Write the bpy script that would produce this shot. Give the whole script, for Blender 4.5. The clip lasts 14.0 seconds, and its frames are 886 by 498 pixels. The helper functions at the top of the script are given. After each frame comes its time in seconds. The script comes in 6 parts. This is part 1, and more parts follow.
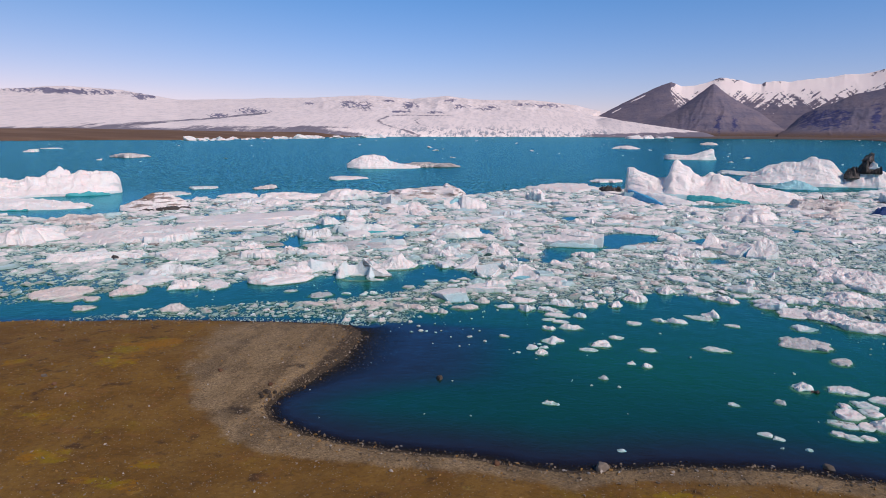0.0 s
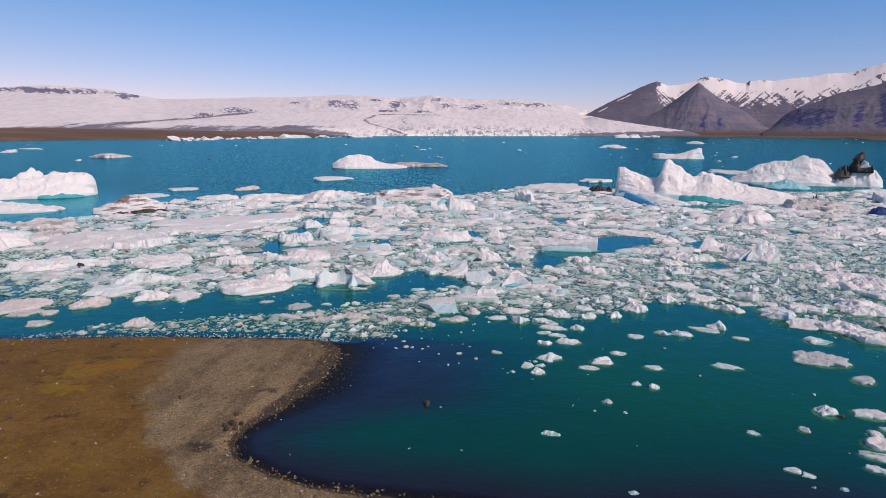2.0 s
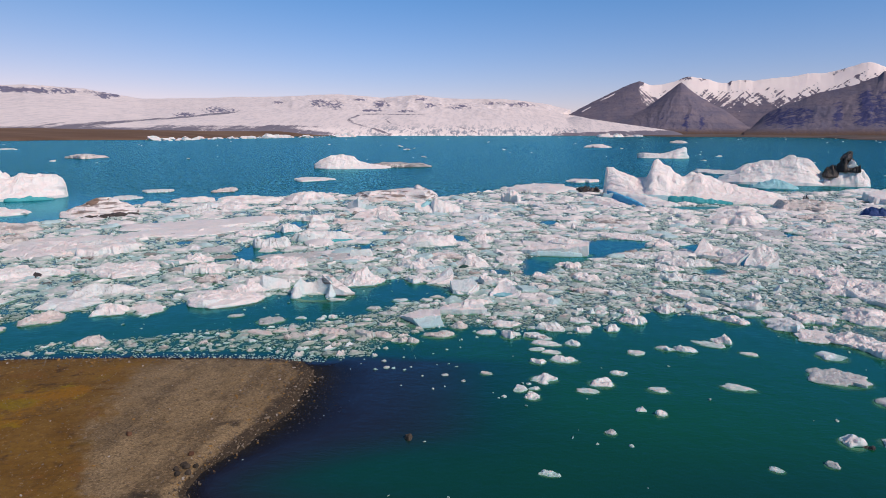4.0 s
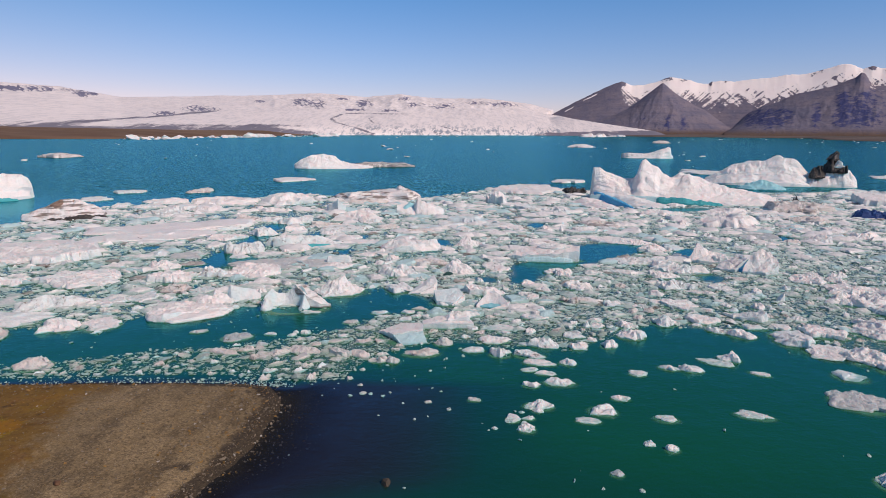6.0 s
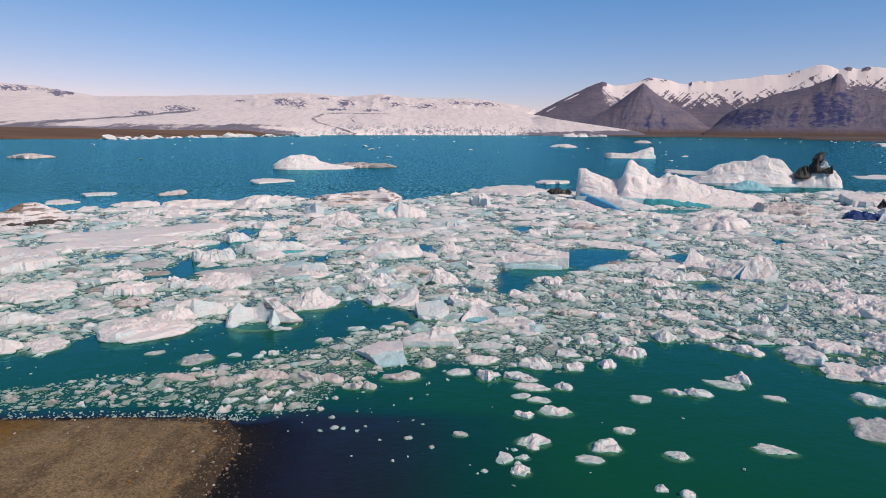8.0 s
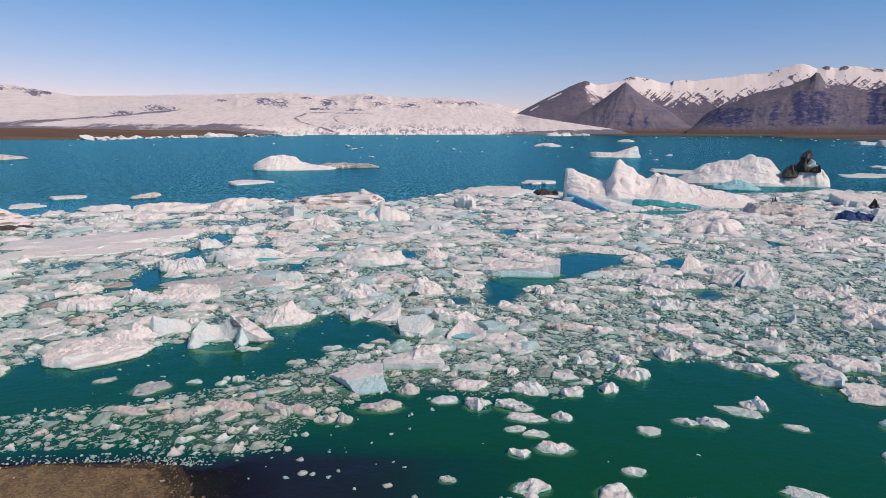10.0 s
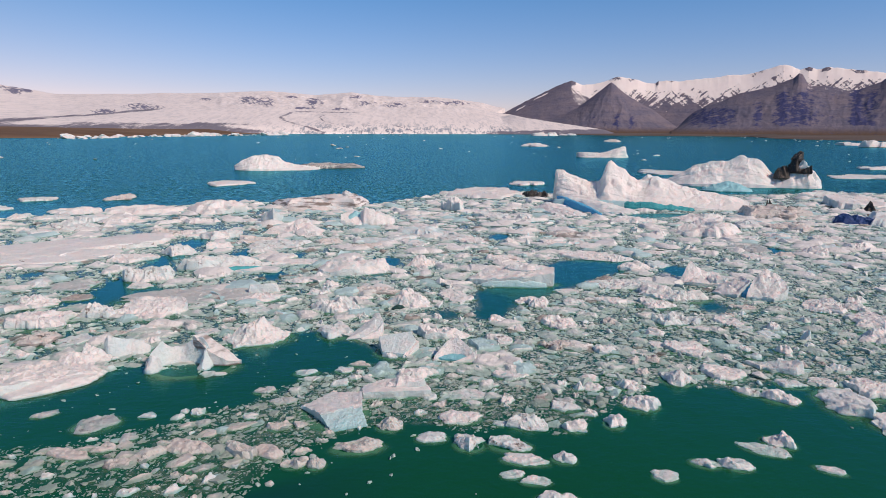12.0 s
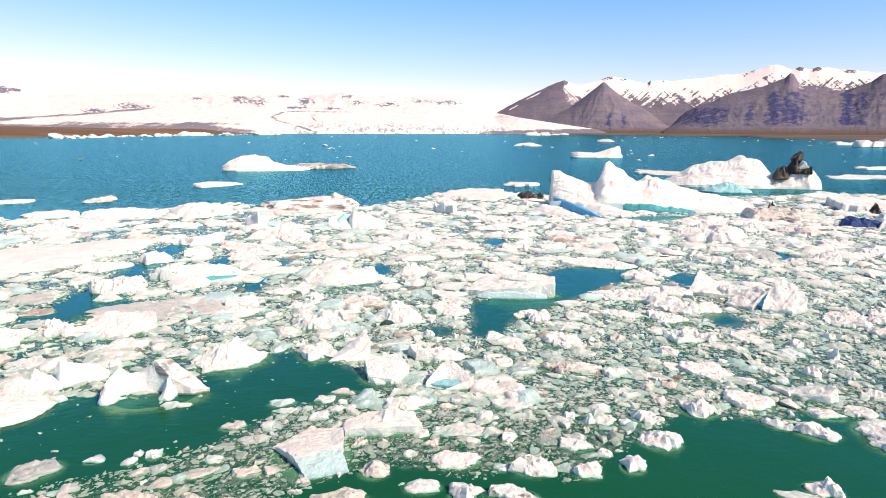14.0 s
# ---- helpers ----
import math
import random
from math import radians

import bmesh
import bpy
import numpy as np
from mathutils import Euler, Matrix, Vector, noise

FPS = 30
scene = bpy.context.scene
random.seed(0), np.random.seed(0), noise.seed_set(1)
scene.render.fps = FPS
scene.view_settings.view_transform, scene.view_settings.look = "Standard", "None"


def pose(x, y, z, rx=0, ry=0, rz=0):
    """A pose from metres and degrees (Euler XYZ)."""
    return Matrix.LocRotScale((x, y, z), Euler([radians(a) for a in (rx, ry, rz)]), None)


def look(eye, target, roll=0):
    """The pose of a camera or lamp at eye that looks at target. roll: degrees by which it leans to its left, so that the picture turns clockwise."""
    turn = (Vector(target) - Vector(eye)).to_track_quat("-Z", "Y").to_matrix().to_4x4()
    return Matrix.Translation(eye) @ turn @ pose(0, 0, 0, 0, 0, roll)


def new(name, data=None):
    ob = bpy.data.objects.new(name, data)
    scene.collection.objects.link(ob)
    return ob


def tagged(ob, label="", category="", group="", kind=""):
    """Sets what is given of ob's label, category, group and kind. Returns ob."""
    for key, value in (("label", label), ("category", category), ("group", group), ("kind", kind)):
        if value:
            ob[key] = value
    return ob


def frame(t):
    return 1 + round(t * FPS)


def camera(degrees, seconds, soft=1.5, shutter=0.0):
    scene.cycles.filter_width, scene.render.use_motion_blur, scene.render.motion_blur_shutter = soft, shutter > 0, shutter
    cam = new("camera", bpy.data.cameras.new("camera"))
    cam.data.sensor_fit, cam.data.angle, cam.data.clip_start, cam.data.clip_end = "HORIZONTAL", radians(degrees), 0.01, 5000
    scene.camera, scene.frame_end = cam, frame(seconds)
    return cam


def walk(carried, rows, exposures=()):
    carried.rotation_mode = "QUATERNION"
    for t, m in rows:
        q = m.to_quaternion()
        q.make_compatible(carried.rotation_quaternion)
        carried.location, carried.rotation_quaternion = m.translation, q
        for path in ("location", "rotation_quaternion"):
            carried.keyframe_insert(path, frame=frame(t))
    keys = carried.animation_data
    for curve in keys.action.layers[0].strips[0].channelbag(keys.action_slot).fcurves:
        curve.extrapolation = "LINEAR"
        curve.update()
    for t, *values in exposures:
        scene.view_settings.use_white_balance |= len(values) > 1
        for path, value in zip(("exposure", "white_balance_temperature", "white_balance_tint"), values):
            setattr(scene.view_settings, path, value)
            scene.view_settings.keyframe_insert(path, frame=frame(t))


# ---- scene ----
import itertools

cam = camera(68.6, 14.0, soft=0.66)
EXPOSURES = [(0, -0.04, 6250, 20), (4, -0.05, 6400, 18), (10, -0.05, 6600, 16), (13.4, -0.04, 6650, 16), (13.6, 0.12, 6700, 16), (13.8, 0.5, 7000, 16), (14.0, 0.85, 7400, 16)]
PATH = [
    (0, (0.937, -1.894, 22.128), (0.762, 0.066, 21.773), 0.3),
    (0.5, (0.847, -0.521, 22.102), (0.68, 1.441, 21.747), 0.3),
    (1, (0.741, 0.986, 22.094), (0.583, 2.948, 21.738), 0.3),
    (1.5, (0.625, 2.459, 22.087), (0.476, 4.421, 21.731), 0.2),
    (2, (0.502, 3.993, 22.076), (0.365, 5.957, 21.719), 0.2),
    (2.5, (0.397, 5.466, 22.049), (0.272, 7.43, 21.692), 0.2),
    (3, (0.318, 7.014, 22.052), (0.205, 8.978, 21.695), 0.2),
    (5.5, (0.032, 14.759, 21.962), (-0.022, 16.726, 21.603), 0.2),
    (6, (-0.017, 16.436, 21.917), (-0.057, 18.404, 21.558), 0.3),
    (6.5, (-0.007, 17.934, 21.927), (-0.035, 19.901, 21.569), 0.3),
    (7, (-0.018, 19.568, 21.925), (-0.032, 21.536, 21.566), 0.3),
    (7.5, (-0.056, 21.087, 21.945), (-0.057, 23.055, 21.586), 0.3),
    (8, (-0.039, 22.725, 21.925), (-0.026, 24.693, 21.566), 0.3),
    (8.2, (-0.029, 23.355, 21.92), (-0.011, 25.322, 21.561), 0.3),
    (10.5, (0.122, 30.608, 22.023), (0.195, 32.574, 21.662), 0.2),
    (11, (0.158, 32.212, 22.047), (0.243, 34.177, 21.686), 0.3),
    (11.5, (0.227, 33.851, 22.039), (0.322, 35.816, 21.678), 0.3),
    (12, (0.312, 35.508, 22.069), (0.414, 37.472, 21.707), 0.3),
    (12.5, (0.374, 37.125, 22.053), (0.484, 39.089, 21.691), 0.3),
    (13, (0.492, 38.841, 22.027), (0.607, 40.805, 21.665), 0.3),
    (13.5, (0.572, 40.433, 22.05), (0.693, 42.396, 21.687), 0.3),
    (14, (0.676, 42.145, 22.064), (0.8, 44.108, 21.701), 0.3),
]
walk(cam, [(t, look(eye, target, roll)) for t, eye, target, roll in PATH], EXPOSURES)

# ---- light ----
SUN_ELEVATION, SUN_AZIMUTH = radians(41), radians(126)   # azimuth clockwise from +y
world = bpy.data.worlds.new("sky")
scene.world = world
world.use_nodes = True
wn = world.node_tree
sky = wn.nodes.new("ShaderNodeTexSky")
sky.sky_type, sky.sun_disc = "NISHITA", False
sky.sun_elevation, sky.sun_rotation = SUN_ELEVATION, SUN_AZIMUTH
sky.altitude, sky.air_density, sky.dust_density, sky.ozone_density = 0, 1.0, 0.0, 6.0
wn.nodes["Background"].inputs["Strength"].default_value = 0.122
# clear northern air: pinkish at the horizon, azure above
where = wn.nodes.new("ShaderNodeTexCoord")
split = wn.nodes.new("ShaderNodeSeparateXYZ")
wn.links.new(where.outputs["Generated"], split.inputs[0])
air = wn.nodes.new("ShaderNodeValToRGB")
air.color_ramp.elements[0].position, air.color_ramp.elements[0].color = 0.02, (1.0, 0.76, 0.86, 1)
air.color_ramp.elements[1].position, air.color_ramp.elements[1].color = 0.24, (0.42, 0.78, 0.94, 1)
high = air.color_ramp.elements.new(0.65)
high.color = (0.72, 0.76, 0.66, 1)
wn.links.new(split.outputs[2], air.inputs[0])
hue = wn.nodes.new("ShaderNodeMix")
hue.data_type, hue.blend_type = "RGBA", "MULTIPLY"
hue.inputs[0].default_value = 1.0
wn.links.new(sky.outputs["Color"], hue.inputs[6])
wn.links.new(air.outputs[0], hue.inputs[7])
west = wn.nodes.new("ShaderNodeMapRange")
west.interpolation_type = "SMOOTHSTEP"
west.inputs["From Min"].default_value, west.inputs["From Max"].default_value = -0.05, -0.75
wn.links.new(split.outputs[0], west.inputs["Value"])
rose = wn.nodes.new("ShaderNodeMix")
rose.data_type, rose.blend_type = "RGBA", "MULTIPLY"
rose.inputs[7].default_value = (1.14, 0.94, 0.84, 1)
wn.links.new(west.outputs["Result"], rose.inputs[0])
wn.links.new(hue.outputs[2], rose.inputs[6])
wn.links.new(rose.outputs[2], wn.nodes["Background"].inputs["Color"])
sun = new("sun", bpy.data.lights.new("sun", "SUN"))
sun.data.energy, sun.data.angle, sun.data.color = 3.2, radians(0.53), (1.0, 0.83, 0.66)
sun.matrix_world = look((math.sin(SUN_AZIMUTH) * math.cos(SUN_ELEVATION) * 100, math.cos(SUN_AZIMUTH) * math.cos(SUN_ELEVATION) * 100,
                         math.sin(SUN_ELEVATION) * 100), (0, 0, 0))
scene.view_settings.exposure = 0.0


# ---- materials ----
class Nodes:
    """Short spelling for a node material."""

    def __init__(self, name, rough=0.6, specular=0.5):
        self.mat = bpy.data.materials.new(name)
        self.mat.use_nodes = True
        self.tree = self.mat.node_tree
        self.bsdf = self.tree.nodes["Principled BSDF"]
        self.bsdf.inputs["Roughness"].default_value = rough
        self.bsdf.inputs["Specular IOR Level"].default_value = specular
        self.place = self.tree.nodes.new("ShaderNodeNewGeometry").outputs["Position"]

    def link(self, a, b):
        self.tree.links.new(a, b)

    def noise(self, scale, detail=4.0, stretch=None, rough=0.55):
        n = self.tree.nodes.new("ShaderNodeTexNoise")
        n.inputs["Scale"].default_value, n.inputs["Detail"].default_value, n.inputs["Roughness"].default_value = scale, detail, rough
        source = self.place
        if stretch:
            m = self.tree.nodes.new("ShaderNodeMapping")
            m.inputs["Scale"].default_value = stretch
            self.link(self.place, m.inputs["Vector"])
            source = m.outputs["Vector"]
        self.link(source, n.inputs["Vector"])
        return n.outputs["Fac"]

    def cells(self, scale):
        n = self.tree.nodes.new("ShaderNodeTexVoronoi")
        n.inputs["Scale"].default_value = scale
        self.link(self.place, n.inputs["Vector"])
        return n.outputs["Distance"], n.outputs["Color"]

    def ramp(self, fac, low, high):
        """0 below low, 1 above high."""
        n = self.tree.nodes.new("ShaderNodeMapRange")
        n.interpolation_type = "SMOOTHSTEP"
        n.inputs["From Min"].default_value, n.inputs["From Max"].default_value = low, high
        self.link(fac, n.inputs["Value"])
        return n.outputs["Result"]

    def maths(self, op, a, b):
        n = self.tree.nodes.new("ShaderNodeMath")
        n.operation = op
        for i, v in enumerate((a, b)):
            if isinstance(v, (int, float)):
                n.inputs[i].default_value = v
            else:
                self.link(v, n.inputs[i])
        return n.outputs[0]

    def mix(self, fac, a, b):
        n = self.tree.nodes.new("ShaderNodeMix")
        n.data_type = "RGBA"
        for key, v in ((0, fac), (6, a), (7, b)):
            if isinstance(v, (int, float)):
                n.inputs[key].default_value = v
            elif isinstance(v, tuple):
                n.inputs[key].default_value = (*v, 1)
            else:
                self.link(v, n.inputs[key])
        return n.outputs[2]

    def attribute(self, name):
        n = self.tree.nodes.new("ShaderNodeAttribute")
        n.attribute_name = name
        return n.outputs["Fac"]

    def up(self):
        n = self.tree.nodes.new("ShaderNodeSeparateXYZ")
        self.link(self.tree.nodes["Geometry"].outputs["Normal"], n.inputs[0])
        return n.outputs[2]

    def height(self):
        n = self.tree.nodes.new("ShaderNodeSeparateXYZ")
        self.link(self.place, n.inputs[0])
        return n.outputs[2]

    def island(self):
        return self.tree.nodes["Geometry"].outputs["Random Per Island"]

    def random(self):
        return self.tree.nodes.new("ShaderNodeObjectInfo").outputs["Random"]

    def bump(self, fac, distance, strength=1.0, under=None):
        n = self.tree.nodes.new("ShaderNodeBump")
        n.inputs["Distance"].default_value, n.inputs["Strength"].default_value = distance, strength
        self.link(fac, n.inputs["Height"])
        if under:
            self.link(under, n.inputs["Normal"])
        return n.outputs["Normal"]

    def done(self, colour, normal=None, rough=None):
        if isinstance(colour, tuple):
            self.bsdf.inputs["Base Color"].default_value = (*colour, 1)
        else:
            self.link(colour, self.bsdf.inputs["Base Color"])
        if normal:
            self.link(normal, self.bsdf.inputs["Normal"])
        if rough:
            self.link(rough, self.bsdf.inputs["Roughness"])
        return self.mat


def ice_material(name, snow, bare, wet, dirt=0.0, dirt_colour=(0.07, 0.06, 0.055), grain=3.0, pieces=False, bands=0.0, awash=0.7):
    """Weathered crust on top, bare ice on the steep sides, water-worn ice at the waterline, grit."""
    n = Nodes(name, 0.55, 0.4)
    if not pieces:
        # light seeps through the ice
        n.bsdf.inputs["Subsurface Weight"].default_value, n.bsdf.inputs["Subsurface Scale"].default_value = 0.35, 0.3
        n.bsdf.inputs["Subsurface Radius"].default_value = (0.6, 0.95, 1.0)
    pick = n.island() if pieces else n.random()
    crust = n.mix(n.ramp(n.noise(0.35, 5), 0.35, 0.7), snow, tuple(c * 0.93 for c in snow))
    if pieces:
        crust = n.mix(n.ramp(pick, awash - 0.3, awash + 0.3), crust, bare)
        glassy = n.maths("MULTIPLY", n.ramp(pick, 0.20, 0.21), n.ramp(pick, 0.34, 0.33))
        crust = n.mix(n.maths("MULTIPLY", glassy, 0.8), crust, (0.46, 0.72, 0.74))
    else:
        # clear patches where the crust has melted off
        clear = n.ramp(n.maths("ADD", n.noise(0.4, 3), n.maths("MULTIPLY", n.maths("SUBTRACT", pick, 0.5), 0.5)), 0.52, 0.72)
        crust = n.mix(n.maths("MULTIPLY", clear, 0.55), crust, bare)
    steep = n.ramp(n.maths("ADD", n.up(), n.maths("MULTIPLY", n.noise(1.2, 3), 0.4)), 0.75, 0.25)
    colour = n.mix(n.maths("MULTIPLY", steep, 0.8), crust, bare)
    low = n.ramp(n.maths("SUBTRACT", n.height(), n.maths("MULTIPLY", n.noise(0.9, 3), 0.35 if pieces else 0.22)), 0.18 if pieces else 0.07, -0.08)
    colour = n.mix(n.maths("MULTIPLY", low, 0.7), colour, wet)
    pits = n.ramp(n.noise(2.2, 7, (1, 1, 1.6), 0.7), 0.5, 0.64)
    colour = n.mix(n.maths("MULTIPLY", pits, 0.25), colour, tuple(c * 0.55 for c in bare))
    if bands:
        streak = n.ramp(n.noise(0.5, 5, (0.35, 0.35, 3.0)), 0.57 - bands * 0.1, 0.62)
        colour = n.mix(n.maths("MULTIPLY", streak, bands), colour, dirt_colour)
    if dirt:
        speck = n.maths("ADD", n.noise(1.1, 8, None, 0.75), n.maths("MULTIPLY", n.maths("SUBTRACT", pick, 0.5), 0.16))
        grit = n.ramp(speck, 0.66 - dirt * 0.25, 0.78 - dirt * 0.2)
        colour = n.mix(grit, colour, dirt_colour)
    normal = n.bump(n.noise(grain, 6, None, 0.7), 0.2, 0.85)
    normal = n.bump(n.noise(grain * 0.25, 3), 0.4, 0.3, normal)
    return n.done(colour, normal)


WHITE = (0.88, 0.84, 0.815)
ICE = ice_material("weathered_ice", WHITE, (0.66, 0.765, 0.76), (0.28, 0.58, 0.52), 0.18, dirt_colour=(0.14, 0.105, 0.08))
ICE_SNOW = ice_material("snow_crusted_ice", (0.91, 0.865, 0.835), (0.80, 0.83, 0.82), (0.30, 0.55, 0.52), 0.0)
ICE_DIRTY = ice_material("gritty_ice", (0.76, 0.70, 0.66), (0.58, 0.56, 0.53), (0.20, 0.36, 0.34), 0.35, bands=0.5)
ICE_BLACK = ice_material("sediment_laden_ice", (0.05, 0.045, 0.042), (0.03, 0.028, 0.028), (0.03, 0.03, 0.03), 0.3, dirt_colour=(0.45, 0.42, 0.40))
ICE_DEBRIS = ice_material("debris_covered_ice", (0.06, 0.052, 0.047), (0.035, 0.03, 0.03), (0.05, 0.05, 0.05), 0.35, dirt_colour=(0.34, 0.27, 0.22))
ICE_BROWN = ice_material("brown_stained_ice", (0.36, 0.26, 0.20), (0.22, 0.15, 0.11), (0.2, 0.15, 0.12), 0.2, bands=0.5)
ICE_TAIL = ice_material("grit_strewn_ice", (0.52, 0.50, 0.49), (0.30, 0.29, 0.29), (0.16, 0.24, 0.24), 0.45, bands=0.6)
ICE_WET = ice_material("wet_grey_ice", (0.60, 0.61, 0.60), (0.44, 0.50, 0.50), (0.20, 0.38, 0.34), 0.15)
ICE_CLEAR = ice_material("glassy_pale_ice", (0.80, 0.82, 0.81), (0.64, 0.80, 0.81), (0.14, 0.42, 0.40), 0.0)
ICE_AQUA = ice_material("aqua_ice", (0.56, 0.76, 0.78), (0.46, 0.70, 0.73), (0.20, 0.50, 0.48), 0.0)
ICE_BLUE = ice_material("deep_blue_ice", (0.10, 0.50, 0.78), (0.03, 0.34, 0.68), (0.03, 0.32, 0.46), 0.0)
ICE_NAVY = ice_material("navy_ice", (0.03, 0.09, 0.26), (0.01, 0.04, 0.18), (0.01, 0.06, 0.14), 0.0)
ICE_TEAL = ice_material("turquoise_ice", (0.34, 0.66, 0.72), (0.14, 0.48, 0.58), (0.08, 0.36, 0.36), 0.0)
# teal ice, its colour deepened for the shade below overhangs
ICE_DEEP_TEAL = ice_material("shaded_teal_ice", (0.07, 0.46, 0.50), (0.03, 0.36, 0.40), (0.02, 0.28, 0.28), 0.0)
# near-black teal: the darkness inside a hollow, as a colour
ICE_CAVE_SHADE = ice_material("shadowed_cave_ice", (0.02, 0.09, 0.08), (0.012, 0.06, 0.055), (0.01, 0.05, 0.045), 0.0)
ICE_STRIPED = ice_material("striped_ice", (0.88, 0.84, 0.81), (0.72, 0.74, 0.74), (0.25, 0.42, 0.40), 0.10, bands=0.85, dirt_colour=(0.15, 0.105, 0.08))
BRASH = ice_material("brash_ice", (0.90, 0.86, 0.83), (0.52, 0.62, 0.58), (0.28, 0.47, 0.41), 0.08, pieces=True, awash=0.85)
BRASH_PACK = ice_material("packed_brash_ice", (0.92, 0.885, 0.86), (0.64, 0.73, 0.70), (0.34, 0.54, 0.48), 0.08, pieces=True, awash=1.1)
BRASH_GRIT = ice_material("gritty_brash_ice", (0.50, 0.44, 0.40), (0.26, 0.23, 0.21), (0.16, 0.22, 0.19), 0.55, dirt_colour=(0.09, 0.07, 0.055), pieces=True, awash=0.9)
BLOCK = ice_material("dull_ice", (0.74, 0.67, 0.63), (0.60, 0.62, 0.58), (0.30, 0.46, 0.40), 0.2)
BRASH_WET = ice_material("wet_brash_ice", (0.70, 0.64, 0.60), (0.42, 0.47, 0.43), (0.22, 0.36, 0.30), 0.05, pieces=True, awash=0.7)


def foot_material():
    """Ice under water: green, thinning out with depth."""
    n = Nodes("submerged_ice", 0.35, 0.3)
    mat = n.done(n.mix(n.noise(1.5, 4), (0.055, 0.25, 0.12), (0.11, 0.34, 0.20)))
    fade = n.maths("MULTIPLY", n.attribute("fade"), n.maths("ADD", n.noise(0.9, 4), 0.15))
    n.link(n.maths("MULTIPLY", n.ramp(fade, 0.0, 0.75), 0.8), n.bsdf.inputs["Alpha"])
    return mat


FOOT = foot_material()


def slush_material():
    """Crumbs and slush of ice, awash."""
    n = Nodes("slush", 0.5, 0.3)
    crumb, tint = n.cells(1.7)
    fine = n.cells(4.2)[0]
    mat = n.done(n.mix(n.noise(0.5, 5), n.mix(n.ramp(n.attribute("cover"), 1.0, 1.5), (0.30, 0.46, 0.40), (0.66, 0.72, 0.67)), (0.84, 0.81, 0.76)))
    bits = n.maths("MAXIMUM", n.ramp(n.maths("ADD", crumb, n.maths("MULTIPLY", n.noise(3.0, 5), 0.5)), 0.85, 0.45), n.maths("MULTIPLY", n.ramp(fine, 0.65, 0.2), 0.7))
    bits = n.maths("MAXIMUM", bits, n.maths("MULTIPLY", n.ramp(n.maths("ADD", n.attribute("cover"), n.maths("MULTIPLY", n.noise(0.6, 5, None, 0.65), 0.5)), 1.45, 1.95), 0.5))
    patch = n.ramp(n.noise(0.12, 4), 0.2, 0.5)
    n.link(n.maths("MULTIPLY", n.maths("MULTIPLY", bits, n.ramp(n.attribute("cover"), 0.3, 1.0)), n.maths("MULTIPLY", patch, 0.85)), n.bsdf.inputs["Alpha"])
    return mat


SLUSH = slush_material()


def water_material():
    """Milky melt water, rippled: opaque where deep, the bed showing through the shallows."""
    n = Nodes("lagoon_water")
    depth = n.attribute("depth")
    silt = n.mix(n.ramp(n.noise(0.02, 3), 0.3, 0.7), (0.003, 0.092, 0.028), (0.003, 0.080, 0.024))
    colour = n.mix(n.ramp(depth, 1.2, 6.0), (0.003, 0.050, 0.034), silt)
    colour = n.mix(n.ramp(depth, 0.1, 2.4), (0.018, 0.012, 0.018), colour)
    # sheltered between the ice, wind ripples out on the open lagoon
    far = n.tree.nodes.new("ShaderNodeSeparateXYZ")
    n.link(n.place, far.inputs[0])
    wind = n.maths("ADD", n.maths("MULTIPLY", n.ramp(far.outputs[1], 190.0, 270.0), 0.85), 0.15)
    normal = n.bump(n.maths("MULTIPLY", n.noise(1.1, 4, (1.0, 1.6, 1.0), 0.7), wind), 0.16, 1.0)
    normal = n.bump(n.noise(0.3, 3), 0.12, 0.5, normal)
    body = n.tree.nodes.new("ShaderNodeBsdfDiffuse")
    n.link(colour, body.inputs["Color"])
    gloss = n.tree.nodes.new("ShaderNodeBsdfGlossy")
    gloss.inputs["Roughness"].default_value = 0.14
    gloss.inputs["Color"].default_value = (0.24, 0.76, 1.0, 1)
    n.link(normal, gloss.inputs["Normal"])
    fresnel = n.tree.nodes.new("ShaderNodeFresnel")
    fresnel.inputs["IOR"].default_value = 1.333
    n.link(normal, fresnel.inputs["Normal"])
    # facets turned to the eye reflect little, so the mean over the waves stays low
    share = n.maths("MINIMUM", n.maths("MULTIPLY", fresnel.outputs[0], 1.2), 0.54)
    gusts = n.maths("MULTIPLY", n.maths("SUBTRACT", n.noise(0.75, 5, (1.0, 0.22, 1.0), 0.65), 0.5), n.maths("MULTIPLY", wind, 3.2))
    share = n.maths("MULTIPLY", share, n.maths("ADD", gusts, 1.0))
    surface = n.tree.nodes.new("ShaderNodeMixShader")
    n.link(share, surface.inputs[0])
    n.link(body.outputs[0], surface.inputs[1])
    n.link(gloss.outputs[0], surface.inputs[2])
    clear = n.tree.nodes.new("ShaderNodeBsdfTransparent")
    clear.inputs["Color"].default_value = (0.55, 0.62, 0.72, 1)
    mixer = n.tree.nodes.new("ShaderNodeMixShader")
    n.link(n.ramp(depth, -0.05, 0.5), mixer.inputs[0])
    n.link(clear.outputs[0], mixer.inputs[1])
    n.link(surface.outputs[0], mixer.inputs[2])
    n.link(mixer.outputs[0], n.tree.nodes["Material Output"].inputs["Surface"])
    return n.mat


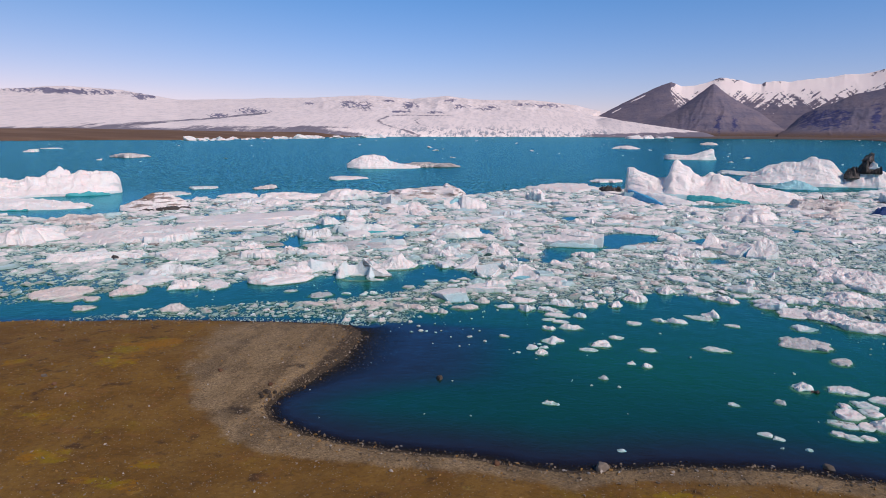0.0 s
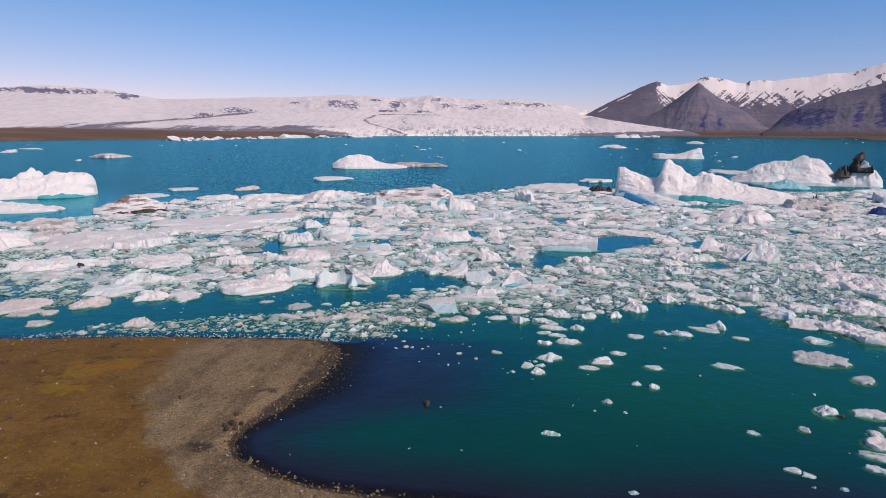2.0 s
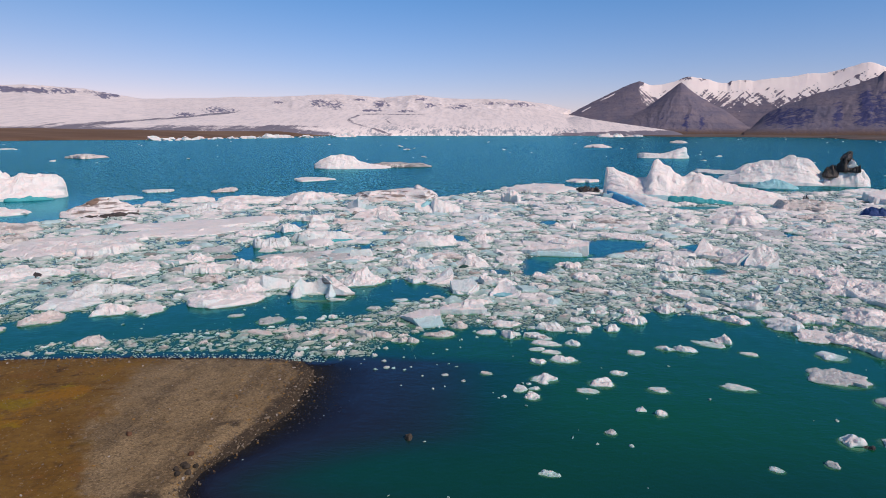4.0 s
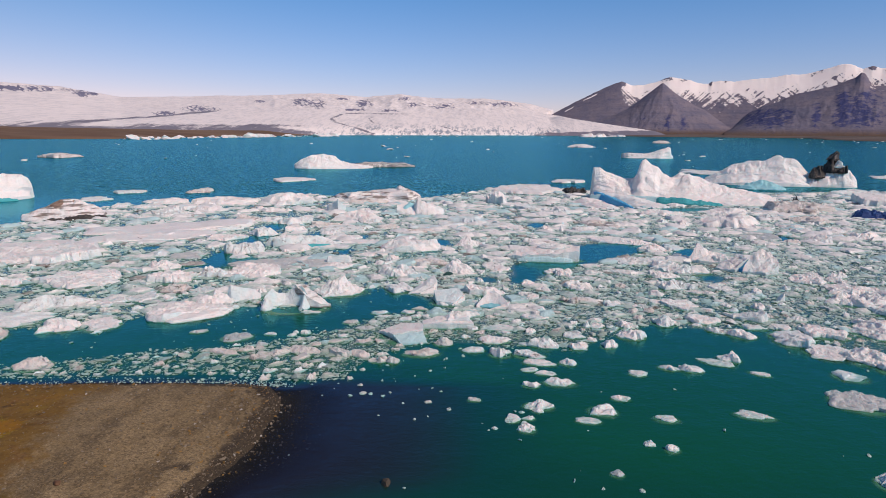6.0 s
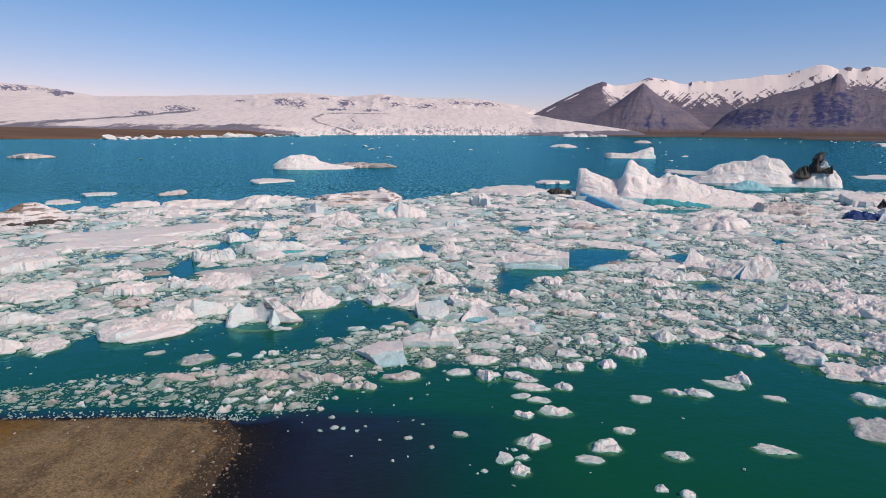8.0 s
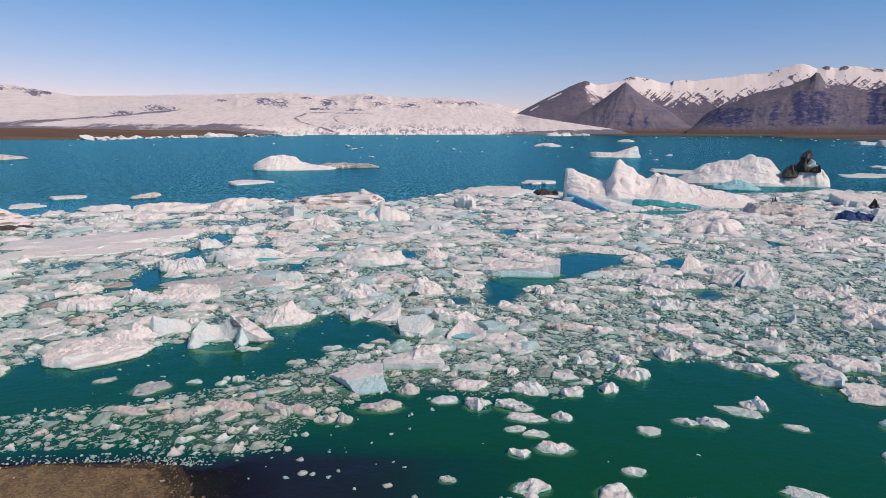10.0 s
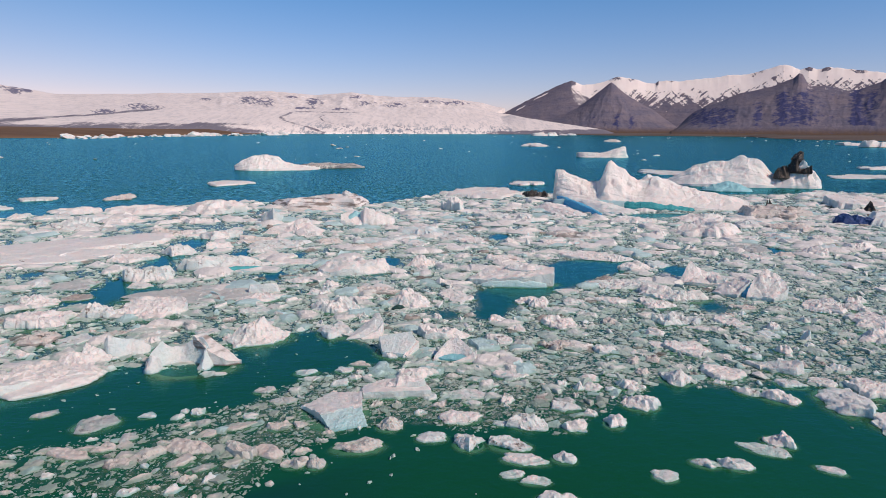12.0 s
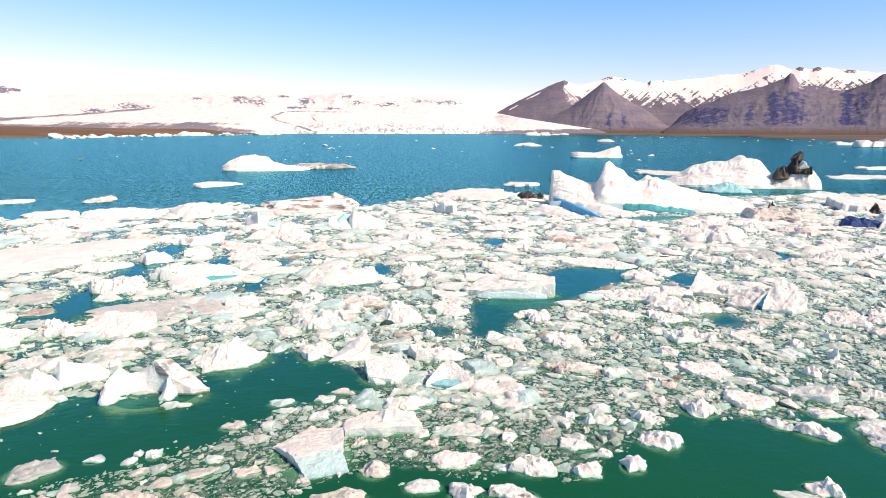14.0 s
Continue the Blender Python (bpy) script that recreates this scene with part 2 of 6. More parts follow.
def ground_material():
    n = Nodes("gravel_and_soil", 0.9, 0.2)
    gravel, wet = n.attribute("gravel"), n.attribute("wet")
    soil = n.mix(n.ramp(n.noise(0.22, 6, None, 0.65), 0.35, 0.65), (0.152, 0.077, 0.013), (0.214, 0.118, 0.024))
    soil = n.mix(n.ramp(n.noise(0.6, 5), 0.58, 0.72), soil, (0.069, 0.037, 0.016))
    moss = n.maths("MULTIPLY", n.ramp(n.noise(0.16, 6, None, 0.6), 0.54, 0.64), n.ramp(n.noise(1.3, 4), 0.35, 0.6))
    moss = n.maths("MAXIMUM", n.maths("MULTIPLY", moss, 0.4), n.ramp(n.maths("ADD", n.attribute("moss"), n.maths("MULTIPLY", n.maths("SUBTRACT", n.noise(0.9, 8, None, 0.75), 0.5), 3.8)), 0.45, 0.8))
    tuft = n.mix(n.ramp(n.noise(0.35, 3), 0.4, 0.6), (0.301, 0.139, 0.007), (0.251, 0.171, 0.005))
    soil = n.mix(n.maths("MULTIPLY", moss, 0.85), soil, tuft)
    soil = n.mix(n.maths("MULTIPLY", n.ramp(n.noise(0.5, 6, None, 0.7), 0.54, 0.68), 0.5), soil, (0.223, 0.098, 0.028))
    soil = n.mix(n.maths("MULTIPLY", n.ramp(n.noise(2.2, 6, None, 0.7), 0.45, 0.65), 0.45), soil, (0.084, 0.045, 0.014))
    soil = n.mix(n.maths("MULTIPLY", n.ramp(n.noise(3.7, 5, None, 0.7), 0.56, 0.68), 0.4), soil, (0.279, 0.176, 0.074))
    stone_d, stone_c = n.cells(7.0)
    fine_d, fine_c = n.cells(11.0)
    grey = n.mix(n.ramp(n.noise(0.35, 5, (1.0, 0.5, 1.0)), 0.35, 0.68), (0.280, 0.200, 0.104), (0.390, 0.284, 0.155))
    tone = n.tree.nodes.new("ShaderNodeSeparateColor")
    n.link(fine_c, tone.inputs[0])
    grey = n.mix(n.maths("MULTIPLY", tone.outputs[0], 0.62), grey, (0.090, 0.059, 0.032))
    edge = n.ramp(n.maths("ADD", gravel, n.maths("MULTIPLY", n.maths("SUBTRACT", n.noise(0.45, 8, None, 0.75), 0.5), 1.9)), 0.2, 0.8)
    colour = n.mix(edge, soil, grey)
    smear = n.ramp(n.noise(0.33, 6, (1.0, 0.45, 1.0), 0.65), 0.47, 0.60)
    colour = n.mix(n.maths("MULTIPLY", n.maths("MULTIPLY", smear, gravel), 0.55), colour, (0.072, 0.052, 0.031))
    tone2 = n.tree.nodes.new("ShaderNodeSeparateColor")
    n.link(stone_c, tone2.inputs[0])
    colour = n.mix(n.maths("MULTIPLY", n.maths("MULTIPLY", n.ramp(tone2.outputs[0], 0.55, 0.95), n.maths("ADD", n.maths("MULTIPLY", edge, 0.8), 0.2)), 0.5), colour, (0.072, 0.049, 0.027))
    colour = n.mix(n.maths("MULTIPLY", n.maths("MULTIPLY", n.ramp(tone2.outputs[2], 0.7, 1.0), edge), 0.35), colour, (0.432, 0.292, 0.149))
    pale = n.maths("MULTIPLY", n.ramp(tone2.outputs[1], 0.9, 0.93), n.ramp(stone_d, 0.42, 0.3))
    colour = n.mix(n.maths("MULTIPLY", pale, 0.4), colour, (0.408, 0.335, 0.252))
    damp = n.ramp(n.maths("ADD", wet, n.maths("MULTIPLY", n.maths("SUBTRACT", n.noise(0.9, 5), 0.5), 0.7)), 0.35, 0.65)
    colour = n.mix(n.maths("MULTIPLY", damp, 0.8), colour, (0.022, 0.018, 0.016))
    normal = n.bump(fine_d, 0.05, 0.7)
    normal = n.bump(n.noise(1.5, 6), 0.15, 0.7, normal)
    return n.done(colour, normal)


def rock_material(name, dark, light, pieces=False):
    n = Nodes(name, 0.85, 0.3)
    colour = n.mix(n.ramp(n.noise(3.0, 5), 0.35, 0.65), dark, light)
    pick = n.island() if pieces else n.random()
    colour = n.mix(n.maths("MULTIPLY", pick, 0.75), colour, tuple(c * 0.4 for c in dark))
    if pieces:
        colour = n.mix(n.ramp(pick, 0.74, 0.76), colour, (0.27, 0.155, 0.050))
        colour = n.mix(n.ramp(pick, 0.93, 0.95), colour, (0.40, 0.36, 0.31))
    return n.done(colour, n.bump(n.noise(12.0, 5), 0.03, 0.6))


def moraine_material(name, dark, light):
    n = Nodes(name, 0.95, 0.1)
    colour = n.mix(n.ramp(n.noise(0.006, 6, (0.4, 1, 6)), 0.35, 0.65), dark, light)
    return n.done(colour, n.bump(n.noise(0.05, 5), 3.0, 0.5))


def glacier_material():
    n = Nodes("glacier", 0.7, 0.2)
    snow = n.mix(n.ramp(n.noise(0.004, 6, (0.6, 1, 4)), 0.3, 0.7), (0.92, 0.83, 0.80), (0.86, 0.78, 0.76))
    crevasse = n.ramp(n.noise(0.05, 6, (1.0, 0.12, 1.0), 0.7), 0.47, 0.6)
    snow = n.mix(n.maths("MULTIPLY", n.maths("MULTIPLY", crevasse, n.attribute("broken")), 0.85), snow, (0.30, 0.33, 0.38))
    spread = n.maths("MULTIPLY", n.maths("SUBTRACT", n.noise(0.02, 7, (1, 0.10, 1.5), 0.7), 0.5), 3.0)
    snow = n.mix(n.ramp(n.maths("ADD", n.attribute("debris"), spread), 0.42, 0.95), snow, (0.21, 0.195, 0.235))
    ragged = n.maths("MULTIPLY", n.maths("SUBTRACT", n.noise(0.030, 6, (1, 0.10, 0.8), 0.65), 0.5), 0.8)
    snow = n.mix(n.ramp(n.maths("ADD", n.attribute("rock"), ragged), 0.35, 0.85), snow, (0.20, 0.19, 0.27))
    fine = n.ramp(n.noise(0.06, 8, (1, 0.08, 1), 0.7), 0.56, 0.66)
    snow = n.mix(n.maths("MULTIPLY", fine, 0.22), snow, (0.45, 0.44, 0.48))
    return n.done(snow, n.bump(n.noise(0.012, 6, (1, 0.12, 1), 0.6), 6.0, 0.4))


def mountain_material():
    n = Nodes("mountain", 0.9, 0.15)
    # purple-grey rock; the blue haze of distance is mixed into its colour
    rock = n.mix(n.ramp(n.noise(0.010, 6, (1, 1, 2), 0.6), 0.35, 0.65), (0.158, 0.150, 0.205), (0.215, 0.186, 0.222))
    strata = n.ramp(n.noise(0.02, 4, (0.10, 0.10, 3.2)), 0.5, 0.62)
    rock = n.mix(n.maths("MULTIPLY", strata, 0.25), rock, (0.100, 0.096, 0.150))
    rock = n.mix(n.ramp(n.height(), 45.0, 8.0), rock, (0.13, 0.085, 0.06))
    # gullies: their shade is put into the rock as dark blue streaks
    gullies = n.ramp(n.noise(0.05, 6, (1, 1, 0.18), 0.65), 0.54, 0.66)
    rock = n.mix(n.maths("MULTIPLY", gullies, 0.5), rock, (0.090, 0.085, 0.150))
    # the cliff mask paints the shade of steep faces as navy rock
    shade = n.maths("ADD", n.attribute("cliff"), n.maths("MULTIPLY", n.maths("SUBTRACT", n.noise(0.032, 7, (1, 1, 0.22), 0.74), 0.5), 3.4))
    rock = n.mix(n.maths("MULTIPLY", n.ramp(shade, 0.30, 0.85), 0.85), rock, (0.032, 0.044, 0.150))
    scree = n.ramp(n.noise(0.12, 6, (1, 1, 0.4), 0.7), 0.55, 0.7)
    rock = n.mix(n.maths("MULTIPLY", scree, 0.22), rock, (0.27, 0.21, 0.19))
    # the snow's lower edge runs down the gullies in fingers
    fingers = n.maths("MULTIPLY", n.maths("SUBTRACT", n.noise(0.026, 8, (1, 1, 0.55), 0.72), 0.5), 4.0)
    fingers = n.maths("ADD", fingers, n.maths("MULTIPLY", n.maths("SUBTRACT", n.noise(0.11, 5, (1, 1, 0.4), 0.65), 0.5), 1.6))
    snow = n.ramp(n.maths("ADD", n.attribute("snow"), fingers), 0.44, 0.50)
    white = n.mix(n.ramp(n.noise(0.01, 4), 0.4, 0.7), (0.97, 0.88, 0.84), (0.94, 0.84, 0.81))
    colour = n.mix(snow, rock, white)
    relief = n.maths("MULTIPLY", n.noise(0.035, 8, (1, 1, 0.5), 0.6), n.maths("SUBTRACT", 1.0, n.maths("MULTIPLY", snow, 0.85)))
    return n.done(colour, n.bump(relief, 7.0, 0.8))


WATER, GROUND, MORAINE, GLACIER, MOUNTAIN = water_material(), ground_material(), moraine_material("far_moraine", (0.150, 0.092, 0.060), (0.222, 0.145, 0.098)), glacier_material(), mountain_material()
PLAIN = moraine_material("far_plain", (0.115, 0.092, 0.080), (0.165, 0.128, 0.108))
STONE = rock_material("beach_stone", (0.17, 0.135, 0.095), (0.28, 0.22, 0.155), pieces=True)
BOULDER = rock_material("boulder_rock", (0.20, 0.165, 0.13), (0.30, 0.255, 0.21))
DARK_ROCK = rock_material("dark_rock", (0.05, 0.04, 0.03), (0.09, 0.07, 0.05))
RUST_ROCK = rock_material("rusty_rock", (0.14, 0.065, 0.035), (0.20, 0.11, 0.06))


# ---- mesh helpers ----
def mesh_object(name, verts, faces, material, parent=None, smooth=False):
    data = bpy.data.meshes.new(name)
    data.from_pydata(verts, [], faces)
    data.materials.append(material)
    if smooth:
        data.shade_smooth()
    ob = new(name, data)
    if parent:
        ob.parent = parent
    return ob


def grid_faces(rows, columns):
    i = np.arange((rows - 1) * (columns - 1))
    a = i // (columns - 1) * columns + i % (columns - 1)
    return np.stack([a, a + 1, a + columns + 1, a + columns], 1)


def sheet(name, xs, ys, zs, material, attributes=(), smooth=True, parent=None):
    """A sheet from arrays of one shape, with named values at its points."""
    verts = np.stack([xs.ravel(), ys.ravel(), zs.ravel()], 1)
    ob = mesh_object(name, verts.tolist(), grid_faces(*xs.shape).tolist(), material, parent, smooth)
    for key, values in attributes:
        ob.data.attributes.new(key, "FLOAT", "POINT").data.foreach_set("value", np.ascontiguousarray(values, dtype=np.float32).ravel())
    return ob


def smoothstep(v, low, high):
    t = np.clip((v - low) / (high - low), 0, 1)
    return t * t * (3 - 2 * t)


def field(xs, ys, scale, octaves=4, seed=0, ridged=False):
    """Fractal value noise in -1..1 on arrays."""
    rng = np.random.default_rng(seed)
    total, amp, norm = np.zeros(xs.shape), 1.0, 0.0
    for o in range(octaves):
        table = rng.random((64, 64)) * 2 - 1
        turn = rng.random() * 6.28
        u = (xs * math.cos(turn) - ys * math.sin(turn)) * scale * 2 ** o + rng.random() * 64
        v = (xs * math.sin(turn) + ys * math.cos(turn)) * scale * 2 ** o + rng.random() * 64
        iu, iv = np.floor(u).astype(int), np.floor(v).astype(int)
        fu, fv = u - iu, v - iv
        fu, fv = fu * fu * (3 - 2 * fu), fv * fv * (3 - 2 * fv)
        g = lambda a, b: table[a % 64, b % 64]
        value = (g(iu, iv) * (1 - fu) + g(iu + 1, iv) * fu) * (1 - fv) + (g(iu, iv + 1) * (1 - fu) + g(iu + 1, iv + 1) * fu) * fv
        total += amp * (1 - 2 * np.abs(value) if ridged else value)
        norm += amp
        amp *= 0.5
    return total / norm


def inside(px, py, polygon):
    """Which points lie in a polygon."""
    result = np.zeros(px.shape, bool)
    for (x0, y0), (x1, y1) in zip(polygon, polygon[1:] + polygon[:1]):
        if y0 != y1:
            result ^= ((y0 > py) != (y1 > py)) & (px < (x1 - x0) * (py - y0) / (y1 - y0) + x0)
    return result


def line_distance(px, py, points):
    best = np.full(px.shape, 1e9)
    for (x0, y0), (x1, y1) in zip(points, points[1:]):
        dx, dy = x1 - x0, y1 - y0
        s = np.clip(((px - x0) * dx + (py - y0) * dy) / (dx * dx + dy * dy), 0, 1)
        best = np.minimum(best, np.hypot(px - x0 - s * dx, py - y0 - s * dy))
    return best


# ---- ground and water ----
SPIT = [(-57.2, 66.6), (-44.3, 68.3), (-31.1, 69.6), (-20.3, 69.9), (-16.1, 69.3)]
BAY = [(-16.1, 69.3), (-14.4, 66.7), (-14.1, 63.7), (-14.2, 58.4), (-15.0, 54.5), (-16.3, 50.9), (-17.5, 48.3), (-17.4, 46.1), (-16.2, 44.1),
       (-13.2, 42.1), (-10.3, 40.9), (-6.1, 40.2), (-0.1, 39.7), (3.7, 38.8), (5.9, 38.7), (7.8, 38.9), (10.5, 39.6), (14.4, 40.1), (18.0, 40.1),
       (21.6, 39.8), (23.8, 39.4), (25.9, 38.9)]
SHORE = [(-3000, -300), (-600, 20), (-120, 62), *SPIT, *BAY[1:], (33, 36), (48, 33), (120, 10), (600, -80), (3000, -600)]
LAND = [*SHORE, (9000, -9000), (-9000, -9000)]


def shore_distance(px, py):
    """Metres from the waterline, negative on the water."""
    wob = 0.35 * field(px, py, 0.35, 3, 5)
    return np.where(inside(px, py, LAND), 1, -1) * line_distance(px, py, SHORE) + wob


def graded(low, high, step, far):
    """Even steps in the middle, growing ones outwards."""
    out, s = [], step
    while (out[-1] if out else 0) < far:
        s *= 1.28
        out.append((out[-1] if out else 0) + s)
    out = np.array(out)
    return np.concatenate([low - out[::-1], np.arange(low, high, step), high + out])


gx, gy = np.meshgrid(graded(-70, 46, 0.38, 5200), graded(24, 74, 0.38, 5200))
d = shore_distance(gx, gy)
land = np.maximum(d, 0)
gz = np.where(d > 0, 0.42 * (1 - np.exp(-land / 1.6)) + 0.9 * smoothstep(land, 2, 26), -np.minimum(0.11 * -d, 6.0))
near = smoothstep(np.hypot(gx, gy - 45), 160, 90)
gz += near * np.where(d > 0.3, 1, 0.15) * (0.10 * field(gx, gy, 0.25, 4, 11) + 0.04 * field(gx, gy, 1.2, 2, 12) * smoothstep(land, 0, 2))
inner = line_distance(gx, gy, BAY)
bend = inner + 0.5 * field(gx, gy, 0.08, 2, 75)
# the gravel runs from this line down to the bay
RIM = [(-30.4, 74.0), (-30.0, 69.6), (-29.7, 64.0), (-28.6, 58.4), (-27.5, 54.4), (-25.6, 49.9), (-22.8, 45.4), (-20.3, 41.9), (-17.6, 39.6), (-14.0, 38.4), (-9.5, 37.4), (-4.0, 37.0), (1.0, 36.8), (6.0, 36.3),
       (11.0, 37.4), (16.0, 38.0), (22.0, 37.2), (30.0, 34.6), (44.0, 32.2)]
rim = np.where(inside(gx, gy, [*RIM, (60, 40), (60, 90), (-30.4, 90)]), 1, -1) * line_distance(gx, gy, RIM) + 1.1 * field(gx, gy, 0.16, 3, 74)
blend = 1.4 + 3.2 * smoothstep(gy, 46, 62)
gravel = smoothstep(rim, -blend, blend)
wet = smoothstep(land, 0.9 + 2.0 * smoothstep(gy, 48, 55) * smoothstep(gx, -24, -16) * (1 + 0.6 * field(gx, gy, 0.35, 3, 72)), 0.0)
wet = np.maximum(wet, 0.62 * np.exp(-((rim + 0.3) / 0.9) ** 2) * smoothstep(gy, 62, 55) * smoothstep(gy, 47, 52) * (0.7 + 0.9 * field(gx, gy, 0.25, 3, 73)))
wet = np.maximum(wet, 0.6 * smoothstep(field(gx, gy, 0.30, 4, 71), 0.12, 0.35) * smoothstep(inner, 7.0, 1.5) * smoothstep(gy, 41, 45))
# tufts of moss: middle, half widths
MOSS = [(-35.3, 57.1, 3.3, 3.1), (-34.4, 52.6, 2.1, 1.5), (-28.7, 35.4, 2.2, 1.1), (-22.0, 32.7, 1.7, 0.9), (-21.7, 35.4, 1.5, 0.6), (-33.7, 41.0, 1.7, 0.6), (-43.4, 51.7, 1.5, 1.4), (12.9, 35.2, 3.1, 0.7), (-32.8, 59.5, 1.7, 1.4), (-24.3, 33.0, 1.0, 0.6)]
moss = sum(np.exp(-((gx - x) / rx) ** 2 - ((gy - y) / ry) ** 2) for x, y, rx, ry in MOSS)
# old wheel tracks follow the bay
tracks = sum(np.exp(-((bend - k) / 0.33) ** 2) for k in (5.4, 7.0, 8.8, 10.3)) * smoothstep(gy, 45, 50) * smoothstep(gx, -13, -17) * (0.55 + 0.8 * field(gx, gy, 0.2, 3, 76))
wet = np.maximum(wet, 0.52 * tracks)
tagged(sheet("ground", gx, gy, gz, GROUND, (("gravel", gravel), ("wet", wet), ("moss", moss))),
       "brown moraine soil with grey gravel beach and yellowish moss", "ground", kind="structure")

wx, wy = np.meshgrid(graded(-60, 60, 1.2, 5200), graded(30, 90, 1.2, 5200))
wd = shore_distance(wx, wy)
outer = smoothstep(line_distance(wx, wy, SPIT[:-1]) - line_distance(wx, wy, BAY[2:]), 2.0, -3.0)
tagged(sheet("water", wx, wy, np.zeros_like(wx), WATER, (("depth", np.clip(-wd * np.where(wd > 0, 0.16, 0.32 + 1.6 * outer - 0.24 * (1 - outer) * smoothstep(wy, 46, 56) * smoothstep(wy, 72.0, 69.8) * smoothstep(wx, 18, -5)), -1, 6)),)),
       "teal-green milky glacial lagoon water with small ripples", "water", kind="structure")


# ---- far land ----
def polar(az0, az1, d_az, rows):
    az, s = np.meshgrid(np.arange(az0, az1, d_az), np.linspace(0, 1, rows))
    return az, s, np.sin(np.radians(az)), np.cos(np.radians(az))


EYE_Z, EYE_Y = 22.0, 18.0

# the ice cap and its outlet glacier: rising from the calving front to the skyline
SKYLINE = [(-60, 0.046), (-38.7, 0.0499), (-36.7, 0.0540), (-34.9, 0.0565), (-31.0, 0.0533), (-28.7, 0.0469), (-27.0, 0.042), (-23.2, 0.0444), (-16.9, 0.0488),
           (-11.7, 0.0532), (-9.7, 0.0511), (-7.8, 0.0489), (-4.9, 0.0534), (-3.0, 0.0494), (-1.0, 0.047), (2.4, 0.0478), (4.3, 0.0436), (6.4, 0.0385), (7.6, 0.0335), (8.9, 0.0288), (10, 0.026), (60, 0.02)]
az, s, sa, ca = polar(-60, 11, 0.09, 130)
front = np.interp(az, [-60, -30, -14, -8, 0, 7, 12], [2500, 2600, 2750, 2900, 3100, 3350, 3400])
r = front + (4930 - front) * s ** 1.15
top = np.interp(az, *zip(*SKYLINE)) + 0.0009 * field(az, s, 0.8, 5, 21)
rise = s ** 0.62 * np.interp(s, [0, 0.06, 1], [0.55, 1, 1])
el = -EYE_Z / r + (top + EYE_Z / r) * rise
el += 0.0030 * (field(az * 0.8, s * 7, 0.9, 5, 28, True) - 0.2) * smoothstep(el, 0.024, 0.036) * smoothstep(az, -20, -13) * smoothstep(s, 1.02, 0.93)
el += 0.0035 * field(az * 0.9, s * 9, 0.9, 5, 29, True) * smoothstep(el, 0.040, 0.049) * smoothstep(az, -25.5, -29.5) * smoothstep(s, 1.02, 0.93)
el += (0.0012 * field(az, s * 9, 0.55, 5, 22) + 0.0006 * field(az, s * 30, 1.6, 4, 23, True)) * np.sin(np.pi * np.clip(s * 0.98, 0, 1)) ** 0.5
z = EYE_Z + r * el
under = (el > np.interp(az, [6.8, 7.6, 8.4, 12], [0.027, 0.0250, 0.0235, 0.0125])) & (el < np.interp(az, [6.8, 7.7, 8.65, 10.05, 12], [0.019, 0.0262, 0.0350, 0.0485, 0.066]))
z = np.where(under, -10, z)
z[0] = -8
z[1] = np.where(az > -14, 9 + 5 * field(az, s, 2.5, 3, 24), 1)[1]
z -= 170 * smoothstep(az, 8.8, 9.8) + 400 * (az > 9.8)      # it ends where the mountains rise
curve = lambda pts: np.interp(el, [p[1] for p in pts], [p[0] for p in pts])
loop = [(-7.3, -0.0053), (-8.3, 0.0013), (-10.5, 0.0115), (-10.8, 0.017), (-10.0, 0.0225)]
debris = 0.9 * np.exp(-((az - curve(loop)) / 0.28) ** 2) * (el < 0.0235)
debris += 0.8 * np.exp(-((el - 0.0243) / 0.0012) ** 2) * smoothstep(az, -10.4, -9) * smoothstep(az, -3, -6)
for shift, top_el, wide in ((3.2, 0.020, 0.12), (5.8, 0.017, 0.10), (8.0, 0.012, 0.12)):
    debris += 0.85 * np.exp(-((az - curve(loop) - shift) / wide) ** 2) * (el < top_el)
band = np.interp(az, [-45, -31.7, -23.3, -19.7], [0.003, 0.0067, 0.0195, 0.027])
debris += 0.95 * np.exp(-((el - band) / (0.0018 + 0.0012 * smoothstep(az, -24, -31))) ** 2) * smoothstep(az, -36, -32) * smoothstep(az, -19.5, -21)
debris += 1.0 * smoothstep(el - np.interp(az, [-16, -11], [0, -0.0075]), 0.007, 0.001) * smoothstep(az, -10.8, -12.5) + 0.8 * np.exp(-((el - 0.006) / 0.0022) ** 2) * smoothstep(az, -28, -25) * smoothstep(az, -11.5, -14)
debris += 1.1 * smoothstep(el - np.interp(az, [6.2, 7.6, 12], [-0.0075, -0.0025, 0.0005]), 0.0015, -0.0015) * (az > 6.2)
# rock that shows through the snow: bearing, elevation, half widths, strength
NUNATAKS = [(-34.6, 0.0500, 3.4, 0.0034, 1.0), (-29.62, 0.0456, 0.55, 0.0042, 0.85), (-28.82, 0.0452, 0.2, 0.002, 0.8), (-21.3, 0.0286, 1.5, 0.0045, 0.62), (-24.0, 0.0214, 0.8, 0.0030, 0.75), (-16.6, 0.0403, 0.5, 0.002, 0.5),
            (-13.4, 0.0396, 0.7, 0.0055, 0.72), (-11.9, 0.0376, 0.6, 0.0060, 0.75), (-9.8, 0.0454, 0.5, 0.0018, 0.8), (-8.0, 0.0385, 0.7, 0.0060, 0.66), (-9.0, 0.0298, 0.9, 0.0015, 0.95), (-5.9, 0.0290, 1.0, 0.0020, 0.62),
            (-4.5, 0.0470, 0.6, 0.0030, 0.6), (-3.7, 0.0374, 0.8, 0.0036, 0.62), (-1.2, 0.0360, 1.0, 0.0050, 0.6), (3.9, 0.0390, 1.5, 0.0035, 0.55), (1.6, 0.0410, 1.0, 0.0025, 0.5)]
